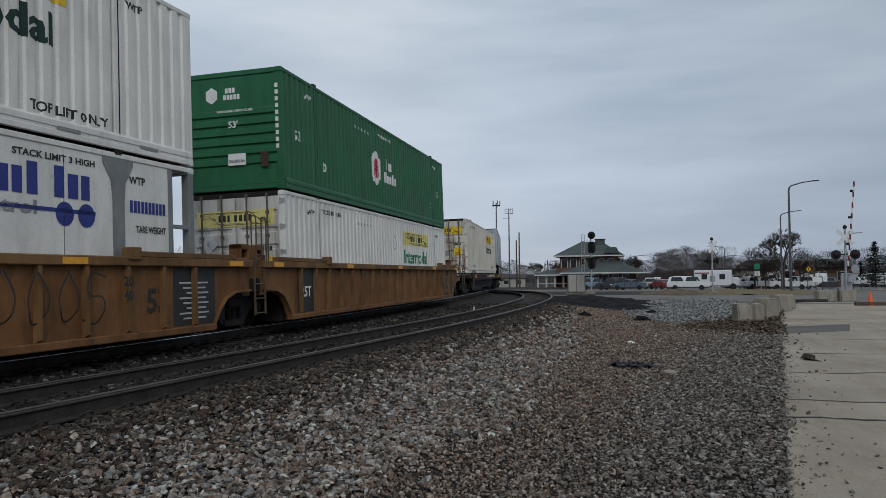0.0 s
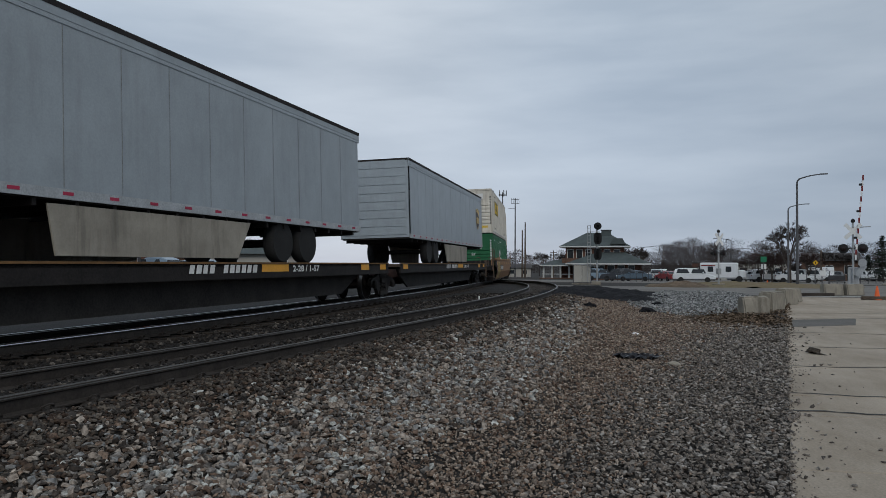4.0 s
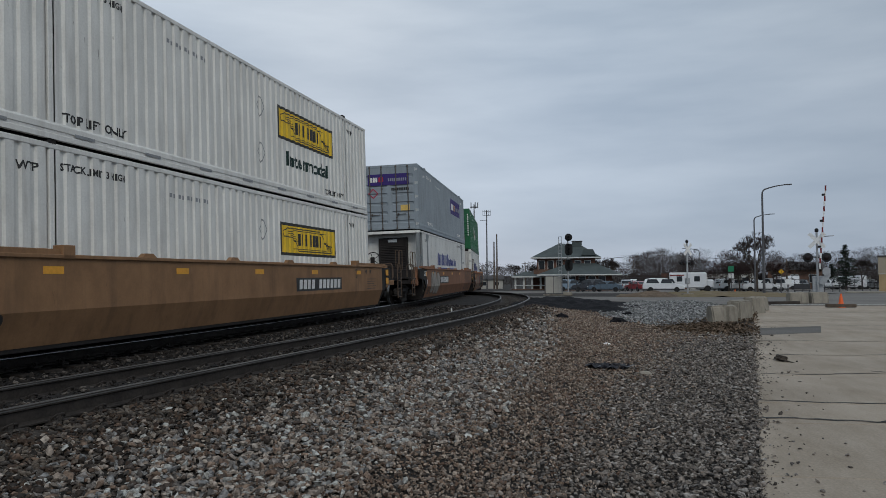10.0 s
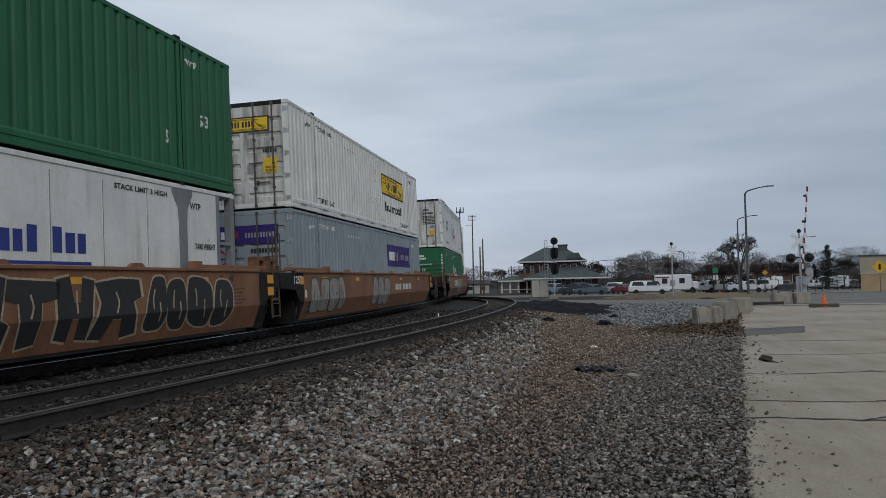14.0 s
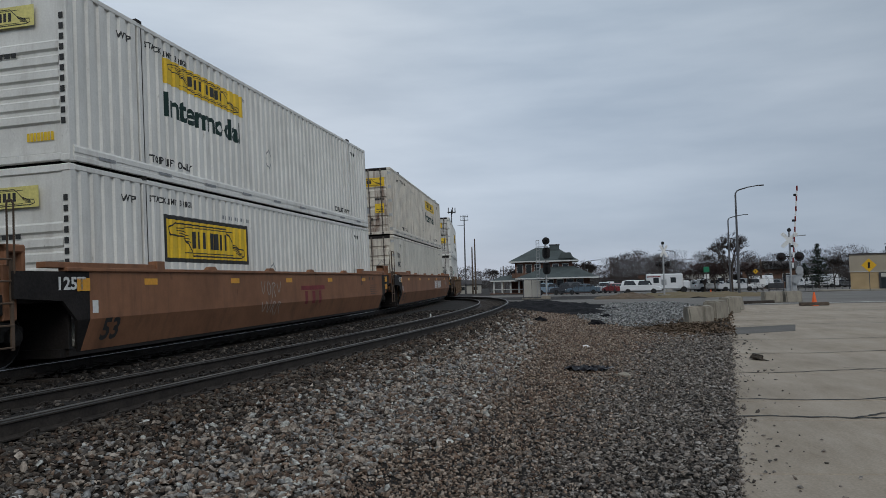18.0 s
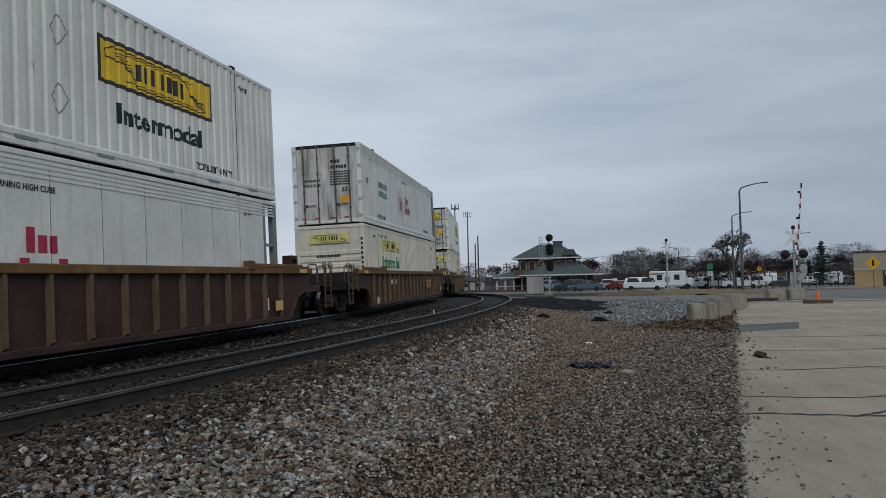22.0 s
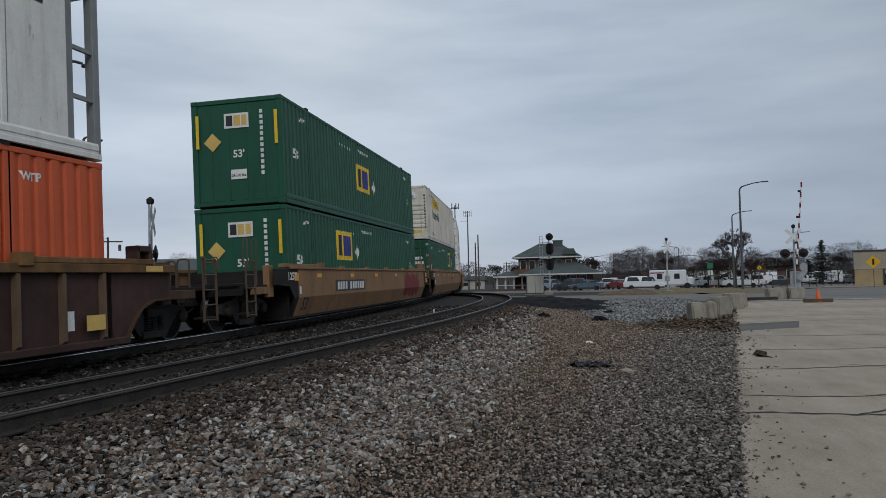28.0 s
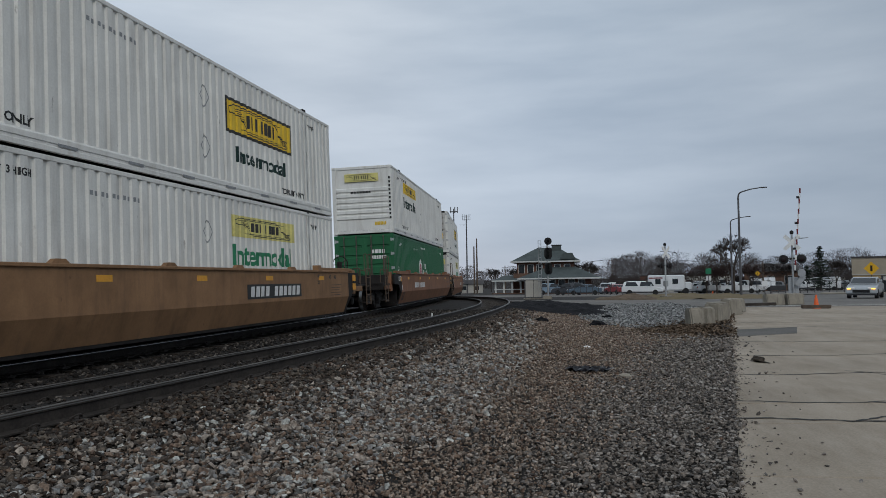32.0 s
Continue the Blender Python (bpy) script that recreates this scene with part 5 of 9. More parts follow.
def shippers_box(near="doors", dots=False):
    """A white insulated box with a blue name along its flat side."""
    c = shell("insulated", white_clean, "smooth", near, "nose" if near == "doors" else "doors", True)
    kw = dict(ribbed=False, flat_y=-HALF + 0.008)
    if dots:
        decal(on_side, lambda b: blue_name(b, -1.0, 2.04, 6.6, 0.72), "blue", c, "name_marking", **kw)
        decal(on_side, lambda b: add_text(b, "Temperature Control", 1.0, 1.72, 0.26, 3.5), "grey", c, "lettering", **kw)
        for x in (5.0, 5.42):
            decal(on_side, lambda b: add_poly(b, [(x + 0.17 * math.cos(k * 0.393), 1.82 + 0.18 * math.sin(k * 0.393)) for k in range(16)]), "blue", c, "round_emblem", **kw)
        decal(on_side, lambda b: add_bars(b, 10, 6.35, 1.95, 7.25, 2.15, 0.25), "blue", c, "number_marking", **kw)
    else:
        decal(on_side, lambda b: blue_name(b, -3.4, 1.42, 6.9, 0.62), "blue", c, "name_marking", **kw)
    decal(on_side, lambda b: add_text(b, "TARE WEIGHT", 6.5, 1.62, 0.12, 0.75), "black", c, "lettering", **kw)
    small_marks(c, "black", False, ("WTP",))
    decal(on_side, lambda b: add_text(b, "STACK LIMIT 3 HIGH", 4.1, 2.58, 0.10, 1.5), "black", c, "lettering", **kw)
    if near == "doors":
        e = dict(x=-LEN + 0.02)
        decal(on_end, lambda b: (add_bars(b, 8, -0.9, 2.0, 0.0, 2.2), add_bars(b, 11, 0.05, 2.0, 0.9, 2.12)), "blue", c, "name_marking", lift=0.006, **e)
        decal(on_end, lambda b: add_bars(b, 14, -0.6, 1.55, 0.85, 1.7), "blue", c, "name_marking", lift=0.006, **e)
    return tagged(c, "white smooth-sided insulated container with blue lettering blocks", "container", "containers on the train")


def reefer_box():
    c = shell("container", white_clean, "smooth", "doors", "nose", True)
    kw = dict(ribbed=False, flat_y=-HALF + 0.008)
    hex_logo(c, -1.25, 1.3, 0.6, False, False)
    decal(on_side, lambda b: (add_text(b, "TEMPERATURE", -5.5, 1.55, 0.24, 1.5), add_text(b, "CONTROLLED", -5.5, 1.2, 0.24, 1.5)), "green", c, "lettering", **kw)
    small_marks(c, "black", False, ("WTP", "TOP LIFT ONLY"))
    decal(on_side, lambda b: add_text(b, "WARNING HIGH CUBE", -0.9, 2.3, 0.1, 1.3), "black", c, "lettering", **kw)
    decal(on_side, lambda b: add_text(b, "53'", -7.4, 1.5, 0.22), "black", c, "lettering", **kw)
    bm = bm_new()
    for k in range(4):
        box(bm, -LEN + 0.2, -0.004, 2.5 + k * 0.075, LEN - 0.2, 0.02, 2.54 + k * 0.075)
    put("upper_ribs", cached("uribs", lambda: mesh_of(bm, "upper_ribs", white_clean)), c, 0, -HALF + 0.004, 0)
    e = dict(x=-LEN + 0.02)
    decal(on_end, lambda b: (add_text(b, "WARNING", -0.85, 1.55, 0.1, 0.6), add_text(b, "HIGH CUBE", -0.85, 1.38, 0.1, 0.62), add_text(b, "53'", 0.55, 1.15, 0.16)), "black", c, "lettering", lift=0.006, **e)
    decal(on_end, lambda b: (add_bars(b, 4, 0.15, 2.2, 0.5, 2.32), add_bars(b, 6, 0.15, 2.0, 0.75, 2.12), [add_bars(b, 7, 0.12, 1.85 - 0.09 * k, 0.85, 1.9 - 0.09 * k) for k in range(6)]), "black", c, "number_marking", lift=0.006, **e)
    decal(on_end, lambda b: add_ring(b, hexagon(-0.75, 2.15, 0.17), 0.2), "grey", c, "hexagon_emblem", lift=0.006, **e)
    decal(on_end, lambda b: add_rect(b, 0.5, 0.75, 0.85, 1.0), "orange", c, "warning_sticker", lift=0.006, **e)
    decal(on_end, lambda b: [add_rect(b, x, 0.2, x + 0.16, 0.25) for x in (-0.95, -0.5, 0.1, 0.6)], "red", c, "reflective_strip", lift=0.006, **e)
    return tagged(c, "white smooth-sided refrigerated container with outlined hexagon emblem", "container", "containers on the train")


def grey_box():
    c = shell("container", grey_blue, "ribbed", "doors", "ribs")
    decal(on_side, lambda b: add_rect(b, 2.0, 1.5, 5.8, 2.38), "purple", c, "name_plate", lift=0.004)
    decal(on_side, lambda b: add_bars(b, 3, 2.25, 1.75, 3.15, 2.1, 0.2), "white", c, "name_marking", lift=0.008)
    decal(on_side, lambda b: add_bars(b, 2, 3.2, 1.75, 3.75, 2.1, 0.2), "orange", c, "name_marking", lift=0.008)
    decal(on_side, lambda b: add_bars(b, 10, 3.9, 1.8, 5.6, 2.02, 0.4), "grey", c, "name_marking", lift=0.008)
    small_marks(c, "white", True)
    e = dict(x=-LEN + 0.02)
    decal(on_end, lambda b: add_rect(b, -0.95, 2.0, 0.9, 2.5), "purple", c, "name_plate", lift=0.006, **e)
    decal(on_end, lambda b: add_bars(b, 3, -0.85, 2.15, -0.5, 2.36), "white", c, "name_marking", lift=0.010, **e)
    decal(on_end, lambda b: add_bars(b, 2, -0.48, 2.15, -0.24, 2.36), "red", c, "name_marking", lift=0.010, **e)
    decal(on_end, lambda b: add_bars(b, 10, -0.05, 2.17, 0.8, 2.3, 0.4), "grey", c, "name_marking", lift=0.010, **e)
    decal(on_end, lambda b: add_bars(b, 10, 0.1, 1.75, 0.9, 1.87), "black", c, "number_marking", lift=0.006, **e)
    decal(on_end, lambda b: add_ring(b, [(-0.95, 1.65), (-0.72, 1.88), (-0.49, 1.65), (-0.72, 1.42)], 0.25), "red", c, "placard", lift=0.006, **e)
    decal(on_end, lambda b: add_rect(b, 0.5, 0.85, 0.9, 1.1), "gold", c, "capacity_plate", lift=0.006, **e)
    return tagged(c, "grey-blue corrugated container with purple name plate", "container", "containers on the train")


def plain_box():
    c = shell("container", ivory, "smooth", "doors", "flat", False)
    kw = dict(ribbed=False, flat_y=-HALF + 0.008)
    decal(on_side, lambda b: (add_text(b, "53 ft", -7.35, 1.95, 0.22), add_text(b, "XHC", -7.35, 1.55, 0.22)), "black", c, "lettering", **kw)
    small_marks(c, "black", False, ("WTP", "TOP LIFT ONLY"))
    decal(on_end, lambda b: add_bars(b, 6, -0.9, 2.2, -0.3, 2.32), "black", c, "number_marking", x=-LEN + 0.02, lift=0.006)
    decal(on_end, lambda b: add_ring(b, [(0.5, 1.6), (0.72, 1.85), (0.94, 1.6), (0.72, 1.35)], 0.12), "grey", c, "placard_holder", x=-LEN + 0.02, lift=0.006)
    return tagged(c, "dull ivory container with flat sheeted sides", "container", "containers on the train")


def purple_box():
    c = shell("container", white_clean, "smooth", "doors", "nose", True)
    kw = dict(ribbed=False, flat_y=-HALF + 0.008)
    decal(on_side, lambda b: add_text(b, "INTERMODAL", -1.6, 0.95, 0.42, 4.2), "blue", c, "lettering", **kw)
    decal(on_side, lambda b: (add_bars(b, 5, -1.0, 1.65, 2.2, 2.3, 0.2), add_stroke(b, [(-1.4, 1.75), (0.5, 2.45), (2.6, 2.1)], 0.1)), "black", c, "name_marking", **kw)
    decal(on_side, lambda b: add_bars(b, 7, 5.2, 2.25, 6.9, 2.42), "black", c, "number_marking", **kw)
    small_marks(c, "black", False, ("WTP",))
    e = dict(x=-LEN + 0.02)
    decal(on_end, lambda b: add_bars(b, 8, -0.8, 2.12, 0.6, 2.3), "black", c, "name_marking", lift=0.006, **e)
    decal(on_end, lambda b: (add_bars(b, 4, -0.95, 1.7, -0.5, 1.8), add_bars(b, 5, -0.95, 1.5, -0.5, 1.6), [add_bars(b, 6, 0.4, 1.9 - 0.1 * k, 0.95, 1.95 - 0.1 * k) for k in range(5)]), "black", c, "number_marking", lift=0.006, **e)
    return tagged(c, "white smooth-sided refrigerated container with dark lettering", "container", "containers on the train")

# ---- rail trucks ----
def coil(bm, x, y, z0, z1, r):
    n = 6
    for k in range(n):
        z = z0 + (z1 - z0) * (k + 0.5) / n
        lathe(bm, [(r * 0.82, z - 0.012), (r, z - 0.006), (r, z + 0.012), (r * 0.82, z + 0.018)], at=(x, y, 0), n=10)


def build_truck():
    """A two-axle freight truck; x along the rails, top of rail at z = 0."""
    t = empty("rail_truck")
    for sy in (-1, 1):
        y = sy * 1.0
        bm = bm_new()
        outline = [(-1.12, 0.40), (-1.12, 0.60), (-0.98, 0.66), (-0.62, 0.70), (-0.40, 0.80), (0.40, 0.80), (0.62, 0.70), (0.98, 0.66), (1.12, 0.60), (1.12, 0.40), (0.98, 0.36), (0.80, 0.42), (0.66, 0.42), (0.46, 0.16), (0.36, 0.12), (-0.36, 0.12), (-0.46, 0.16), (-0.66, 0.42), (-0.80, 0.42), (-0.98, 0.36)]
        cut = [(-0.30, 0.24), (0.30, 0.24), (0.30, 0.66), (-0.30, 0.66)]
        for x0, x1 in ((-1.12, -0.30), (0.30, 1.12)):
            pts = [(x, z) for x, z in outline if x0 <= x <= x1]
            pts = pts + ([(-0.30, 0.80), (-0.30, 0.12)] if x0 < -0.5 else [])
            if x0 < -0.5:
                pts = [p for p in outline[:5]] + [(-0.30, 0.80), (-0.30, 0.12)] + outline[15:]
            else:
                pts = [(0.30, 0.80)] + outline[5:15] + [(0.30, 0.12)]
            prism(bm, [(x, y - 0.06, z) for x, z in pts], (0, 0.12, 0))
        box(bm, -0.32, y - 0.09, 0.66, 0.32, y + 0.09, 0.82)
        box(bm, -0.38, y - 0.10, 0.10, 0.38, y + 0.10, 0.24)
        frame_ob = part("side_frame", bm, cast_steel, t, bevel=0.012)
        for x in (-0.89, 0.89):
            bm = bm_new()
            lathe(bm, [(0.13, 0.0), (0.13, 0.10), (0.10, 0.13), (0.05, 0.14)], axis=(0, sy, 0), at=(x, y + sy * 0.04, 0.46), n=14)
            part("bearing_cap", bm, cast_steel, frame_ob, smooth=True)
        for x in (-0.2, 0.0, 0.2):
            bm = bm_new()
            coil(bm, x, y + sy * 0.03, 0.24, 0.50, 0.085)
            part("coil_spring", bm, cast_steel, frame_ob)
        bm = bm_new()
        box(bm, -0.26, y - 0.12, 0.50, 0.26, y + 0.12, 0.66)
        part("bolster_end", bm, cast_steel, frame_ob, bevel=0.015)
    bm = bm_new()
    box(bm, -0.2, -0.95, 0.50, 0.2, 0.95, 0.72)
    part("bolster", bm, grime, t, bevel=0.02)
    bm = bm_new()
    for x in (-0.42, 0.42):
        tube(bm, (x, -0.75, 0.38), (x, 0.75, 0.38), 0.05, n=8)
    part("brake_beam", bm, grime, t)
    for x in (-0.89, 0.89):
        bm = bm_new()
        tube(bm, (0, -1.0, 0), (0, 1.0, 0), 0.08, n=12)
        ax = part("axle", bm, wheel_steel, t, smooth=True)
        ax.matrix_basis = pose(x, 0, 0.457)
        for sy in (-1, 1):
            bm = bm_new()
            lathe(bm, [(0.09, 0.10), (0.13, 0.10), (0.15, 0.045), (0.36, 0.03), (0.385, 0.075), (0.452, 0.075), (0.457, -0.03), (0.485, -0.04), (0.485, -0.07), (0.36, -0.075), (0.15, -0.03), (0.12, -0.06)], axis=(0, sy, 0), at=(0, sy * 0.74, 0), n=32)
            wh = part("wheel", bm, wheel_steel, ax, smooth=True)
            bm = bm_new()
            lathe(bm, [(0.435, 0.0765), (0.4585, 0.0765), (0.4585, -0.028), (0.44, -0.03)], axis=(0, sy, 0), at=(0, sy * 0.74, 0), n=32, caps=False)
            me = mesh_of(bm, "wheel_tread", tread_steel, smooth=True)
            part("wheel_tread", me, None, ax)
    return tagged(t, "dark cast-steel two-axle rail truck with coil springs", "rail truck", "rail trucks of the train")


# ---- shared car details ----
def ladder_mesh(h=1.55, w=0.42):
    """Two flat stiles with round rungs, and hooped grab bars above them."""
    bm = bm_new()
    low = min(h, 1.25)
    for x in (-w / 2, w / 2):
        box(bm, x - 0.028, -0.012, 0, x + 0.028, 0.012, low)
        prev = None
        for p in ((x, 0.0, low - 0.25), (x, -0.05, low - 0.2), (x, -0.06, h - 0.05), (x, -0.03, h), (x, 0.04, h), (x, 0.05, h - 0.06), (x, 0.05, low - 0.1)):
            if prev:
                tube(bm, prev, p, 0.015, n=6)
            prev = p
    k = 0.04
    while k < low:
        tube(bm, (-w / 2, -0.01, k), (w / 2, -0.01, k), 0.015, n=6)
        k += 0.30
    return mesh_of(bm, "ladder", ladder_brown)


def rail_mesh():
    bm = bm_new()
    pts = [(0, 0, 0), (0, 0, 0.50), (0, 0.04, 0.56), (0, 0.22, 0.56), (0, 0.26, 0.50), (0, 0.26, 0)]
    for a, b in zip(pts[:-1], pts[1:]):
        tube(bm, a, b, 0.018, n=6)
    return mesh_of(bm, "handrail", ladder_brown)


def brake_wheel_mesh():
    bm = bm_new()
    n = 20
    for i in range(n):
        a, b = 2 * math.pi * i / n, 2 * math.pi * (i + 1) / n
        tube(bm, (0, 0.28 * math.cos(a), 0.28 * math.sin(a)), (0, 0.28 * math.cos(b), 0.28 * math.sin(b)), 0.018, n=5, caps=False)
    for i in range(5):
        a = 2 * math.pi * i / 5
        tube(bm, (0.02, 0, 0), (0, 0.28 * math.cos(a), 0.28 * math.sin(a)), 0.013, n=5)
    return mesh_of(bm, "brake_wheel", grime)


def coupler_mesh():
    bm = bm_new()
    box(bm, 0.0, -0.09, -0.1, 0.75, 0.09, 0.1)
    box(bm, 0.62, -0.16, -0.15, 0.86, 0.10, 0.15)
    box(bm, 0.80, -0.20, -0.14, 0.98, -0.08, 0.14)
    return mesh_of(bm, "coupler", cast_steel, bevel=0.02)


def hose_mesh():
    bm = bm_new()
    prev = None
    for i in range(9):
        u = i / 8
        p = (0.9 * u, 0.3 - 0.1 * u, -0.28 * math.sin(math.pi * u))
        if prev:
            tube(bm, prev, p, 0.02, n=6, caps=False)
        prev = p
    return mesh_of(bm, "air_hose", rubber)


def car_end(c, sx, paint, joined, kind):
    """The platform over the truck with its fittings, at one end of a well car; sx = -1 is the end that trails behind."""
    reach = 9.8 if joined else 11.2
    rz = 0 if sx > 0 else 180
    key = (paint.name, joined, kind)

    def platform():
        bm = bm_new()
        box(bm, 8.3, -1.38, 0.95, reach, 1.38, 1.03)
        box(bm, 8.3, -0.32, 0.62, reach + 0.25, 0.32, 0.95)
        box(bm, 8.25, -1.38, 0.22, 8.33, 1.38, 1.42)
        box(bm, reach - 0.12, -1.45, 0.80, reach, 1.45, 1.08)
        return mesh_of(bm, "end_platform", grime, bevel=0.01)
    put("end_platform", cached(("plat",) + key, platform), c, 0, 0, 0, rz)

    def posts():
        bm = bm_new()
        box(bm, 9.40, -0.08, 0.72, 9.66, 0.08, 1.50)
        box(bm, 9.66, -0.05, 0.80, min(reach, 10.5), 0.05, 0.98)
        return mesh_of(bm, "end_post", sill_brown if kind == "dark" else sill_ochre if kind != "smooth" else paint, bevel=0.015)
    for y in (-1.35, 1.35):
        put("end_post", cached(("posts",) + key, posts), c, 0, y, 0, rz)
    if joined:
        put("connector", cached("connector", lambda: block_mesh("connector", cast_steel, 9.4, -0.28, 0.55, 10.2, 0.28, 0.8, 0.04)), c, 0, 0, 0, rz)
        bar = cached(("cross", paint.name), lambda: block_mesh("side_bearing_arm", paint, 8.9, -1.05, 1.03, 9.7, -0.70, 1.22, 0.03))
        put("side_bearing_arm", bar, c, 0, 0, 0, rz)
        if sx < 0:
            put("ladder", cached("tall_ladder", lambda: ladder_mesh(2.05, 0.44)), c, -9.80, -1.50, 0.32)
            for x in (-9.95, -9.3):
                put("container_stop", cached(("stop", paint.name), lambda: stop_mesh(paint)), c, x, -1.02, 1.03)
    else:
        put("coupler", cached("coupler", coupler_mesh), c, 11.1 * sx, 0, 0.85, rz)
        put("air_hose", cached("hose", hose_mesh), c, 11.0 * sx, 0, 0.78, rz)
        put("ladder", cached(("ladder", kind), lambda: ladder_mesh(1.3 if kind == "dark" else 1.75, 0.46)), c, 10.85 * sx, -1.50, 0.32)
        put("handrail", cached("hrail", rail_mesh), c, 10.3 * sx, -1.4, 1.02)
        put("handrail", cached("hrail", rail_mesh), c, 10.9 * sx, -0.7, 1.02)
        put("handrail", cached("hrail", rail_mesh), c, 10.9 * sx, 0.5, 1.02)
        step = cached("step", lambda: block_mesh("step", grime, -0.25, -1.5, 0.38, 0.25, -1.25, 0.42, 0.006))
        put("step", step, c, 10.85 * sx, 0, 0)
        braked = {"smooth": 1, "dark": 0}.get(kind, -1)
        if sx == braked:
            put("brake_wheel", cached("bwheel", brake_wheel_mesh), c, 10.7 * sx, -0.55, 1.75)
            put("brake_mast", cached(("bmast", sx), lambda: block_mesh("brake_mast", grime, -0.05, -0.62, 1.03, 0.1, -0.48, 1.85, 0.02)), c, 10.62 * sx, 0, 0)
            put("air_reservoir", cached(("tank", kind), lambda: tank_mesh(ladder_brown if kind == "smooth" else grime)), c, 9.9 * sx, -0.3, 1.28)
        elif sx > 0:
            put("container_stop", cached(("stop", paint.name), lambda: stop_mesh(paint)), c, 9.0, -1.1, 1.03)


def tank_mesh(mat):
    bm = bm_new()
    lathe(bm, [(0.05, -0.55), (0.2, -0.48), (0.23, -0.4), (0.23, 0.4), (0.2, 0.48), (0.05, 0.55)], axis=(0, 1, 0), n=16)
    return mesh_of(bm, "air_reservoir", mat, smooth=True)


def stop_mesh(mat):
    """A bent steel hood that keeps the box from sliding."""
    bm = bm_new()
    box(bm, 0.0, -0.14, 0.0, 0.07, 0.14, 0.78)
    box(bm, 0.0, -0.14, 0.66, 0.40, 0.14, 0.78)
    box(bm, 0.33, -0.14, 0.38, 0.40, 0.14, 0.70)
    return mesh_of(bm, "container_stop", mat, bevel=0.02)


def well_floor(c, mat):
    def make():
        bm = bm_new()
        for x in (-8.2, -6.1, -3.0, 0.0, 3.0, 6.1, 8.2):
            box(bm, x - 0.22, -1.3, 0.10, x + 0.22, 1.3, 0.235)
        box(bm, -8.3, -1.36, 0.11, 8.3, -1.24, 0.24)
        box(bm, -8.3, 1.24, 0.11, 8.3, 1.36, 0.24)
        return mesh_of(bm, "well_floor", mat)
    put("well_floor", cached(("wfloor", mat.name), make), c)


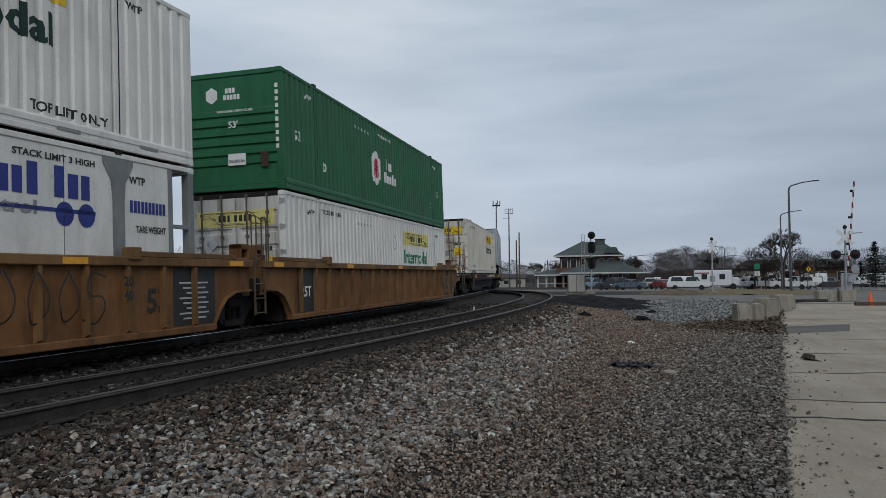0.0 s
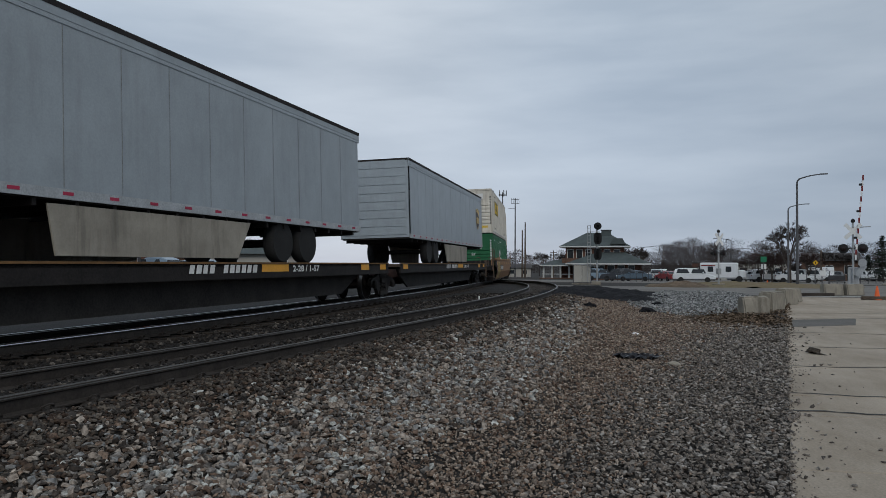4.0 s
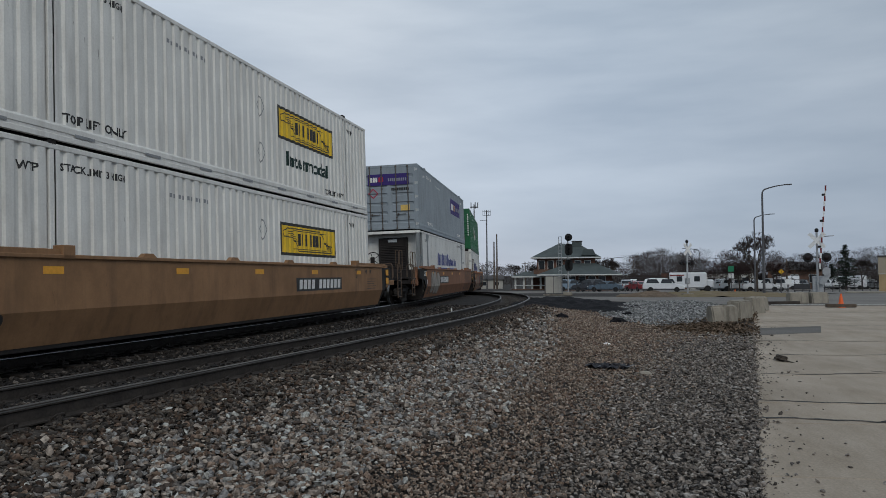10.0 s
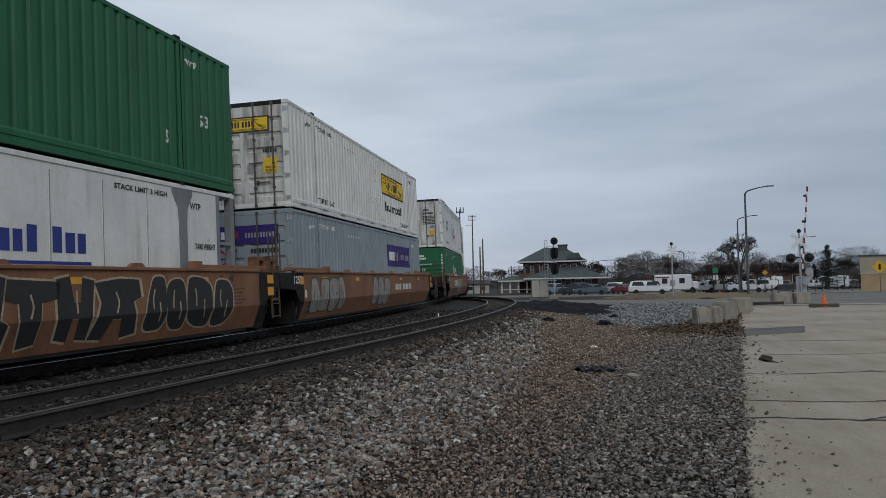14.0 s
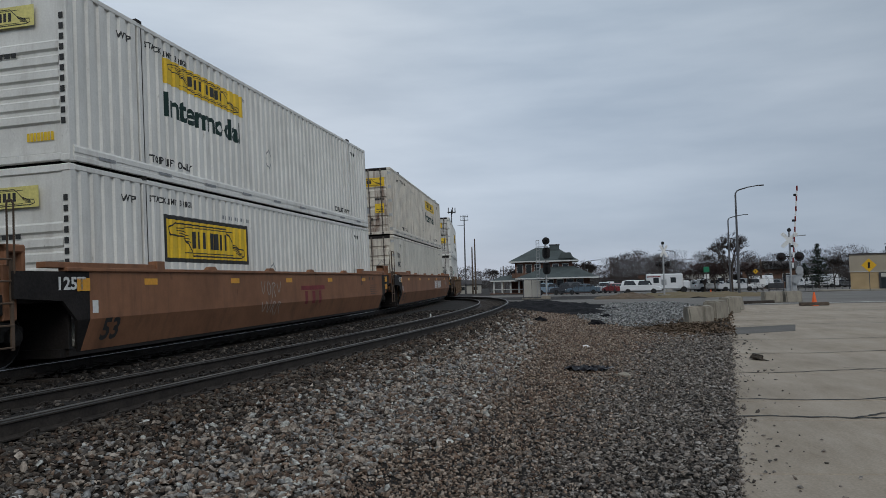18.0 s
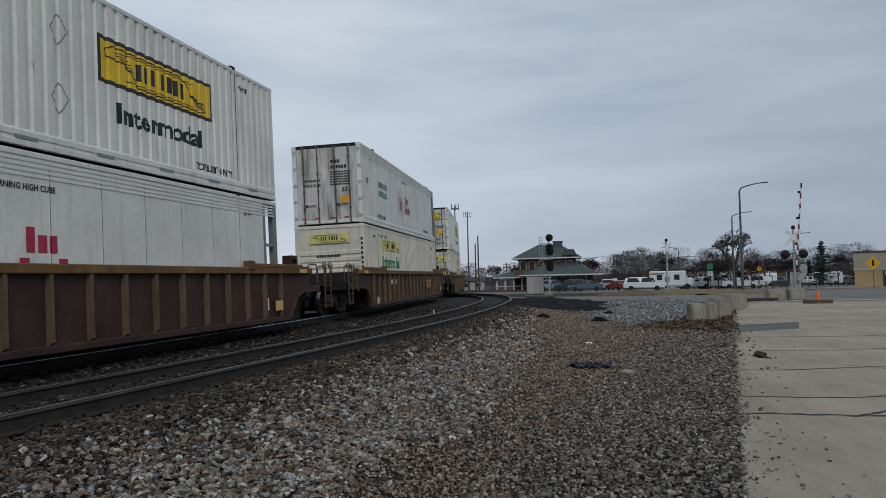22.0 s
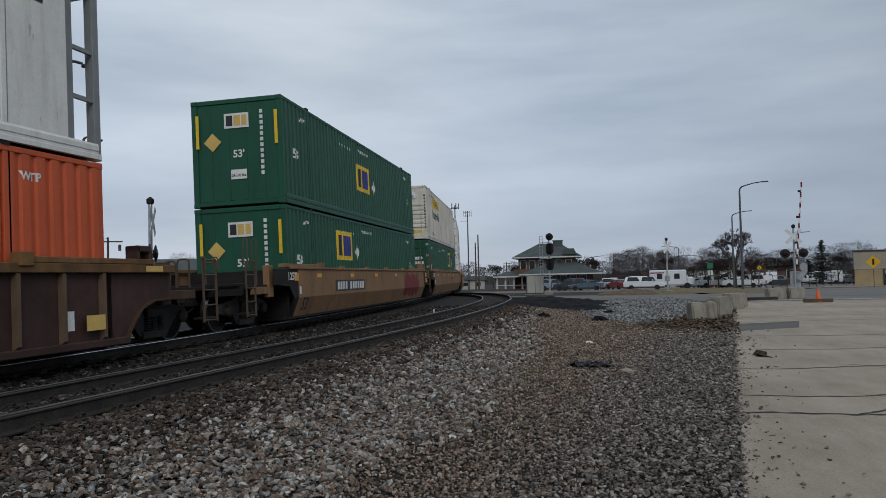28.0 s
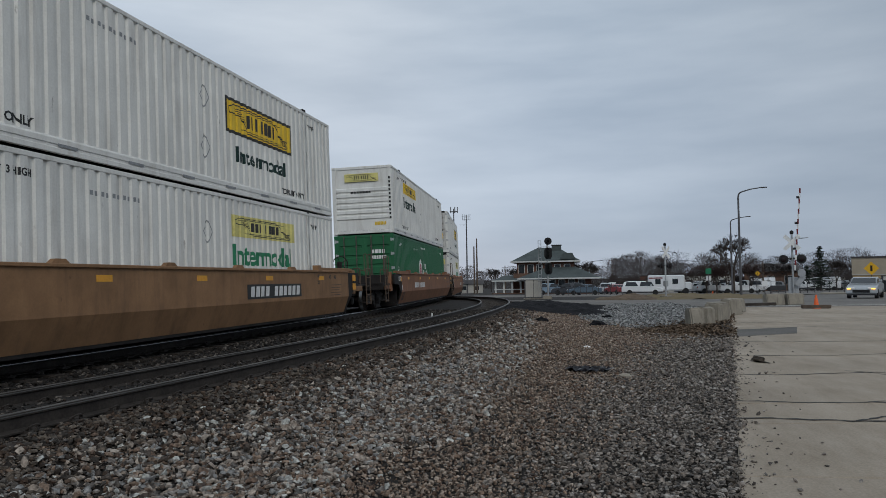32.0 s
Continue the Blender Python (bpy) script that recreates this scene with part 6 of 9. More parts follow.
def ribbed_car(paint, joined_near, joined_far, tall_label):
    """A well car with posts down its sides and a heavy top sill."""
    c = empty("well_car")
    dark = paint is car_dark
    nm = paint.name
    for sy, rz in ((-1, 0), (1, 180)):
        def wall():
            bm = bm_new()
            box(bm, -8.0, -1.45, 0.16, 8.0, -1.41, 1.34)
            for s in (-1, 1):
                pts = [(7.9 * s, 0.16), (8.35 * s, 0.16), (8.5 * s, 0.42), (8.72 * s, 0.66), (9.05 * s, 0.78), (9.55 * s, 0.80), (9.55 * s, 1.34), (7.9 * s, 1.34)]
                prism(bm, [(x, -1.45, z) for x, z in pts], (0, 0.04, 0))
            return mesh_of(bm, "side_sheet", paint)
        put("side_sheet", cached(("rwall", nm), wall), c, 0, 0, 0, rz)
        put("top_sill", cached(("rsill", nm), lambda: block_mesh("top_sill", sill_ochre, -9.62, -1.56, 1.30, 9.62, -1.36, 1.45, 0.015)), c, 0, 0, 0, rz)
        put("bottom_sill", cached(("rbot", nm), lambda: block_mesh("bottom_sill", paint, -8.35, -1.54, 0.12, 8.35, -1.38, 0.24, 0.015)), c, 0, 0, 0, rz)
        rib = cached(("rib", nm), lambda: rib_mesh(sill_ochre if not dark else post_dusty))
        for k in range(-9, 10):
            put("side_post", rib, c, k * 0.86, -1.45 if sy < 0 else 1.45, 0, rz)
        for s in (-1, 1):
            arch = cached(("arch", nm, s), lambda: arch_mesh(s, sill_ochre if not dark else sill_brown))
            put("wheel_arch", arch, c, 0, 0, 0, rz)
            put("corner_guide", cached(("guide", s), lambda: guide_mesh(s, sill_ochre)), c, 0, 0, 0, rz)
    well_floor(c, grime)
    car_end(c, -1, paint, joined_near, "dark" if dark else "ribbed")
    car_end(c, 1, paint, joined_far, "dark" if dark else "ribbed")
    flat = dict(ribbed=False, flat_y=-1.452)
    plates = dict(ribbed=False, flat_y=-1.562)
    for x in (-9.0, -4.6, 0.2, 4.9, 9.0) if not dark else (-9.0, 9.0):
        decal(on_side, lambda b: add_rect(b, x - 0.24, 1.32, x + 0.24, 1.42), "gold" if dark else "orange", c, "reflector", **plates)
    if not dark:
        decal(on_side, lambda b: add_text(b, "53", 6.52, 0.52, 0.42), "black", c, "lettering", **flat)
        decal(on_side, lambda b: (add_text(b, "20", 5.85, 0.98, 0.16), add_text(b, "40", 5.85, 0.76, 0.16)), "black", c, "lettering", lift=0.13, ribbed=False, flat_y=-1.452)
        decal(on_side, lambda b: add_rect(b, 7.2, 0.26, 8.42, 1.29), "black", c, "data_panel", lift=0.004, **flat)
        for k in range(8):
            decal(on_side, lambda b: add_rect(b, 7.36 + 0.1 * (k % 3), 1.0 - 0.09 * k, 8.2 - 0.08 * (k % 2), 1.03 - 0.09 * k), "galv", c, "data_line", lift=0.008, **flat)
        decal(on_side, lambda b: add_rect(b, -7.86, 0.26, -6.95, 1.29), "black", c, "data_panel", lift=0.004, **flat)
        decal(on_side, lambda b: add_text(b, "125T", -7.78, 0.62, 0.26, 0.7), "white", c, "lettering", lift=0.008, **flat)
    else:
        decal(on_side, lambda b: add_bars(b, 10, -5.0, 0.92, -3.6, 1.08), "white", c, "number_marking", **flat)
        for x, z in ((-7.6, 0.22), (7.3, 0.4)):
            decal(on_side, lambda b: add_rect(b, x, z, x + 0.42, z + 0.24), "gold", c, "notice_plate", lift=0.1, **flat)
        decal(on_side, lambda b: add_rect(b, 6.9, 0.42, 7.15, 0.72), "white", c, "notice_plate", **flat)
    return tagged(c, tall_label, "well car", "railcars of the train")


def rib_mesh(mat):
    bm = bm_new()
    prism(bm, [(-0.045, 0, 0.22), (-0.035, -0.09, 0.28), (0.035, -0.09, 0.28), (0.045, 0, 0.22)], (0, 0, 1.08))
    return mesh_of(bm, "side_post", mat)


def arch_mesh(s, mat):
    bm = bm_new()
    pts = [(8.30, 0.14), (8.38, 0.30), (8.50, 0.46), (8.72, 0.68), (9.05, 0.80), (9.58, 0.82)]
    for (ax, az), (bx, bz) in zip(pts[:-1], pts[1:]):
        prism(bm, [(ax * s, -1.53, az), (bx * s, -1.53, bz), (bx * s, -1.53, bz + 0.035), (ax * s, -1.53, az + 0.035)], (0, 0.16, 0))
    return mesh_of(bm, "wheel_arch", mat)


def guide_mesh(s, mat):
    bm = bm_new()
    prism(bm, [(6.0 * s, -1.56, 1.45), (9.0 * s, -1.56, 1.45), (9.0 * s, -1.56, 1.54), (6.3 * s, -1.56, 1.54)], (0, 0.16, 0))
    box(bm, min(6.0 * s, 6.25 * s), -1.6, 1.40, max(6.0 * s, 6.25 * s), -1.42, 1.60)
    return mesh_of(bm, "corner_guide", mat, bevel=0.008)


def side_y(z):
    return -1.56 if z > 0.66 else -1.56 + (0.66 - z) / 0.49 * 0.19


def on_smooth(name, bm, color, parent, lift=0.004, label=""):
    """Lays paint on the folded side of a smooth well car."""
    zs = [v.co.z for v in bm.verts]
    if min(zs) < 0.66 < max(zs):
        bmesh.ops.bisect_plane(bm, geom=list(bm.verts) + list(bm.edges) + list(bm.faces), plane_co=(0, 0, 0.66), plane_no=(0, 0, 1))
    for v in bm.verts:
        v.co.y = side_y(v.co.z) - lift
    me = bpy.data.meshes.new(name)
    bm.to_mesh(me)
    bm.free()
    me.materials.append(ink[color])
    return part(name, me, None, parent, label)


def rounded(pts, times=2):
    """Cuts the corners of an open line."""
    for _ in range(times):
        out = [pts[0]]
        for (ax, az), (bx, bz) in zip(pts[:-1], pts[1:]):
            out += [(ax * 0.75 + bx * 0.25, az * 0.75 + bz * 0.25), (ax * 0.25 + bx * 0.75, az * 0.25 + bz * 0.75)]
        pts = out + [pts[-1]]
    return pts


def graffiti(c, x0, x1, seed, color, style):
    """Sprayed shapes that stand shoulder to shoulder, no words: fat rounded ones, angular blocks, or thin looping lines."""
    rnd = random.Random(seed)
    dark = color == "black"
    if style == "line":
        bm = bm_new()
        for z0, z1 in ((0.84, 1.24), (0.40, 0.74)) if x1 - x0 < 2.4 else ((0.42, 1.22),):
            n = max(2, round((x1 - x0) / (0.32 if z1 - z0 < 0.5 else 0.55)))
            for i in range(n):
                a, b = x0 + (x1 - x0) * i / n, x0 + (x1 - x0) * (i + 0.86) / n
                pts = [(a + (b - a) * u + rnd.uniform(-0.03, 0.03), z0 + (z1 - z0) * v + rnd.uniform(-0.04, 0.04)) for u, v in rnd.choice((((0.1, 1), (0.1, 0), (0.9, 0.1), (0.8, 0.9)), ((0.9, 0.9), (0.2, 1), (0.1, 0.5), (0.9, 0.5), (0.8, 0), (0, 0.1)), ((0, 0), (0.1, 1), (0.9, 0.8), (0.2, 0.5), (0.9, 0)), ((0, 0.9), (0.5, 0), (0.9, 1)), ((0.5, 1), (0, 0.5), (0.5, 0), (1, 0.5), (0.5, 1))))]
                add_ribbon(bm, rounded(pts), 0.028)
        on_smooth("graffiti_line", bm, color, c, 0.008, "thin sprayed lines")
        return
    n = max(2, round((x1 - x0) / (0.78 if style == "bubble" else 0.85)))
    fill, line, inner = bm_new(), bm_new(), bm_new()
    shares = [rnd.uniform(0.7, 1.3) for _ in range(n)]
    for i in range(n):
        a, b = x0 + (x1 - x0) * sum(shares[:i]) / sum(shares), x0 + (x1 - x0) * (sum(shares[:i + 1]) / sum(shares) + 0.012)
        lo, hi = 0.27 + rnd.uniform(0, 0.05), 1.33 - rnd.uniform(0, 0.08)
        cx, cz, rx, rz = (a + b) / 2, (lo + hi) / 2, (b - a) / 2, (hi - lo) / 2
        if style == "bubble":
            lobes, lean, dent = rnd.choice((2, 3, 3, 4)), rnd.uniform(-0.25, 0.25), rnd.uniform(0.10, 0.24)
            ring = []
            for k in range(28):
                u, v = math.cos(k * math.pi / 14), math.sin(k * math.pi / 14)
                r = 1 - dent * (0.5 + 0.5 * math.sin(lobes * k * math.pi / 14 + i * 1.7))
                u, v = math.copysign(abs(u) ** 0.65, u) * r, math.copysign(abs(v) ** 0.65, v) * (0.5 + 0.5 * r)
                ring.append((cx + rx * (u + lean * v), cz + rz * v))
        else:
            e, flip, turn = rnd.uniform(0.0, 0.12), rnd.choice((-1, 1)), rnd.choice((-1, 1))
            ring = [(cx + rx * flip * u, cz + rz * turn * v) for u, v in (((-1.0, -0.95 + e), (-0.45, -1.0), (-0.15, -0.35), (0.2, -0.35), (0.3, -1.0), (0.95, -0.9 + e), (0.7, 0.2), (1.05, 0.35), (0.95, 0.95), (0.1, 1.0 - e), (-0.9, 0.85), (-0.65, 0.2)),
                                                                       ((-0.4, -1.0), (0.25, -0.9), (0.35, 0.3), (1.0, 0.4), (1.1, 0.95 - e), (-0.9, 1.0), (-1.0, 0.4), (-0.5, 0.3)),
                                                                       ((-1.0, -0.9), (-0.3, -1.0), (-0.1, -0.2), (0.25, -0.2), (0.35, -0.95), (1.0, -0.9 + e), (0.8, 1.0), (0.2, 0.95), (0.15, 0.3), (-0.2, 0.3), (-0.25, 1.0), (-0.9, 0.9)))[i % 3]]
        big = [(cx + (x - cx) * 1.12, min(max(cz + (z - cz) * 1.07, 0.2), 1.385)) for x, z in ring]
        add_poly(line, big)
        add_poly(fill, [(x, min(max(z, 0.24), 1.36)) for x, z in ring])
        for k in range(2 if style == "bubble" else 1):
            u = -0.3 + 0.6 * k if style == "bubble" else 0.0
            pts = [(cx + rx * (u + rnd.uniform(-0.1, 0.1)), cz + rz * v) for v in ((0.55, 0.2, -0.15) if k == 0 else (0.1, -0.25, -0.6))]
            add_ribbon(inner, rounded(pts), 0.035)
    edge = {"black": "tan", "limefill": "lime", "dusty": "silver", "maroon": "maroon"}.get(color, "black")
    on_smooth("graffiti_outline", line, edge, c, 0.005, "sprayed graffiti outline")
    on_smooth("graffiti_fill", fill, color, c, 0.009, "sprayed graffiti fill")
    on_smooth("graffiti_stroke", inner, edge, c, 0.013, "sprayed inner strokes")


def smooth_car(paint, joined_near, joined_far, label, marks=0):
    """A well car with plain folded sides."""
    c = empty("well_car")
    nm = paint.name
    for sy, rz in ((-1, 0), (1, 180)):
        def wall():
            bm = bm_new()
            prism(bm, [(-8.2, -1.56, 1.42), (-8.2, -1.56, 0.66), (-8.0, -1.37, 0.17), (-8.0, -1.30, 0.17), (-8.2, -1.50, 0.66), (-8.2, -1.50, 1.42)], (0.3, 0, 0))
            bm.free()
            bm = bm_new()
            sec = [(-1.56, 1.42), (-1.56, 0.66), (-1.37, 0.17), (-1.30, 0.17), (-1.49, 0.66), (-1.49, 1.42)]
            prism(bm, [(-8.05, y, z) for y, z in sec], (16.65, 0, 0))
            return mesh_of(bm, "side_sheet", paint)
        put("side_sheet", cached(("swall", nm), wall), c, 0, 0, 0, rz)
        put("top_sill", cached(("ssill", nm), lambda: block_mesh("top_sill", paint, -8.6, -1.60, 1.40, 8.6, -1.44, 1.46, 0.01)), c, 0, 0, 0, rz)
        for s in (-1, 1):
            def shoulder():
                bm = bm_new()
                e = 8.6 if s > 0 else 8.05
                pts = [(e * s, 0.66), (e * s, 1.40), (9.6 * s, 1.40), (9.6 * s, 1.02), ((e + 0.6) * s, 0.96), ((e + 0.3) * s, 0.66)]
                prism(bm, [(x, -1.555, z) for x, z in pts], (0, 0.05, 0))
                pts = [(e * s, 0.17), (e * s, 0.66), ((e + 0.3) * s, 0.66), ((e + 0.08) * s, 0.17)]
                prism(bm, [(x, -1.555 if z > 0.4 else -1.365, z) for x, z in pts], (0, 0.05, 0))
                return mesh_of(bm, "shoulder_plate", grime)
            put("shoulder_plate", cached(("shoulder", s), shoulder), c, 0, 0, 0, rz)
            put("corner_guide", cached(("sguide", nm, s), lambda: guide_mesh(s, paint)), c, 0, 0, 0, rz)
        def lug():
            bm = bm_new()
            prism(bm, [(-0.2, -1.58, 1.46), (0.2, -1.58, 1.46), (0.1, -1.58, 1.53), (-0.1, -1.58, 1.53)], (0, 0.1, 0))
            return mesh_of(bm, "sill_lug", paint)
        for x in (-4.2, -1.3, 1.4, 4.3) if sy < 0 else ():
            put("sill_lug", cached(("lug", nm), lug), c, x)
    well_floor(c, grime)
    car_end(c, -1, paint, joined_near, "smooth")
    car_end(c, 1, paint, joined_far, "smooth")
    for x in (-6.4, -3.2, -0.2, 2.9, 6.3):
        decal(on_smooth, lambda b: add_rect(b, x - 0.2, 1.18, x + 0.2, 1.29), "orange", c, "reflector")
    for x, z in ((-8.35, 1.10), (9.0, 1.14), (9.0, 0.86)):
        decal(on_smooth, lambda b: add_rect(b, x, z, x + 0.3, z + 0.2), "orange", c, "reflector", lift=0.008)
    decal(on_smooth, lambda b: add_text(b, "53", -7.7, 0.30, 0.36), "black", c, "lettering")
    decal(on_smooth, lambda b: add_text(b, "125T", -8.75, 1.12, 0.2, 0.6), "white", c, "lettering", lift=0.008)
    decal(on_smooth, lambda b: add_rect(b, -8.0, 0.75, -7.86, 0.95), "white", c, "notice_plate")
    decal(on_smooth, lambda b: (add_text(b, "40", 6.0, 1.24, 0.12), add_text(b, "20", 6.0, 1.06, 0.12), add_text(b, "45", 6.9, 1.2, 0.13), add_text(b, "48", 7.3, 1.2, 0.13)), "black", c, "lettering")
    for k in range(5):
        decal(on_smooth, lambda b: add_rect(b, 7.05, 1.02 - 0.075 * k, 7.95 - 0.1 * (k % 3), 1.04 - 0.075 * k), "brown", c, "data_line")
    n0, n1, nz, nh = {4: (-4.3, -1.75, 0.80, 0.26), 32: (-4.6, -2.0, 0.78, 0.40), 128: (1.9, 4.5, 0.74, 0.40)}.get(marks & 164, (1.85, 4.7, 0.80, 0.24) if joined_near else (-4.85, -1.9, 0.80, 0.24))
    if marks & 5:
        decal(on_smooth, lambda b: add_rect(b, n0 - 0.12, nz - 0.05, n1 + 0.12, nz + nh + 0.05), "black", c, "number_plate", lift=0.004)
    if not marks & 74:
        decal(on_smooth, lambda b: add_bars(b, 4, n0, nz, n0 + (n1 - n0) * 0.36, nz + nh, 0.3, 0.16), "white", c, "number_marking", lift=0.008)
        decal(on_smooth, lambda b: add_bars(b, 6, n0 + (n1 - n0) * 0.44, nz, n1, nz + nh, 0.3, 0.16), "white", c, "number_marking", lift=0.008)
    if marks & 74:
        def big(b):
            x, z, h = (-1.4, 0.48, 0.78) if marks & 8 else (0.6, 0.58, 0.5)
            add_rect(b, x, z + h * 0.76, x + h * 3.6, z + h)
            add_bars(b, 3, x + h * 0.2, z, x + h * 3.4, z + h * 0.7, 0.62)
        decal(on_smooth, big, "maroon", c, "company_mark")
    return tagged(c, label, "well car", "railcars of the train")


# ---- spine cars and road trailers ----
def spine_car(label, hitch):
    """A low skeleton car: one deep centre sill, cross arms and wheel platforms. hitch: -1, 1 or 0 for none."""
    c = empty("spine_car")
    bm = bm_new()
    box(bm, -9.0, -0.34, 0.62, 9.0, 0.34, 1.06)
    part("centre_sill", bm, car_dark, c, bevel=0.02)
    for y in (-0.98, 0.91):
        bm = bm_new()
        prism(bm, [(x, y, z) for x, z in ((-7.6, 1.0), (-7.3, 0.72), (-6.2, 0.27), (6.2, 0.27), (7.3, 0.72), (7.6, 1.0))], (0, 0.07, 0))
        part("side_plate", bm, cast_steel, c)
    for x in (-8.6, -7.2, 0.0, 7.2, 8.6):
        bm = bm_new()
        box(bm, x - 0.16, -1.42, 0.94, x + 0.16, 1.42, 1.08)
        part("cross_arm", bm, grime, c, bevel=0.01)
    for y in (-1.45, 1.05):
        bm = bm_new()
        box(bm, -8.8, y, 1.04, 8.8, y + 0.40, 1.10)
        box(bm, -8.8, y if y < 0 else y + 0.34, 0.80, 8.8, y + 0.06 if y < 0 else y + 0.40, 1.12)
        part("wheel_platform", bm, grime, c)
    flat = dict(ribbed=False, flat_y=-1.455)
    for x, half in ((-8.2, 0.3), (1.6, 0.6), (6.85, 0.3), (8.3, 0.25)):
        decal(on_side, lambda b: add_rect(b, x - half, 0.93, x + half, 1.09), "orange", c, "reflector", **flat)
    decal(on_side, lambda b: add_text(b, "2-28 / 1-57", 2.4, 0.92, 0.15, 1.4), "white", c, "lettering", lift=0.006, **flat)
    decal(on_side, lambda b: add_bars(b, 4, -1.6, 0.92, -0.75, 1.08, 0.3, 0.25), "white", c, "number_marking", lift=0.006, **flat)
    decal(on_side, lambda b: add_bars(b, 6, -0.5, 0.92, 0.8, 1.08, 0.3, 0.25), "white", c, "number_marking", lift=0.006, **flat)
    bm = bm_new()
    for y in (-1.475, 1.435):
        box(bm, -8.8, y, 1.10, 8.8, y + 0.04, 1.135)
    part("top_flange", bm, sill_ochre, c)
    bm = bm_new()
    lathe(bm, [(0.05, -0.6), (0.2, -0.52), (0.24, -0.4), (0.24, 0.4), (0.2, 0.52), (0.05, 0.6)], axis=(1, 0, 0), at=(-3.0, -0.65, 0.72), n=16)
    part("air_reservoir", bm, car_rust, c, smooth=True)
    for sx in (-1, 1):
        if sx == hitch or not hitch and sx < 0:
            put("ladder", cached("ladder_s", lambda: ladder_mesh(0.95, 0.4)), c, 9.15 * sx, -1.46, 0.36)
            put("draft_sill", cached("draft", lambda: block_mesh("draft_sill", grime, 9.4, -0.45, 0.55, 11.2, 0.45, 1.0, 0.03)), c, 0, 0, 0, 0 if sx > 0 else 180)
            put("end_platform", cached("spine_plat", lambda: block_mesh("end_platform", grime, 9.4, -1.40, 0.90, 10.6, 1.40, 1.06, 0.02)), c, 0, 0, 0, 0 if sx > 0 else 180)
            put("coupler", cached("coupler", coupler_mesh), c, 11.1 * sx, 0, 0.85, 0 if sx > 0 else 180)
        bm = bm_new()
        box(bm, min(8.6 * sx, 9.5 * sx), -1.44, 1.0, max(8.6 * sx, 9.5 * sx), 1.44, 1.10)
        box(bm, min(9.0 * sx, 9.9 * sx), -0.3, 0.66, max(9.0 * sx, 9.9 * sx), 0.3, 1.0)
        part("end_sill", bm, sill_brown, c, bevel=0.01)
    if hitch:
        bm = bm_new()
        x = 6.6 * hitch
        for y in (-0.35, 0.35):
            tube(bm, (x - 1.9 * hitch, y, 1.06), (x - 0.1 * hitch, y, 1.96), 0.13, n=8)
            tube(bm, (x + 0.45 * hitch, y * 1.3, 1.06), (x + 0.1 * hitch, y, 1.98), 0.14, n=8)
            box(bm, x - 0.25, y - 0.12, 1.06, x + 0.25, y + 0.12, 1.5)
        box(bm, x - 0.5, -0.5, 1.94, x + 0.5, 0.5, 2.05)
        box(bm, x - 1.7 * hitch - 0.2, -0.5, 1.06, x - 1.7 * hitch + 0.2, 0.5, 1.2)
        part("trailer_hitch", bm, grime, c)
    return tagged(c, label, "spine car", "railcars of the train")


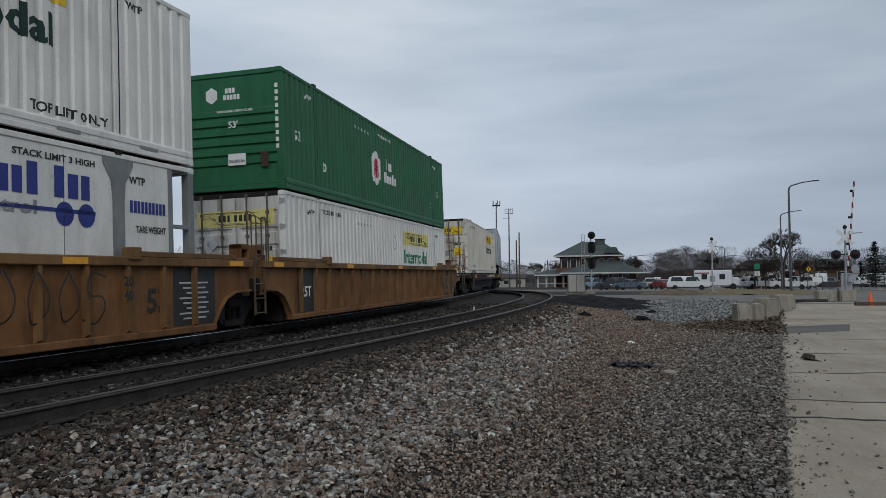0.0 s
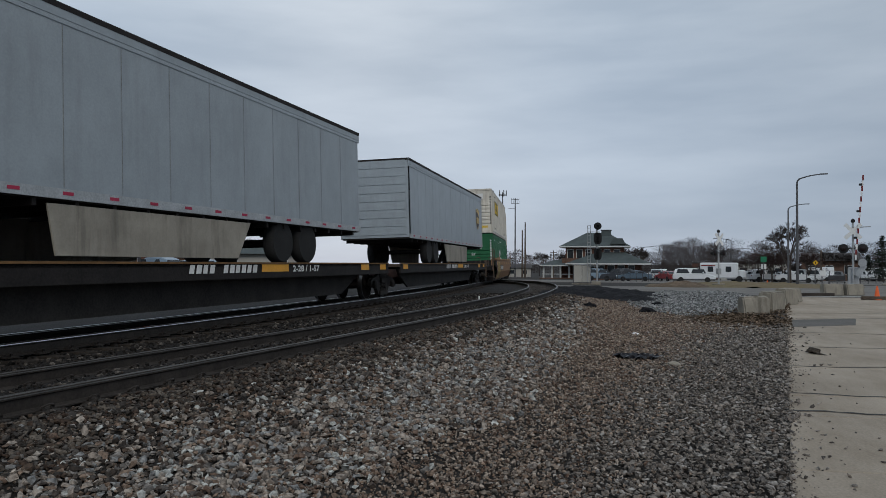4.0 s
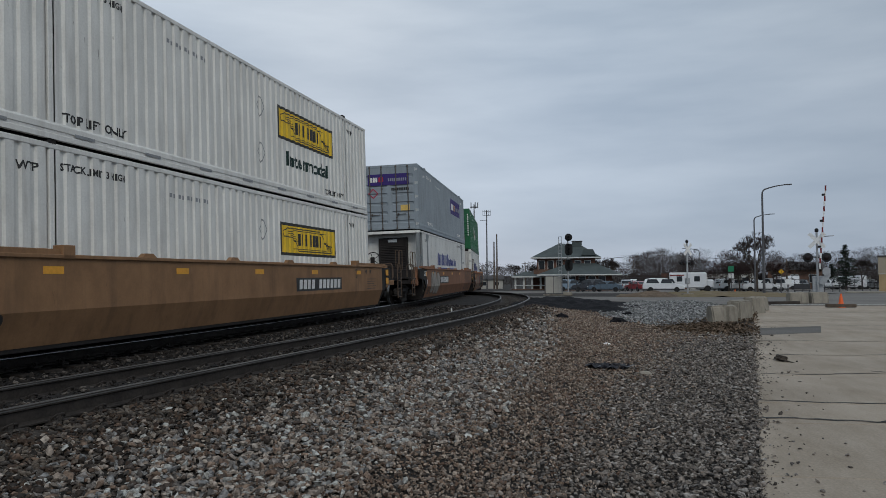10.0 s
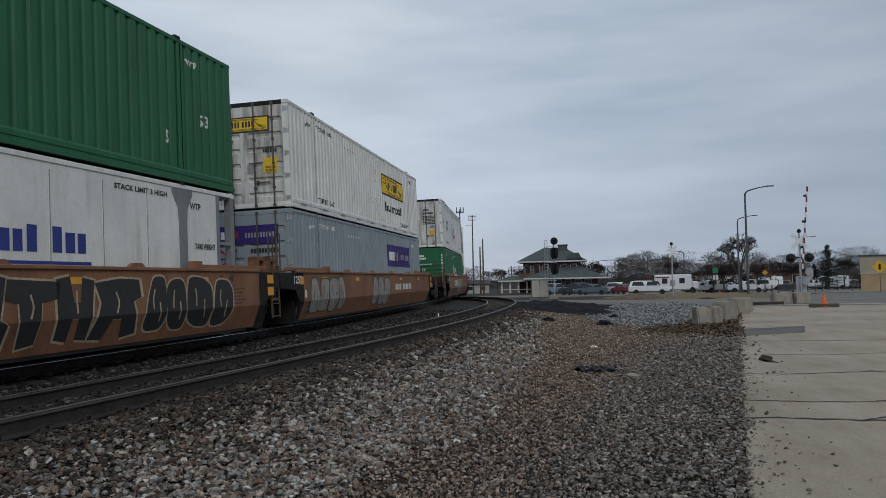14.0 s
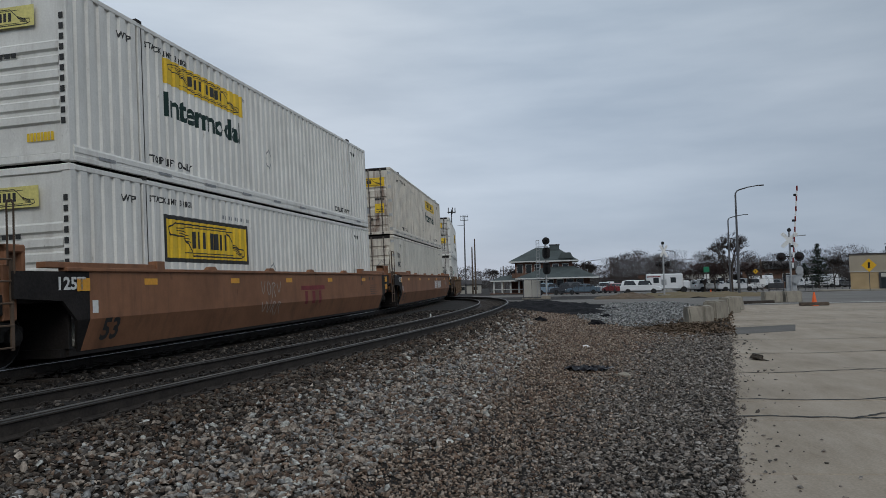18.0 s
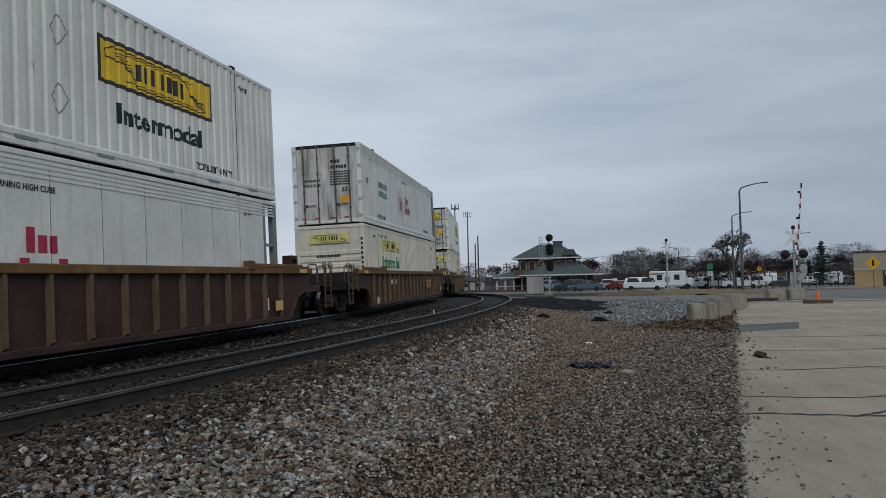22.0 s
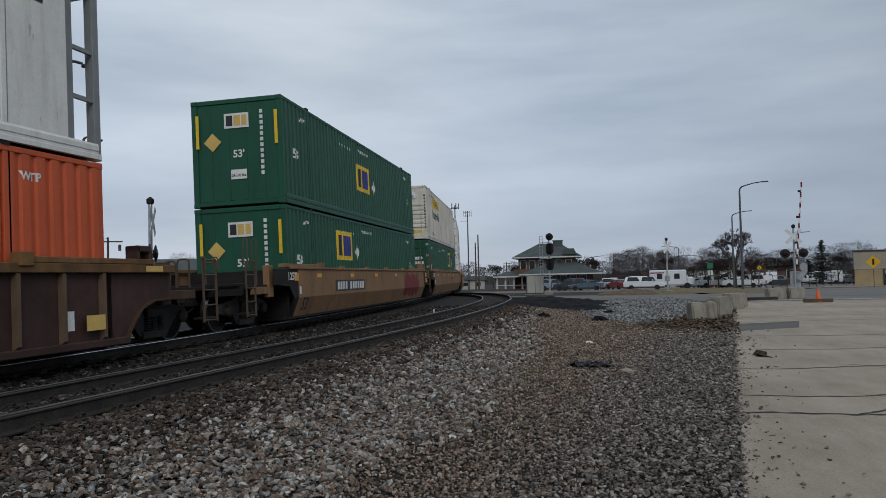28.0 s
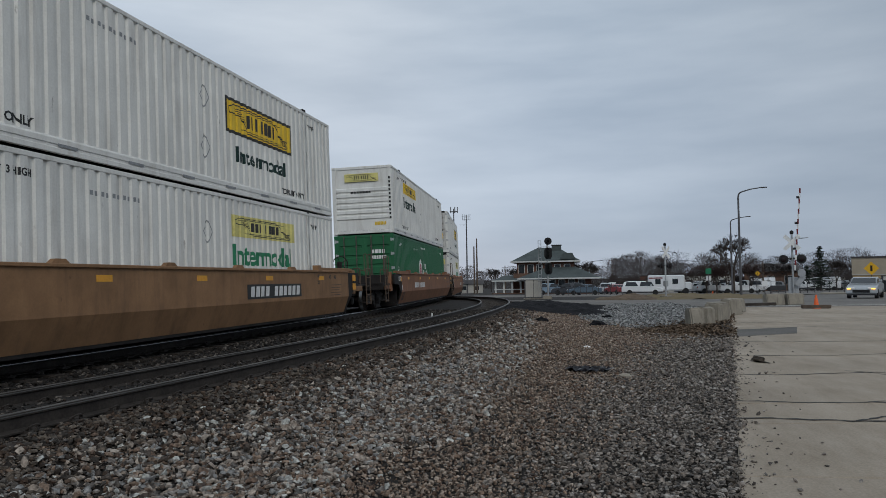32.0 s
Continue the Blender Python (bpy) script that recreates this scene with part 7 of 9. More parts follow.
def road_trailer():
    """A grey road trailer; its nose is at -x and its wheels stand on z = 0."""
    c = empty("semi_trailer")
    z0, z1, h = 0.95, 3.77, 1.295
    n = 13
    w = 2 * (LEN - 0.1) / n
    pts = []
    for i in range(n):
        x = -LEN + 0.1 + i * w
        pts += [(x - 0.014, 0.004), (x - 0.012, 0.0), (x + 0.012, 0.0), (x + 0.014, 0.004)]
    pts.append((LEN - 0.1, 0.004))
    for s in (-1, 1):
        bm = bm_new()
        lo = [bm.verts.new((x, s * (h - d), z0 + 0.1)) for x, d in pts]
        hi = [bm.verts.new((x, s * (h - d), z1 - 0.26)) for x, d in pts]
        for i in range(len(pts) - 1):
            bm.faces.new((lo[i], lo[i + 1], hi[i + 1], hi[i]))
        part("side_wall", bm, trailer_grey, c)
    bm = bm_new()
    box(bm, -LEN, -h + 0.02, z0, -LEN + 0.05, h - 0.02, z1 - 0.04)
    part("nose_wall", bm, trailer_grey, c)
    for y in (-0.62, 0.62):
        bm = bm_new()
        box(bm, -LEN - 0.01, y - 0.012, z0 + 0.1, -LEN, y + 0.012, z1 - 0.1)
        part("nose_seam", bm, trailer_grey, c)
    for y in (-h + 0.06, h - 0.06):
        bm = bm_new()
        tube(bm, (-LEN + 0.05, y, z0), (-LEN + 0.05, y, z1), 0.09, n=12)
        part("nose_corner", bm, galvanised, c, smooth=True)
    for y in (-h - 0.008, h - 0.03):
        s = 1 if y < 0 else -1
        yo, yi = (y, y + 0.04) if y < 0 else (y + 0.04, y)
        bm = bm_new()
        prism(bm, [(-LEN + 0.05, yy, zz) for yy, zz in ((yo, z1 - 0.28), (yo, z1 - 0.24), (yo + 0.006 * s, z1 - 0.235), (yo + 0.006 * s, z1 - 0.205), (yo, z1 - 0.2), (yo, z1), (yi, z1), (yi, z1 - 0.28))], (2 * LEN - 0.05, 0, 0))
        part("top_rail", bm, trailer_grey, c)
    bm = bm_new()
    box(bm, -LEN + 0.02, -h - 0.014, z1 - 0.07, LEN, h + 0.014, z1 + 0.02)
    part("roof", bm, grime, c)
    bm = bm_new()
    for y in (-h - 0.01, h - 0.03):
        box(bm, -LEN + 0.03, y, z0 - 0.03, LEN, y + 0.04, z0 + 0.12)
    part("bottom_rail", bm, galvanised, c)
    bm = bm_new()
    box(bm, -LEN + 0.05, -h + 0.05, z0 - 0.05, LEN - 0.02, h - 0.05, z0)
    part("floor", bm, grime, c)
    for k in range(20):
        bm = bm_new()
        box(bm, -7.6 + k * 0.8, -h + 0.05, z0 - 0.15, -7.52 + k * 0.8, h - 0.05, z0 - 0.05)
        part("floor_beam", bm, grime, c)
    bm = bm_new()
    for y in (-h + 0.03, h - 0.06):
        prism(bm, [(-3.2, y, 0.1), (1.6, y, 0.1), (2.1, y, 0.85), (-3.35, y, 0.85)], (0, 0.03, 0))
    part("side_skirt", bm, painted_steel("dusty_skirt_paint", (0.34, 0.31, 0.26), (0.08, 0.07, 0.06), 0.8, 0.8, wear=0.3), c)
    bm = bm_new()
    box(bm, LEN - 0.06, -h + 0.04, z0, LEN, h - 0.04, z1 - 0.05)
    door = part("rear_door", bm, trailer_grey, c, "slatted roll-up rear door")
    k = z0 + 0.1
    while k < z1 - 0.3:
        bm = bm_new()
        box(bm, LEN, -h + 0.14, k, LEN + 0.02, h - 0.14, k + 0.27)
        part("door_slat", bm, trailer_grey, door)
        k += 0.30
    for x in (3.6, 4.85):
        bm = bm_new()
        tube(bm, (0, -0.95, 0), (0, 0.95, 0), 0.07, n=8)
        ax = part("axle", bm, grime, c)
        ax.matrix_basis = pose(x, 0, 0.5)
        for y in (-1.08, 1.08):
            s = 1 if y > 0 else -1
            bm = bm_new()
            lathe(bm, [(0.3, -0.13), (0.46, -0.14), (0.5, -0.09), (0.5, 0.09), (0.46, 0.14), (0.3, 0.13)], axis=(0, 1, 0), at=(0, y, 0), n=28)
            part("tyre", bm, rubber, ax, smooth=True)
            bm = bm_new()
            lathe(bm, [(0.30, 0.10), (0.27, 0.09), (0.2, 0.0), (0.12, 0.02), (0.1, 0.09), (0.04, 0.1)], axis=(0, s, 0), at=(0, y, 0), n=20)
            part("rim", bm, galvanised, ax, smooth=True)
    bm = bm_new()
    for y in (-0.75, 0.75):
        box(bm, -4.75, y - 0.07, 0.25, -4.6, y + 0.07, 0.95)
        box(bm, -4.85, y - 0.13, 0.2, -4.5, y + 0.13, 0.25)
    tube(bm, (-4.68, -0.75, 0.5), (-4.68, 0.75, 0.5), 0.03, n=6)
    part("landing_gear", bm, grime, c)
    bm = bm_new()
    for k in range(17):
        box(bm, -7.9 + k * 0.96, -h - 0.016, z0 + 0.03, -7.7 + k * 0.96, -h - 0.008, z0 + 0.08)
    part("reflective_tape", bm, ink["red"], c)
    panel_seams(c, -h - 0.001, [-LEN + 0.1 + w * k for k in range(1, n)], z0 + 0.14, z1 - 0.3)
    flat = dict(ribbed=False, flat_y=-h - 0.004)
    sh = [(-7.2, 2.95), (-6.68, 3.05), (-6.16, 2.95), (-6.16, 2.3), (-6.24, 2.12), (-6.42, 1.98), (-6.68, 1.83), (-6.94, 1.98), (-7.12, 2.12), (-7.2, 2.3)]
    decal(on_side, lambda b: add_poly(b, sh), "gold", c, "shield_emblem", **flat)
    cx, cz = -6.68, 2.45
    decal(on_side, lambda b: add_poly(b, [(cx + (x - cx) * 0.9, cz + (z - cz) * 0.93) for x, z in sh]), "brown", c, "shield_emblem", lift=0.008, **flat)
    decal(on_side, lambda b: add_poly(b, [(-7.12, 2.60), (-7.12, 2.88), (-6.68, 2.97), (-6.26, 2.89), (-6.30, 2.83), (-6.72, 2.78)]), "gold", c, "shield_emblem", lift=0.012, **flat)
    decal(on_side, lambda b: add_bars(b, 3, -7.02, 2.2, -6.3, 2.55, 0.3), "gold", c, "emblem_marking", lift=0.012, **flat)
    decal(on_side, lambda b: add_text(b, "53", -7.75, 1.55, 0.2), "black", c, "lettering", **flat)
    for ob in [o for o in c.children if o.name.startswith(("shield_emblem", "emblem_marking", "reflective_tape"))]:
        me = ob.data.copy()
        for v in me.vertices:
            v.co.y = -v.co.y
        part(ob.name.split(".")[0], me, None, c)
    e = dict(x=-LEN - 0.012)
    decal(on_end, lambda b: add_bars(b, 6, -0.2, 3.35, 0.25, 3.5), "black", c, "number_marking", **e)
    decal(on_end, lambda b: add_rect(b, -0.15, 3.52, 0.25, 3.62), "black", c, "marker_lamp", **e)
    decal(on_end, lambda b: add_rect(b, 0.5, 1.3, 0.95, 1.85), "black", c, "connector_recess", **e)
    decal(on_end, lambda b: add_ring(b, [(0.46, 1.26), (0.99, 1.26), (0.99, 1.89), (0.46, 1.89)], 0.1), "silver", c, "recess_frame", **e)
    decal(on_end, lambda b: add_rect(b, -0.85, 1.3, -0.55, 1.75), "silver", c, "document_box", **e)
    bm = bm_new()
    for y in (-0.9, -0.72, -0.66):
        box(bm, -LEN - 0.05, y, 1.5, -LEN - 0.01, y + 0.1, 1.62)
    part("air_connector", bm, galvanised, c)
    return tagged(c, "grey road trailer with brown and gold shield emblem", "trailer", "trailers on the train")


# ---- the train, from the cars that pass first ----
SPEED = 13.3
RIDES, WHEELS = [], []


def train_pose(s):
    x, y, hd = main_at(s)
    return pose(x, y, RAIL_Z + ground_drop(y), -CANT, 0, 90 + hd)


WELL, UPPER = 0.245, 3.175
SHAPES = {
    "new": lambda: white_box(), "new_rust": lambda: white_box(white_rusty), "old": lambda: white_box(white_clean, "doors", "old", True),
    "dark": lambda: white_box(ivory, "doors", "old", False), "dark_rust": lambda: white_box(white_rusty, "doors", "old", False),
    "ribs": lambda: white_box(white_clean, "ribs", "old", False), "ribs_rust": lambda: white_box(white_rusty, "ribs", "old", False),
    "plate_rust": lambda: white_box(white_rusty, "ribs", "plate"), "ribs_plate": lambda: white_box(white_clean, "ribs", "plate"), "ivory_ribs": lambda: white_box(ivory, "ribs", "old", True), "ivory": lambda: white_box(ivory, "doors", "old", True),
    "green": lambda: green_box("ribs"), "green_doors": lambda: green_box("doors"), "shippers": lambda: shippers_box(), "old_bold": lambda: white_box(white_clean, "doors", "old", False), "shippers_dots": lambda: shippers_box("doors", True), "shippers_nose": lambda: shippers_box("nose"),
    "reefer": reefer_box, "grey": grey_box, "plain": plain_box, "purple": purple_box,
    "square": lambda: square_box(green_deep, -1.2, 1.1), "square_low": lambda: square_box(green_deep, -3.8, 1.5),
    "square_doors": lambda: square_box(green_deep, 2.4, 1.55, "doors", False), "orange": lambda: square_box(orange_paint, 2.4, 0.95, "flat", False),
}
MADE = {}


def load(kind):
    if kind in MADE:
        return copy_thing(MADE[kind], Matrix())
    MADE[kind] = SHAPES[kind]()
    return MADE[kind]


L_ORANGE = "weathered orange-brown ribbed well car carrying stacked containers"
L_DARK = "dark brown ribbed well car with ochre ends"
L_RUST = "red-brown smooth-sided well car marked with graffiti"
L_TAN = "ochre-brown smooth-sided well car with yellow reflectors"
TRAIN = [
    (-20.7, "ribbed", car_orange, True, True, "shippers_dots", "old_bold", L_ORANGE, 0),
    (-1.05, "ribbed", car_orange, True, False, "old", "green", L_ORANGE, 0),
    (83.3, "smooth", car_tan, False, True, "green", "plate_rust", L_TAN, 1),
    (103.3, "smooth", car_tan, True, True, "square_doors", "dark_rust", L_TAN, 2),
    (123.5, "smooth", car_tan, True, False, "new", "new", L_TAN, 1),
    (147.4, "smooth", car_rust, False, True, "shippers_nose", "grey", L_RUST, 4),
    (168.1, "smooth", car_rust, True, True, "shippers", "green", L_RUST, 8),
    (187.7, "smooth", car_rust, True, False, "grey", "new", L_RUST, 16),
    (212.5, "smooth", car_rust, False, True, "green", "reefer", L_RUST, 32),
    (232.9, "smooth", car_rust, True, True, "ribs_plate", "ribs", L_RUST, 64),
    (253.1, "smooth", car_rust, True, False, "plain", "dark_rust", L_RUST, 128),
    (277.0, "ribbed", car_dark, False, False, "reefer", "new", L_DARK, 0),
    (301.1, "ribbed", car_dark, False, False, "ivory_ribs", "reefer", L_DARK, 0),
    (325.6, "ribbed", car_dark, False, False, "ivory", "new", L_DARK, 0),
    (350.1, "ribbed", car_dark, False, False, "orange", "purple", L_DARK, 0),
    (373.85, "smooth", car_tan, False, True, "square_low", "square", L_TAN, 257),
    (394.2, "smooth", car_tan, True, True, "square_doors", "ribs_rust", L_TAN, 2),
    (414.5, "smooth", car_tan, True, False, "old", "new", L_TAN, 1),
    (438.9, "smooth", car_rust, False, True, "green_doors", "ribs", L_RUST, 0),
    (459.1, "smooth", car_rust, True, True, "old", "new", L_RUST, 0),
    (479.3, "smooth", car_rust, True, False, "old", "new", L_RUST, 0),
]
truck = build_truck()
TRUCK_USED = []


def add_truck(s):
    t = truck if not TRUCK_USED else copy_thing(truck, Matrix())
    TRUCK_USED.append(s)
    RIDES.append((t, s, 0.0))
    for ch in t.children:
        if ch.name.startswith("axle"):
            WHEELS.append((ch, s))


for i, (s, kind, paint, jn, jf, low, up, label, marks) in enumerate(TRAIN):
    car = (ribbed_car if kind == "ribbed" else smooth_car)(paint, jn, jf, label, *(() if kind == "ribbed" else (marks,)))
    RIDES.append((car, s, 0.0))
    RIDES.append((load(low), s, WELL))
    RIDES.append((load(up), s, UPPER))
    if jn and i > 0:
        add_truck((s + TRAIN[i - 1][0]) / 2)
    else:
        add_truck(s - 9.95)
    if not jf:
        add_truck(s + 9.95)
    if kind == "smooth":
        if i == 2:
            graffiti(car, -7.3, -5.25, i, "limefill", "bubble")
        if marks & 256:
            graffiti(car, 4.4, 7.3, i, "maroon", "bubble")
        for bit, a, b, col, style in ((4, -7.0, -4.6, "silver", "bubble"), (4, 5.2, 8.0, "rustfill", "bubble"), (8, -7.0, -4.35, "silver", "line"), (8, -4.1, -1.5, "dusty", "bubble"), (8, 0.75, 4.3, "black", "block"), (8, 4.5, 7.4, "black", "bubble"), (16, -7.6, -4.6, "silver", "bubble"), (16, -1.4, 1.0, "silver", "bubble"), (32, -6.6, -5.7, "silver", "line"), (32, -1.75, 1.5, "silver", "bubble"), (32, 1.7, 3.4, "silver", "line"), (32, 4.4, 6.6, "black", "line"), (64, -1.9, -0.7, "silver", "line"), (128, 6.5, 7.5, "silver", "line")):
            if marks & bit:
                graffiti(car, a, b, i * 7 + int(a * 10), col, style)
    elif s == 301.1:
        decal(on_side, lambda b: add_rect(b, 3.0, 0.62, 4.4, 1.02), "limefill", car, "company_plate", lift=0.094, ribbed=False, flat_y=-1.452)
        decal(on_side, lambda b: add_bars(b, 3, 3.15, 0.70, 4.25, 0.94, 0.5), "maroon", car, "company_mark", lift=0.098, ribbed=False, flat_y=-1.452)
    elif paint is car_orange and i == 0:
        graffiti(car, 2.4, 5.6, 3, "black", "line")

L_SPINE = "dark brown spine car with deep centre sill"
for s, hitch in ((22.8, 0), (41.6, -1), (60.4, 1)):
    car = spine_car(L_SPINE, hitch)
    RIDES.append((car, s, 0.0))
for s in (13.75, 31.9, 51.3, 69.4):
    add_truck(s)
single = load("dark")
RIDES.append((single, 21.15, 1.19))
lorry = road_trailer()
RIDES.append((lorry, 40.4, 1.12))
lorry2 = copy_thing(lorry, Matrix())
RIDES.append((lorry2, 61.5, 1.12, 180))

# ---- surroundings ----
def at_bearing(az, d, z=None):
    """A spot at a compass bearing and distance from where the camera stands, on the ground unless z is given."""
    x, y = d * math.sin(radians(az)), d * math.cos(radians(az))
    return Vector((x, y, ground_z(x, y) if z is None else z))


def place(name, az, d, turn=0.0, z=None):
    return empty(name, Matrix.Translation(at_bearing(az, d, z)) @ pose(0, 0, 0, 0, 0, turn - az))


pole_grey = material("weathered_pole_steel", (0.10, 0.10, 0.105), 0.6, 0.4, 0.25, 20, 2, 0.1)
pole_dark = material("dark_pole_steel", (0.055, 0.055, 0.06), 0.6, 0.3, 0.25, 20, 2, 0.1)
wood_pole = material("weathered_wood_pole", (0.085, 0.065, 0.05), 0.9, 0, 0.35, 20, 2, 0.3)
signal_black = material("matt_black_signal_paint", (0.012, 0.012, 0.013), 0.7, 0, 0.3, 20, 2, 0.05)
signal_silver = material("aluminium_signal_paint", (0.36, 0.37, 0.38), 0.5, 0.4, 0.2, 20, 2, 0.05)
white_sign = material("white_sign_sheet", (0.70, 0.70, 0.69), 0.5, 0, 0.08, 20, 2, 0)
red_sign = material("red_sign_sheet", (0.16, 0.02, 0.02), 0.5, 0, 0.1, 20, 2, 0)
yellow_sign = material("yellow_sign_sheet", (0.68, 0.38, 0.02), 0.5, 0, 0.1, 20, 2, 0)
green_sign = material("green_sign_sheet", (0.02, 0.18, 0.09), 0.5, 0, 0.1, 20, 2, 0)
dead_lens = material("unlit_red_lens", (0.014, 0.008, 0.008), 0.25, 0, 0.2, 20, 2, 0)
lit_red = glowing("lit_red_lens", (1.0, 0.05, 0.04), 4.0)
lit_amber = glowing("lit_amber_lens", (1.0, 0.50, 0.08), 2.2)
cone_orange = material("orange_cone_plastic", (0.75, 0.13, 0.035), 0.5, 0, 0.1, 20, 2, 0)
brick_red = material("dull_red_brick", (0.12, 0.060, 0.043), 0.9, 0, 0.3, 12, 1.2, 0.2)
brick_brown = material("brown_brick", (0.12, 0.07, 0.05), 0.9, 0, 0.3, 12, 1.2, 0.2)
stucco = material("pale_grey_stucco", (0.40, 0.385, 0.35), 0.9, 0, 0.1, 20, 0.6, 0.1)
tan_brick = material("tan_brick", (0.36, 0.265, 0.15), 0.9, 0, 0.15, 15, 1, 0.15)
peach = material("peach_render", (0.42, 0.30, 0.22), 0.9, 0, 0.12, 15, 1, 0.1)
roof_green = material("grey_green_roof_shingle", (0.066, 0.080, 0.080), 0.85, 0, 0.2, 15, 0.8, 0.2)
roof_grey = material("grey_roof_felt", (0.06, 0.055, 0.055), 0.9, 0, 0.2, 15, 0.8, 0.2)
trim_white = material("white_trim_paint", (0.55, 0.55, 0.53), 0.7, 0, 0.1, 20, 1, 0)
glass_dark = material("dark_window_glass", (0.02, 0.024, 0.028), 0.12, 0, 0.2, 5, 1, 0, spec=0.5)
bark = material("grey_brown_bark", (0.062, 0.050, 0.042), 0.95, 0, 0.35, 20, 2, 0.3)
twig_mat = material("winter_twigs", (0.042, 0.034, 0.032), 0.95, 0, 0.4, 5, 0.3, 0)
twig_red = material("reddish_winter_twigs", (0.048, 0.028, 0.025), 0.95, 0, 0.4, 5, 0.3, 0)
needle = material("dark_conifer_needles", (0.018, 0.028, 0.018), 0.95, 0, 0.4, 5, 0.5, 0)
leaf_litter = material("dead_leaves", (0.105, 0.074, 0.050), 0.95, 0, 0.4, 30, 3, 0.2, random_tint=0.5)


def piece(name, parent, mat, x0, y0, z0, x1, y1, z1, bevel=0.0, label=""):
    bm = bm_new()
    box(bm, x0, y0, z0, x1, y1, z1)
    return part(name, bm, mat, parent, label, bevel=bevel)


def rod(name, parent, mat, a, b, r0, r1=None, n=12, label=""):
    bm = bm_new()
    tube(bm, a, b, r0, r1, n)
    return part(name, bm, mat, parent, label, smooth=True)


def chain(name, parent, mat, pts, r0, r1, n=10):
    bm = bm_new()
    for i, (a, b) in enumerate(zip(pts[:-1], pts[1:])):
        u, w = i / (len(pts) - 1), (i + 1) / (len(pts) - 1)
        tube(bm, a, b, r0 + (r1 - r0) * u, r0 + (r1 - r0) * w, n)
    return part(name, bm, mat, parent, smooth=True)


# concrete blocks along the apron
def concrete_block(x, y, turn, length, h, w, seed, lean=0.0):
    rnd = random.Random(seed)
    bm = bm_new()
    prism(bm, [(-length / 2, -w / 2, 0), (-length / 2, w / 2, 0), (-length / 2, w * 0.36, h), (-length / 2, -w * 0.36, h)], (length, 0, 0))
    bmesh.ops.bevel(bm, geom=list(bm.edges), offset=0.045, segments=2, affect="EDGES")
    bmesh.ops.subdivide_edges(bm, edges=[e for e in bm.edges if e.calc_length() > 0.25], cuts=3, use_grid_fill=True)
    for v in bm.verts:
        k = noise.noise(v.co * 3.0 + Vector((seed * 7.1, 0, 0)))
        v.co += Vector((0.03 * k, 0.03 * noise.noise(v.co * 4 + Vector((0, seed, 0))), 0.04 * k if v.co.z > h * 0.7 else 0))
    ob = part("concrete_block", bm, block_concrete, smooth=True)
    ob.matrix_basis = Matrix.Translation((x, y, ground_z(x, y) - 0.02)) @ pose(0, 0, 0, lean, 0, turn)
    return tagged(ob, "weathered chipped concrete barrier block beside the apron", "barrier block", "barrier blocks")


for i, (x, y, turn, ln) in enumerate(((4.05, 25.3, 14, 0.85), (4.9, 27.3, 62, 1.35), (5.55, 29.6, 74, 1.3), (6.3, 32.0, 60, 1.35), (7.1, 34.4, 70, 1.3))):
    concrete_block(x, y, turn, ln, (0.60, 0.70, 0.58, 0.68, 0.60)[i], 0.58, i, (0, 5, -4, 4, -2)[i])
for i, (x, y, turn) in enumerate(((10.55, 42.2, 14), (11.65, 42.6, 22))):
    concrete_block(x, y, turn, 1.0, 0.62, 0.6, 10 + i)

# litter and debris on the ground
bm = bm_new()
for k in range(9):
    a = k * 0.7
    box(bm, -0.1 + 0.03 * k, -0.08, 0, 0.04 + 0.03 * k, 0.07, 0.05 + 0.04 * math.sin(a), pose(0.02 * k, 0.03 * math.sin(a), 0, 12 * math.sin(a), 14 * math.cos(a), 40 * k))
rag = part("crumpled_debris", bm, material("brown_rag", (0.045, 0.036, 0.028), 0.9, 0, 0.4, 20, 3, 0.3), bevel=0.01)
rag.matrix_basis = Matrix.Translation((3.33, 14.6, 0.0))
tagged(rag, "small dark crumpled lump lying on the concrete", "debris")
verts, faces = [], []
noise.seed_set(6)
for j_ in range(13):
    for i_ in range(19):
        u, w_ = i_ / 18 - 0.5, j_ / 12 - 0.5
        verts.append((0.85 * u + 0.06 * noise.noise((u * 9, w_ * 9, 1)), 0.55 * w_ + 0.07 * noise.noise((u * 8, w_ * 8, 4)), max(0.0, 0.03 + 0.09 * noise.noise((u * 7, w_ * 6, 2)) + 0.06 * noise.noise((u * 20, w_ * 18, 3)))))
for j_ in range(12):
    for i_ in range(18):
        u, w_ = i_ / 18 - 0.5, j_ / 12 - 0.5
        if u * u * 3.4 + w_ * w_ * 4 + 0.5 * noise.noise((u * 5, w_ * 5, 8)) < 0.75:
            a = j_ * 19 + i_
            faces.append((a, a + 1, a + 20, a + 19))
bm = bm_new()
bm.from_mesh(grid_mesh("torn_plastic", verts, faces, fresh_tar))
bag = part("torn_plastic", bm, material("black_plastic", (0.012, 0.012, 0.016), 0.35, 0, 0.3, 20, 3, 0.2))
bag.matrix_basis = Matrix.Translation((0.2, 12.9, 0.02))
tagged(bag, "torn black plastic scrap on the gravel", "litter")
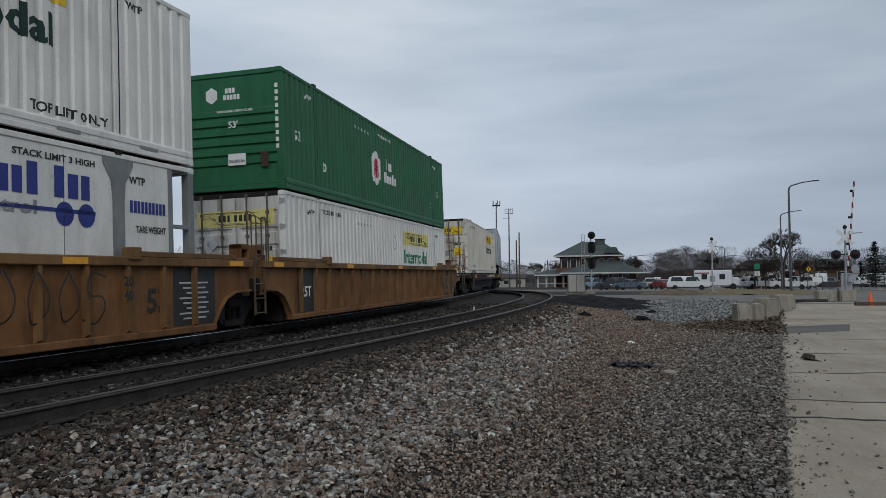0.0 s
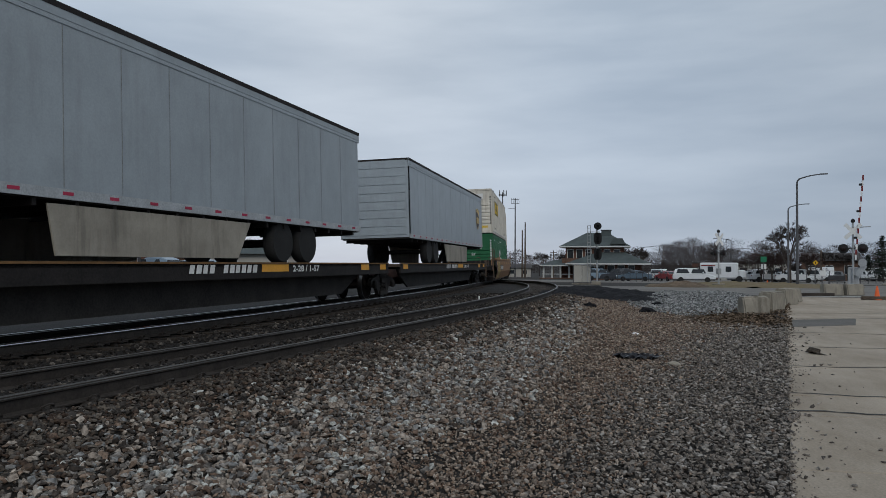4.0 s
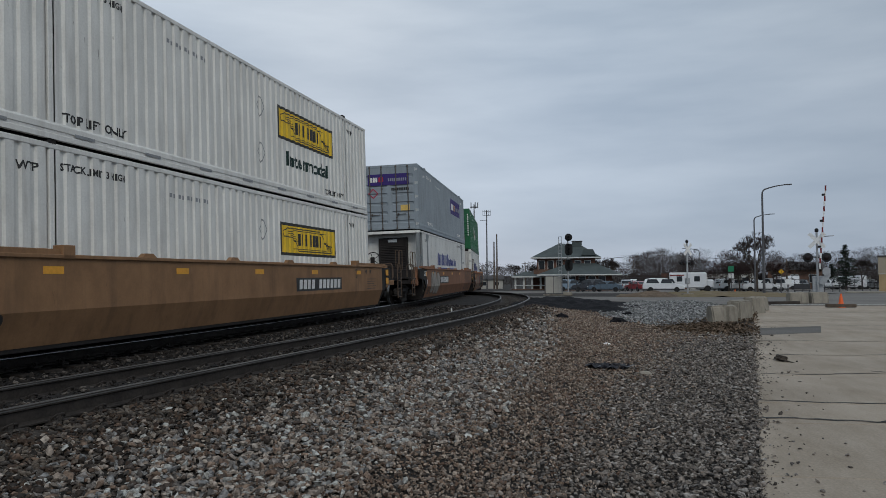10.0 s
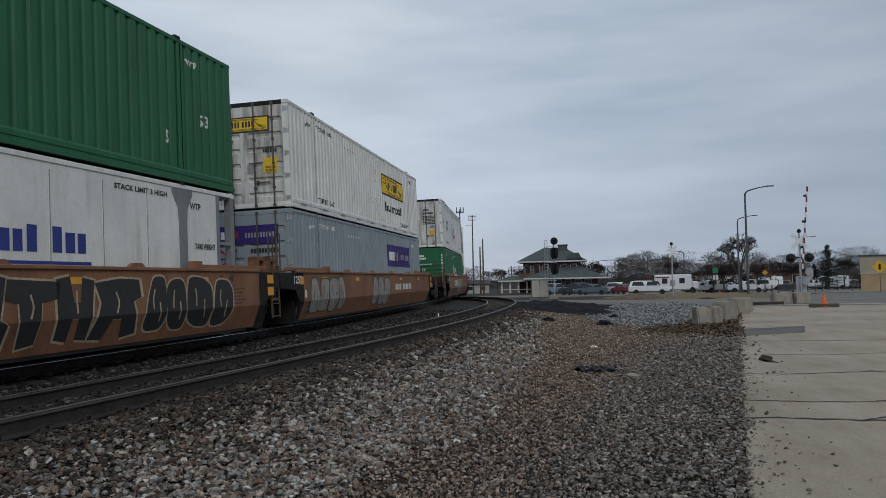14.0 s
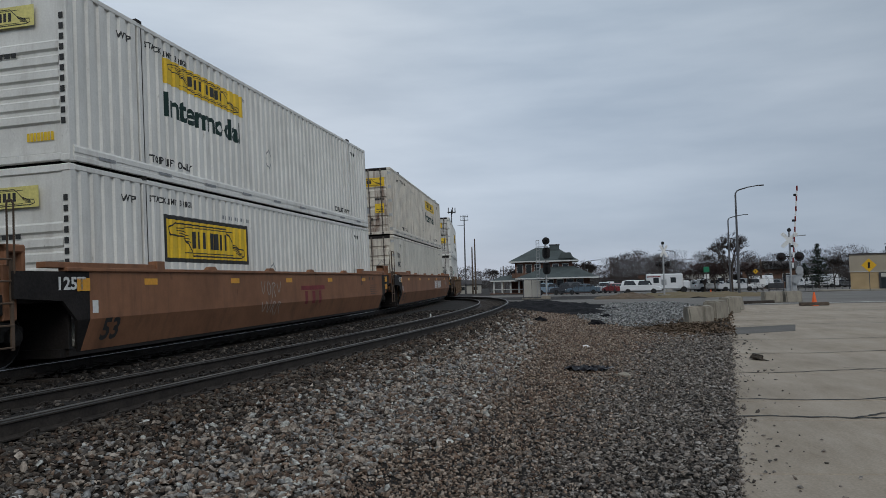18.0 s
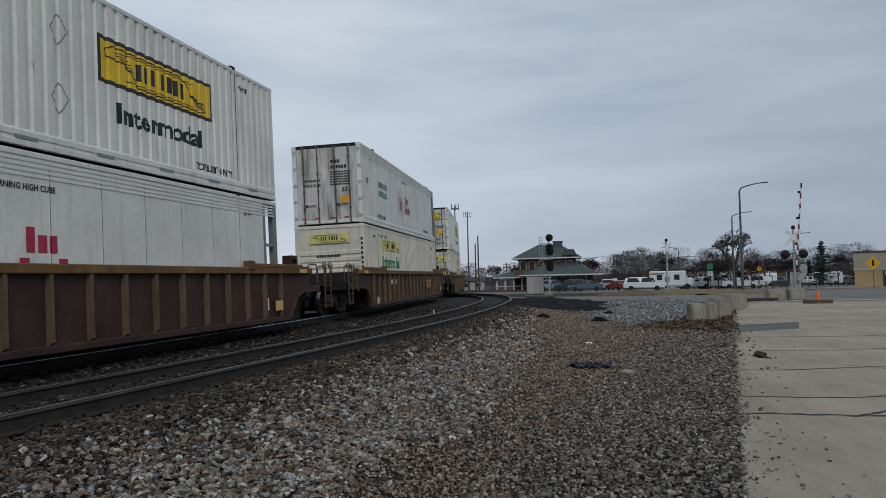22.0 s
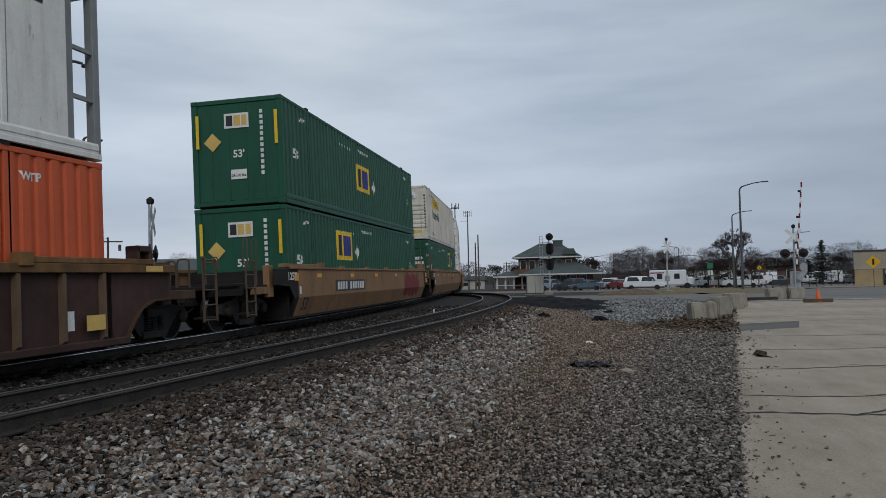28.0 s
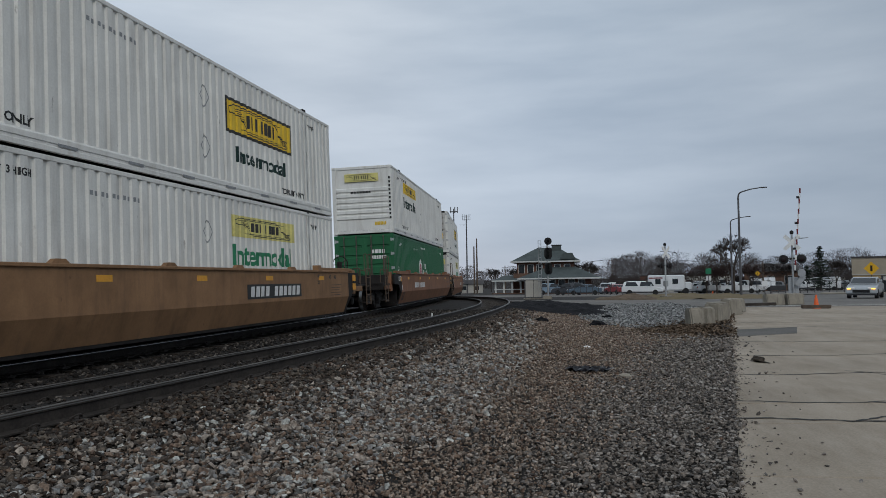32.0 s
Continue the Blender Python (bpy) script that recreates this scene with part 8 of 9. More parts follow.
for x, y, s, lab in ((0.27, 17.2, 0.07, "white paper scrap on the gravel"), (0.78, 12.2, 0.085, "pale stone lump on the gravel")):
    bm = bm_new()
    bmesh.ops.create_icosphere(bm, subdivisions=2, radius=s)
    for v in bm.verts:
        v.co = Vector((v.co.x * 1.3, v.co.y, v.co.z * 0.5)) * (1 + 0.3 * noise.noise(v.co * 14))
    sc = part("paper_scrap" if "paper" in lab else "pale_stone", bm, white_sign if "paper" in lab else block_concrete)
    sc.matrix_basis = Matrix.Translation((x, y, 0.03))
    tagged(sc, lab, "litter" if "paper" in lab else "stone")
bm = bm_new()
rnd = random.Random(8)
for k in range(4600):
    u = rnd.random()
    x, y = (3.0 + 4.0 * u + rnd.gauss(0, 0.45), 22.3 + 11.5 * u + rnd.gauss(0, 0.7)) if k % 2 else (3.3 + rnd.gauss(0, 0.75), 22.4 + rnd.gauss(0, 1.3))
    if x > edge_x(y) + 0.15:
        continue
    s = rnd.uniform(0.03, 0.075)
    m = pose(x, y, ground_z(x, y) + rnd.uniform(0.01, 0.09), rnd.uniform(-40, 40), rnd.uniform(-40, 40), rnd.uniform(0, 360))
    bm.faces.new([bm.verts.new(m @ Vector(p)) for p in ((-s, 0, 0), (0, -s * 0.5, 0.01), (s, 0, 0), (0, s * 0.5, 0.012))])
me = bpy.data.meshes.new("leaf_litter")
bm.to_mesh(me)
bm.free()
me.materials.append(leaf_litter)
tagged(new("leaf_litter", me), "brown dead leaves drifted against the concrete blocks", "leaves", kind="stuff")
for i, (x, y, w) in enumerate(((-1.75, 27.6, 0.10), (-1.15, 26.7, 0.17), (0.75, 25.2, 0.2), (1.25, 29.5, 0.17), (-0.7, 26.2, 0.07))):
    bm = bm_new()
    bmesh.ops.create_icosphere(bm, subdivisions=2, radius=w)
    for v in bm.verts:
        v.co = Vector((v.co.x * 1.3, v.co.y, max(v.co.z, -w * 0.3) * 0.7)) * (1 + 0.6 * noise.noise(v.co * 9 + Vector((i, 0, 0))))
    ch = part("asphalt_lump", bm, fresh_tar)
    ch.matrix_basis = Matrix.Translation((x, y, ground_z(x, y) + w * 0.25))
    tagged(ch, "lump of broken black asphalt by the crossing", "rubble", "asphalt rubble")

stk = place("marker_stake", -10.9, 25.5)
rod("stake", stk, white_sign, (0, 0, -0.05), (0, 0, 0.28), 0.025, n=8)
tagged(stk, "short white marker stake between the tracks", "stake")

# traffic cone
def traffic_cone(az, d, h=0.72):
    c = place("traffic_cone", az, d)
    piece("base", c, cone_orange, -0.18, -0.18, 0, 0.18, 0.18, 0.035, 0.01)
    bm = bm_new()
    lathe(bm, [(0.14, 0.03), (0.13, 0.08), (0.035, h), (0.02, h + 0.005)], n=18)
    part("cone_body", bm, cone_orange, c, smooth=True)
    return tagged(c, "orange plastic traffic cone on the road", "traffic cone")


traffic_cone(16.72, 39.2, 0.64)
traffic_cone(10.0, 70, 0.5)
for i, (x, y, ln, turn) in enumerate(((11.25, 37.5, 1.3, 3), (9.3, 40.9, 2.4, 22))):
    bm = bm_new()
    box(bm, -ln / 2, -0.12, 0, ln / 2, 0.12, 0.16)
    b_ = part("timber_beam", bm, wood_pole if i == 0 else timber, bevel=0.02)
    b_.matrix_basis = Matrix.Translation((x, y, ground_z(x, y) + 0.012)) @ pose(0, 0, 0, 0, 0, turn)
    tagged(b_, "worn timber beam lying at the road edge", "timber beam")


# street lamps
def street_lamp(az, d, h, arm=1.75, turn=0.0, mat=None):
    c = place("street_lamp", az, d, turn)
    mat = mat or pole_grey
    piece("base_plate", c, pole_grey, -0.2, -0.2, 0, 0.2, 0.2, 0.05, 0.01)
    rod("pole", c, mat, (0, 0, 0.04), (0, 0, h - 0.5), 0.12, 0.075)
    chain("arm", c, mat, [(0, 0, h - 0.5), (0.03, 0, h - 0.28), (0.18, 0, h - 0.1), (0.5, 0, h), (arm * 0.6, 0, h + 0.14), (arm, 0, h + 0.22)], 0.07, 0.045)
    bm = bm_new()
    box(bm, arm - 0.05, -0.12, h + 0.18, arm + 0.55, 0.12, h + 0.27)
    part("lamp_head", bm, mat, c, bevel=0.03)
    return tagged(c, "tall grey steel street lamp with curved arm", "street lamp", "street lamps")


street_lamp(11.92, 68, 9.05)
street_lamp(11.35, 97, 9.15)
street_lamp(7.6, 140, 7.2, 2.4, 180, pole_dark)
street_lamp(1.0, 135, 5.6, 2.4, 0, pole_dark)
street_lamp(9.2, 150, 5.8, 3.2, 180, pole_dark)


def lot_lamp(az, d, h):
    c = place("lot_lamp", az, d)
    rod("pole", c, pole_dark, (0, 0, 0), (0, 0, h - 0.3), 0.085, 0.065)
    chain("arm", c, pole_dark, [(0, 0, h - 0.32), (0.02, 0, h - 0.1), (0.12, 0, h), (0.3, 0, h), (0.55, 0, h - 0.05)], 0.065, 0.045)
    bm = bm_new()
    box(bm, 0.5, -0.12, h - 0.17, 0.9, 0.12, h - 0.07)
    part("lamp_head", bm, pole_dark, c, bevel=0.03)
    return tagged(c, "straight steel light pole with a short head", "light pole", "light poles")


lot_lamp(-37.2, 27.4, 9.0)
lot_lamp(-36.05, 41.5, 9.0)

# masts and utility poles
for az, d, h, top in ((-9.1, 170, 19.5, "antenna"), (-8.13, 175, 18.6, "yagi"), (-7.58, 150, 9.6, ""), (-7.36, 150, 11.2, "")):
    c = place("antenna_mast" if top else "utility_pole", az, d)
    rod("pole", c, pole_grey if top else wood_pole, (0, 0, 0), (0, 0, h), 0.2, 0.12)
    if top == "antenna":
        for k in range(5):
            a = 2 * math.pi * k / 5
            piece("antenna_panel", c, pole_grey, math.cos(a) * 0.85 - 0.1, math.sin(a) * 0.85 - 0.1, h - 0.9, math.cos(a) * 0.85 + 0.1, math.sin(a) * 0.85 + 0.1, h + 0.4)
        piece("platform", c, pole_grey, -0.9, -0.9, h - 0.7, 0.9, 0.9, h - 0.6)
    elif top == "yagi":
        for zz in (h - 0.3, h - 1.2):
            rod("antenna_bar", c, pole_dark, (-0.9, 0, zz), (0.9, 0, zz), 0.05)
        for xx in (-0.9, -0.45, 0.45, 0.9):
            rod("antenna_rod", c, pole_dark, (xx, 0, h - 1.3), (xx, 0, h + 0.1), 0.035)
        rod("side_arm", c, pole_dark, (-1.6, 0, h - 2.4), (0, 0, h - 2.4), 0.04)
    tagged(c, "slim grey antenna mast" if top else "bare weathered wooden utility pole", "mast" if top else "utility pole", "masts" if top else "utility poles")
for az, d, h, w in ((-5.2, 180, 6.5, 1.6), (2.9, 190, 8.2, 2.2), (-38.2, 75, 6.0, 2.6), (-34.5, 90, 7.0, 3.0), (-36.9, 60, 6.6, 0), (5.0, 200, 9, 2.4), (13.4, 120, 4.6, 0), (21.5, 130, 7, 2)):
    c = place("utility_pole", az, d)
    rod("pole", c, wood_pole, (0, 0, 0), (0, 0, h), 0.15, 0.11)
    if w:
        piece("crossarm", c, wood_pole, -w / 2, -0.06, h - 0.55, w / 2, 0.06, h - 0.40)
        for x in (-w * 0.4, w * 0.4):
            bm = bm_new()
            lathe(bm, [(0.14, h - 1.5), (0.16, h - 1.4), (0.16, h - 0.85), (0.1, h - 0.8)], at=(x, 0, 0), n=10)
            part("transformer", bm, pole_grey, c)
    tagged(c, "wooden utility pole with crossarm", "utility pole", "utility poles")
bm = bm_new()
for (aza, da, za), (azb, db, zb) in (((-38.2, 75, 5.7), (-34.5, 90, 6.7)), ((-38.2, 75, 5.3), (-36.9, 60, 6.5)), ((-46, 70, 6.0), (-38.2, 75, 5.7)), ((2.9, 190, 6.0), (5.0, 200, 6.5))):
    a, b = at_bearing(aza, da, za), at_bearing(azb, db, zb)
    prev = None
    for i in range(11):
        u = i / 10
        p = a.lerp(b, u) - Vector((0, 0, 0.5 * math.sin(math.pi * u)))
        if prev:
            tube(bm, prev, p, 0.02, n=4, caps=False)
        prev = p
tagged(part("overhead_wire", bm, pole_dark), "thin dark overhead wires between the poles", "wires")


# railway signal ahead, with its case
sig = place("railway_signal", -1.98, 66)
z0 = 0.0
piece("foundation", sig, block_concrete, -0.4, -0.4, 0, 0.4, 0.4, 0.3, 0.03)
rod("mast", sig, signal_silver, (0.05, 0, 0.3), (0.05, 0, 5.1), 0.07)
for zz, rr in ((5.12, 0.33), (4.05, 0.34), (2.68, 0.34)):
    bm = bm_new()
    if zz > 5:
        lathe(bm, [(rr, 0.0), (rr, 0.05), (0.1, 0.06)], axis=(0, -1, 0), at=(0.12, -0.1, zz), n=24)
    else:
        prism(bm, [(0.12 + rr * sx, -0.16, zz + z) for sx, z in ((-1, -0.28), (-0.6, -0.5), (0.6, -0.5), (1, -0.28), (1, 0.28), (0.6, 0.5), (-0.6, 0.5), (-1, 0.28))], (0, 0.05, 0))
    head = part("signal_head", bm, signal_black, sig)
    for k in ((0,) if zz > 5 else (-0.28, 0.05, 0.36)):
        bm = bm_new()
        lathe(bm, [(0.14, 0.0), (0.14, 0.22), (0.11, 0.22), (0.11, 0.02)], axis=(0, -1, 0), at=(0.12, -0.16, zz + k), n=14)
        part("lamp_hood", bm, signal_black, head)
bm = bm_new()
for x in (-0.75, -0.5):
    tube(bm, (x, 0.2, 0.2), (x, 0.2, 5.2), 0.025, n=6)
k = 0.4
while k < 5.2:
    tube(bm, (-0.75, 0.2, k), (-0.5, 0.2, k), 0.018, n=6)
    k += 0.3
part("ladder", bm, signal_silver, sig)
for zz in (1.6, 3.2, 4.6):
    piece("ladder_bracket", sig, signal_silver, -0.7, 0.05, zz, 0.3, 0.15, zz + 0.05)
tagged(sig, "three-headed railway signal on a silver mast with ladder", "railway signal")
cab = place("signal_case", -3.05, 67.5)
piece("body", cab, pole_grey, -0.8, -0.6, 0.1, 0.8, 0.6, 1.75, 0.02)
piece("roof", cab, signal_silver, -0.86, -0.66, 1.75, 0.86, 0.66, 1.83, 0.01)
piece("door", cab, stucco, -0.7, -0.63, 0.2, -0.02, -0.6, 1.7, 0.008)
piece("door", cab, stucco, 0.02, -0.63, 0.2, 0.7, -0.6, 1.7, 0.008)
piece("plinth", cab, block_concrete, -0.9, -0.7, -0.1, 0.9, 0.7, 0.1, 0.01)
tagged(cab, "grey metal signal equipment case on a plinth", "equipment case")


# grade crossing signals
def crossing_signal(az, d, turn, gate, lit=False, h=4.05):
    c = place("crossing_signal", az, d, turn)
    piece("foundation", c, block_concrete, -0.35, -0.35, -0.05, 0.35, 0.35, 0.25, 0.02)
    rod("mast", c, signal_silver, (0, 0, 0.2), (0, 0, h + 0.15), 0.065)
    bm = bm_new()
    lathe(bm, [(0.07, h + 0.15), (0.12, h + 0.2), (0.12, h + 0.32), (0.03, h + 0.4)], n=12)
    part("bell", bm, signal_black, c, smooth=True)
    for a in (45, -45):
        bm = bm_new()
        box(bm, -0.62, -0.09, -0.115, 0.62, -0.075, 0.115)
        bl = part("crossbuck_blade", bm, white_sign, c)
        bl.matrix_basis = pose(0, 0.006 * (a > 0), h - 0.38, 0, a, 0)
    rod("cross_arm", c, signal_black, (-0.55, -0.02, h - 1.42), (0.55, -0.02, h - 1.42), 0.04)
    for x in (-0.52, 0.52):
        bm = bm_new()
        lathe(bm, [(0.29, 0.0), (0.29, 0.02), (0.16, 0.03)], axis=(0, -1, 0), at=(x, -0.06, h - 1.45), n=24)
        bk = part("flasher_target", bm, signal_black, c)
        bm = bm_new()
        lathe(bm, [(0.17, 0.02), (0.17, 0.06), (0.05, 0.09)], axis=(0, -1, 0), at=(x, -0.06, h - 1.45), n=18)
        part("flasher_lens", bm, lit_red if lit and x > 0 else dead_lens, bk)
        bm = bm_new()
        lathe(bm, [(0.15, 0.0), (0.14, 0.25), (0.05, 0.3)], axis=(0, 1, 0), at=(x, 0.0, h - 1.45), n=14)
        part("flasher_housing", bm, signal_black, bk)
    if gate:
        piece("gate_mechanism", c, signal_silver, -0.30, 0.05, 0.25, 0.32, 0.55, 1.45, 0.04)
        bm = bm_new()
        prism(bm, [(0.05, -0.12, 1.0), (0.35, -0.12, 0.85), (0.75, -0.12, 1.5), (0.55, -0.12, 1.75)], (0, 0.1, 0))
        part("counterweight_arm", bm, signal_silver, c)
        bm = bm_new()
        prism(bm, [(0.50 + 0.24 * math.cos(k), -0.2, 1.72 + 0.28 * math.sin(k)) for k in [i * math.pi / 4 + 0.39 for i in range(8)]], (0, 0.06, 0))
        part("gate_bracket", bm, signal_silver, c)
        n, z, step = 16, 1.9, 0.325
        for k in range(n):
            x = 0.14 + 0.028 * k
            piece("gate_arm_band", c, (white_sign, red_sign)[k % 2], x - 0.048, -0.16, z + k * step, x + 0.048, -0.12, z + (k + 1) * step - 0.004)
        for k in (4, 9, 14):
            piece("gate_lamp", c, signal_black, -0.06 + 0.028 * k, -0.22, z + k * step, 0.12 + 0.028 * k, -0.1, z + k * step + 0.14, 0.02)
        rod("side_bracket", c, signal_silver, (0.1, 0, h - 0.15), (0.95, 0, h - 0.1), 0.03)
    else:
        piece("junction_box", c, signal_silver, -0.16, -0.14, 1.0, 0.16, 0.14, 1.45, 0.02)
    return tagged(c, "silver grade crossing signal with raised striped gate" if gate else "grade crossing signal with crossbuck and round flashers", "crossing signal", "crossing signals")


crossing_signal(15.33, 52, 0, True)
crossing_signal(6.75, 62, 52, False, False, 4.1)
crossing_signal(-31.7, 26, 80, False, False, 3.9)
crossing_signal(-36.1, 44, 10, False, True, 4.05)


# road signs
def road_sign(az, d, z, size, mat, shape, back=0.0):
    c = place("road_sign", az, d)
    rod("post", c, pole_grey, (0, 0.05, 0), (0, 0.05, z + size * 0.5), 0.035)
    bm = bm_new()
    pts = [(-0.5, -0.5), (0.5, -0.5), (0.5, 0.5), (-0.5, 0.5)] if shape == "square" else [(0, -0.7), (0.7, 0), (0, 0.7), (-0.7, 0)]
    prism(bm, [(x * size, -0.01, z + y * size) for x, y in pts], (0, 0.02, 0))
    part("sign_plate", bm, mat, c)
    if shape == "diamond":
        bm = bm_new()
        add_rect(bm, -0.1 * size, z - 0.3 * size, 0.1 * size, z + 0.3 * size)
        for v in bm.verts:
            v.co.y = -0.016
        part("sign_symbol", bm, signal_black, c)
    return tagged(c, "yellow diamond crossing sign on a post" if shape == "diamond" else "small road sign plate on a post", "road sign", "road signs")


road_sign(20.1, 88, 2.6, 1.0, yellow_sign, "diamond")
road_sign(13.05, 88, 2.3, 0.4, yellow_sign, "diamond")
road_sign(9.75, 80, 2.5, 0.55, green_sign, "square")
road_sign(9.75, 80.3, 1.8, 0.5, white_sign, "square")
road_sign(13.5, 90, 1.2, 0.6, white_sign, "square")


# ---- buildings ----
def window(parent, x, z, w, h, y=-0.03, mat=None):
    f = piece("window", parent, trim_white, x - w / 2 - 0.08, y - 0.03, z - 0.08, x + w / 2 + 0.08, y + 0.03, z + h + 0.08)
    piece("pane", f, mat or glass_dark, x - w / 2, y - 0.05, z, x + w / 2, y - 0.031, z + h)
    return f


def hip_roof(name, parent, x0, y0, x1, y1, z, ridge_x0, ridge_x1, zt, mat, over=0.8, depth=0.18):
    """A hipped roof with eaves; the ridge runs along x."""
    ym = (y0 + y1) / 2
    bm = bm_new()
    lo = [bm.verts.new(p) for p in ((x0 - over, y0 - over, z), (x1 + over, y0 - over, z), (x1 + over, y1 + over, z), (x0 - over, y1 + over, z))]
    hi = [bm.verts.new((ridge_x0, ym, zt)), bm.verts.new((ridge_x1, ym, zt))]
    bm.faces.new((lo[0], lo[1], hi[1], hi[0]))
    bm.faces.new((lo[1], lo[2], hi[1]))
    bm.faces.new((lo[2], lo[3], hi[0], hi[1]))
    bm.faces.new((lo[3], lo[0], hi[0]))
    bm.faces.new(lo[::-1])
    r = part(name, bm, mat, parent)
    bm = bm_new()
    box(bm, x0 - over, y0 - over, z - depth, x1 + over, y0 - over + 0.06, z + 0.02)
    box(bm, x0 - over, y1 + over - 0.06, z - depth, x1 + over, y1 + over, z + 0.02)
    box(bm, x0 - over, y0 - over, z - depth, x0 - over + 0.06, y1 + over, z + 0.02)
    box(bm, x1 + over - 0.06, y0 - over, z - depth, x1 + over, y1 + over, z + 0.02)
    part("fascia", bm, trim_white, r)
    return r


dep = empty("station_building", Matrix.Translation((-4.5, 124.5, -1.06)))
piece("upper_wall", dep, brick_red, -4.9, 1.0, 2.6, 4.7, 9.0, 5.6)
piece("lower_wall", dep, brick_red, -3.0, -1.5, 0, 7.4, 9.0, 2.9)
piece("side_wall", dep, brick_red, -5.6, 1.0, 0, -3.0, 9.0, 2.9)
for x in (-4.1, -2.6, -1.1, 0.4, 1.9, 3.5):
    window(dep, x, 3.6, 0.9, 1.4, 0.97)
for x in (-2.2, -0.6, 1.0, 2.6, 4.2, 5.8):
    window(dep, x, 0.9, 0.95, 1.5, -1.53)
hip_roof("upper_roof", dep, -4.9, 1.0, 4.7, 9.0, 5.6, -1.6, 2.0, 8.0, roof_green, 1.0)
hip_roof("lower_roof", dep, -3.4, -2.5, 7.6, 6.0, 2.75, 1.0, 4.2, 4.9, roof_green, 1.2)
hip_roof("platform_roof", dep, -8.4, -1.0, -2.6, 5.0, 2.45, -7.0, -3.4, 3.3, roof_green, 0.6)
for x in (-8.4, -7.0, -5.6, -4.2):
    piece("canopy_post", dep, trim_white, x - 0.14, -0.9, 0, x + 0.14, -0.62, 2.3)
piece("railing", dep, trim_white, -8.6, -1.1, 0.9, -3.4, -1.04, 1.0)
piece("platform_base", dep, brick_brown, -9.0, -1.4, 0, -3.2, 0, 0.35)
piece("cupola", dep, roof_green, 0.9, 3.8, 7.2, 2.5, 5.6, 8.35)
piece("cupola_cap", dep, roof_grey, 0.8, 3.7, 8.35, 2.6, 5.7, 8.47)
bm = bm_new()
prism(bm, [(2.4, 0.2, 5.9), (4.9, 0.2, 5.9), (4.4, 0.2, 6.9), (2.9, 0.2, 6.9)], (0, 6, 0))
part("dormer", bm, roof_green, dep)
piece("balcony", dep, brick_brown, -5.4, -0.2, 2.6, -2.4, 1.0, 3.6)
tagged(dep, "old brick railway station with green hipped roofs", "station building")

# tan commercial building at the road
tb = empty("commercial_building", Matrix.Translation((30.2, 87.8, -0.5)) @ pose(0, 0, 0, 0, 0, -20))
piece("lower_wall", tb, tan_brick, 0, 0, 0, 26, 14, 2.0)
piece("upper_wall", tb, material("tan_grey_stucco", (0.33, 0.285, 0.22), 0.9, 0, 0.12, 20, 0.6, 0.1), -0.05, -0.05, 2.0, 26.05, 14, 3.85)
piece("roof_edge", tb, roof_grey, -0.15, -0.15, 3.85, 26.15, 14.1, 4.0)
piece("belt_course", tb, stucco, -0.07, -0.07, 1.96, 26.07, 0.0, 2.06)
f = piece("shopfront", tb, pole_dark, 2.7, -0.08, 0.0, 14.0, 0.0, 1.9)
for k in range(6):
    piece("pane", f, glass_dark, 2.9 + k * 1.8, -0.12, 0.2, 4.5 + k * 1.8, -0.085, 1.3)
    piece("pane", f, stucco, 2.9 + k * 1.8, -0.12, 1.42, 4.5 + k * 1.8, -0.085, 1.8)
piece("forecourt", tb, block_concrete, -3.0, -4.5, -0.02, 20, 0.0, 0.13)
rod("roof_pipe", tb, pole_dark, (4.0, 2, 3.9), (4.0, 2, 4.5), 0.06)
tagged(tb, "low commercial building of tan brick and grey stucco", "building")


def low_house(name, az, d, w, dep_, h, wall, roof, label, turn=0.0, gable=1.2, wins=4, flat=False):
    c = place(name, az, d, turn)
    piece("wall", c, wall, -w / 2, 0, 0, w / 2, dep_, h)
    if flat:
        piece("roof", c, roof, -w / 2 - 0.15, -0.15, h, w / 2 + 0.15, dep_ + 0.15, h + 0.25)
    else:
        bm = bm_new()
        prism(bm, [(-w / 2 - 0.3, -0.5, h), (-w / 2 - 0.3, dep_ + 0.5, h), (-w / 2 - 0.3, dep_ / 2, h + gable)], (w + 0.6, 0, 0))
        part("roof", bm, roof, c)
    for k in range(wins):
        window(c, -w / 2 + (k + 0.5) * w / wins, h * 0.35, min(1.2, w / wins * 0.5), h * 0.4)
    return tagged(c, label, "building", "far buildings")


low_house("brick_building", -39.7, 58, 7.5, 8, 2.9, brick_brown, roof_grey, "brown brick one-storey building with pale windows", 6, wins=3, flat=True)
low_house("rendered_building", -45.0, 55, 7.0, 8, 2.8, peach, roof_grey, "peach rendered low building behind the train", 0, wins=2, flat=True)
low_house("shed", -28.0, 62, 8, 6, 2.3, stucco, roof_green, "pale shed with green gabled roof", 10, 1.2, 2)
low_house("brick_workshop", -35.5, 85, 16, 8, 2.6, brick_brown, roof_grey, "long brown brick workshop", 0, wins=5, flat=True)
low_house("long_house", 16.2, 172, 14, 8, 2.6, stucco, roof_grey, "long low house behind the car lot", 0, 1.0, 5)
low_house("far_house", 13.9, 150, 9, 8, 3.6, brick_brown, roof_grey, "grey two-storey house among bare trees", 0, 1.5, 3)
low_house("far_house", 9.0, 150, 12, 8, 3.0, stucco, roof_grey, "pale low building behind the parking lot", 0, 1.0, 4, True)
low_house("far_house", -8.4, 175, 9, 8, 2.2, stucco, roof_grey, "white low building beyond the tracks", 0, 1.0, 3)
low_house("brick_house", 7.6, 170, 16, 8, 3.4, brick_red, roof_grey, "red brick low building beyond the lot", 0, 1.0, 4, True)
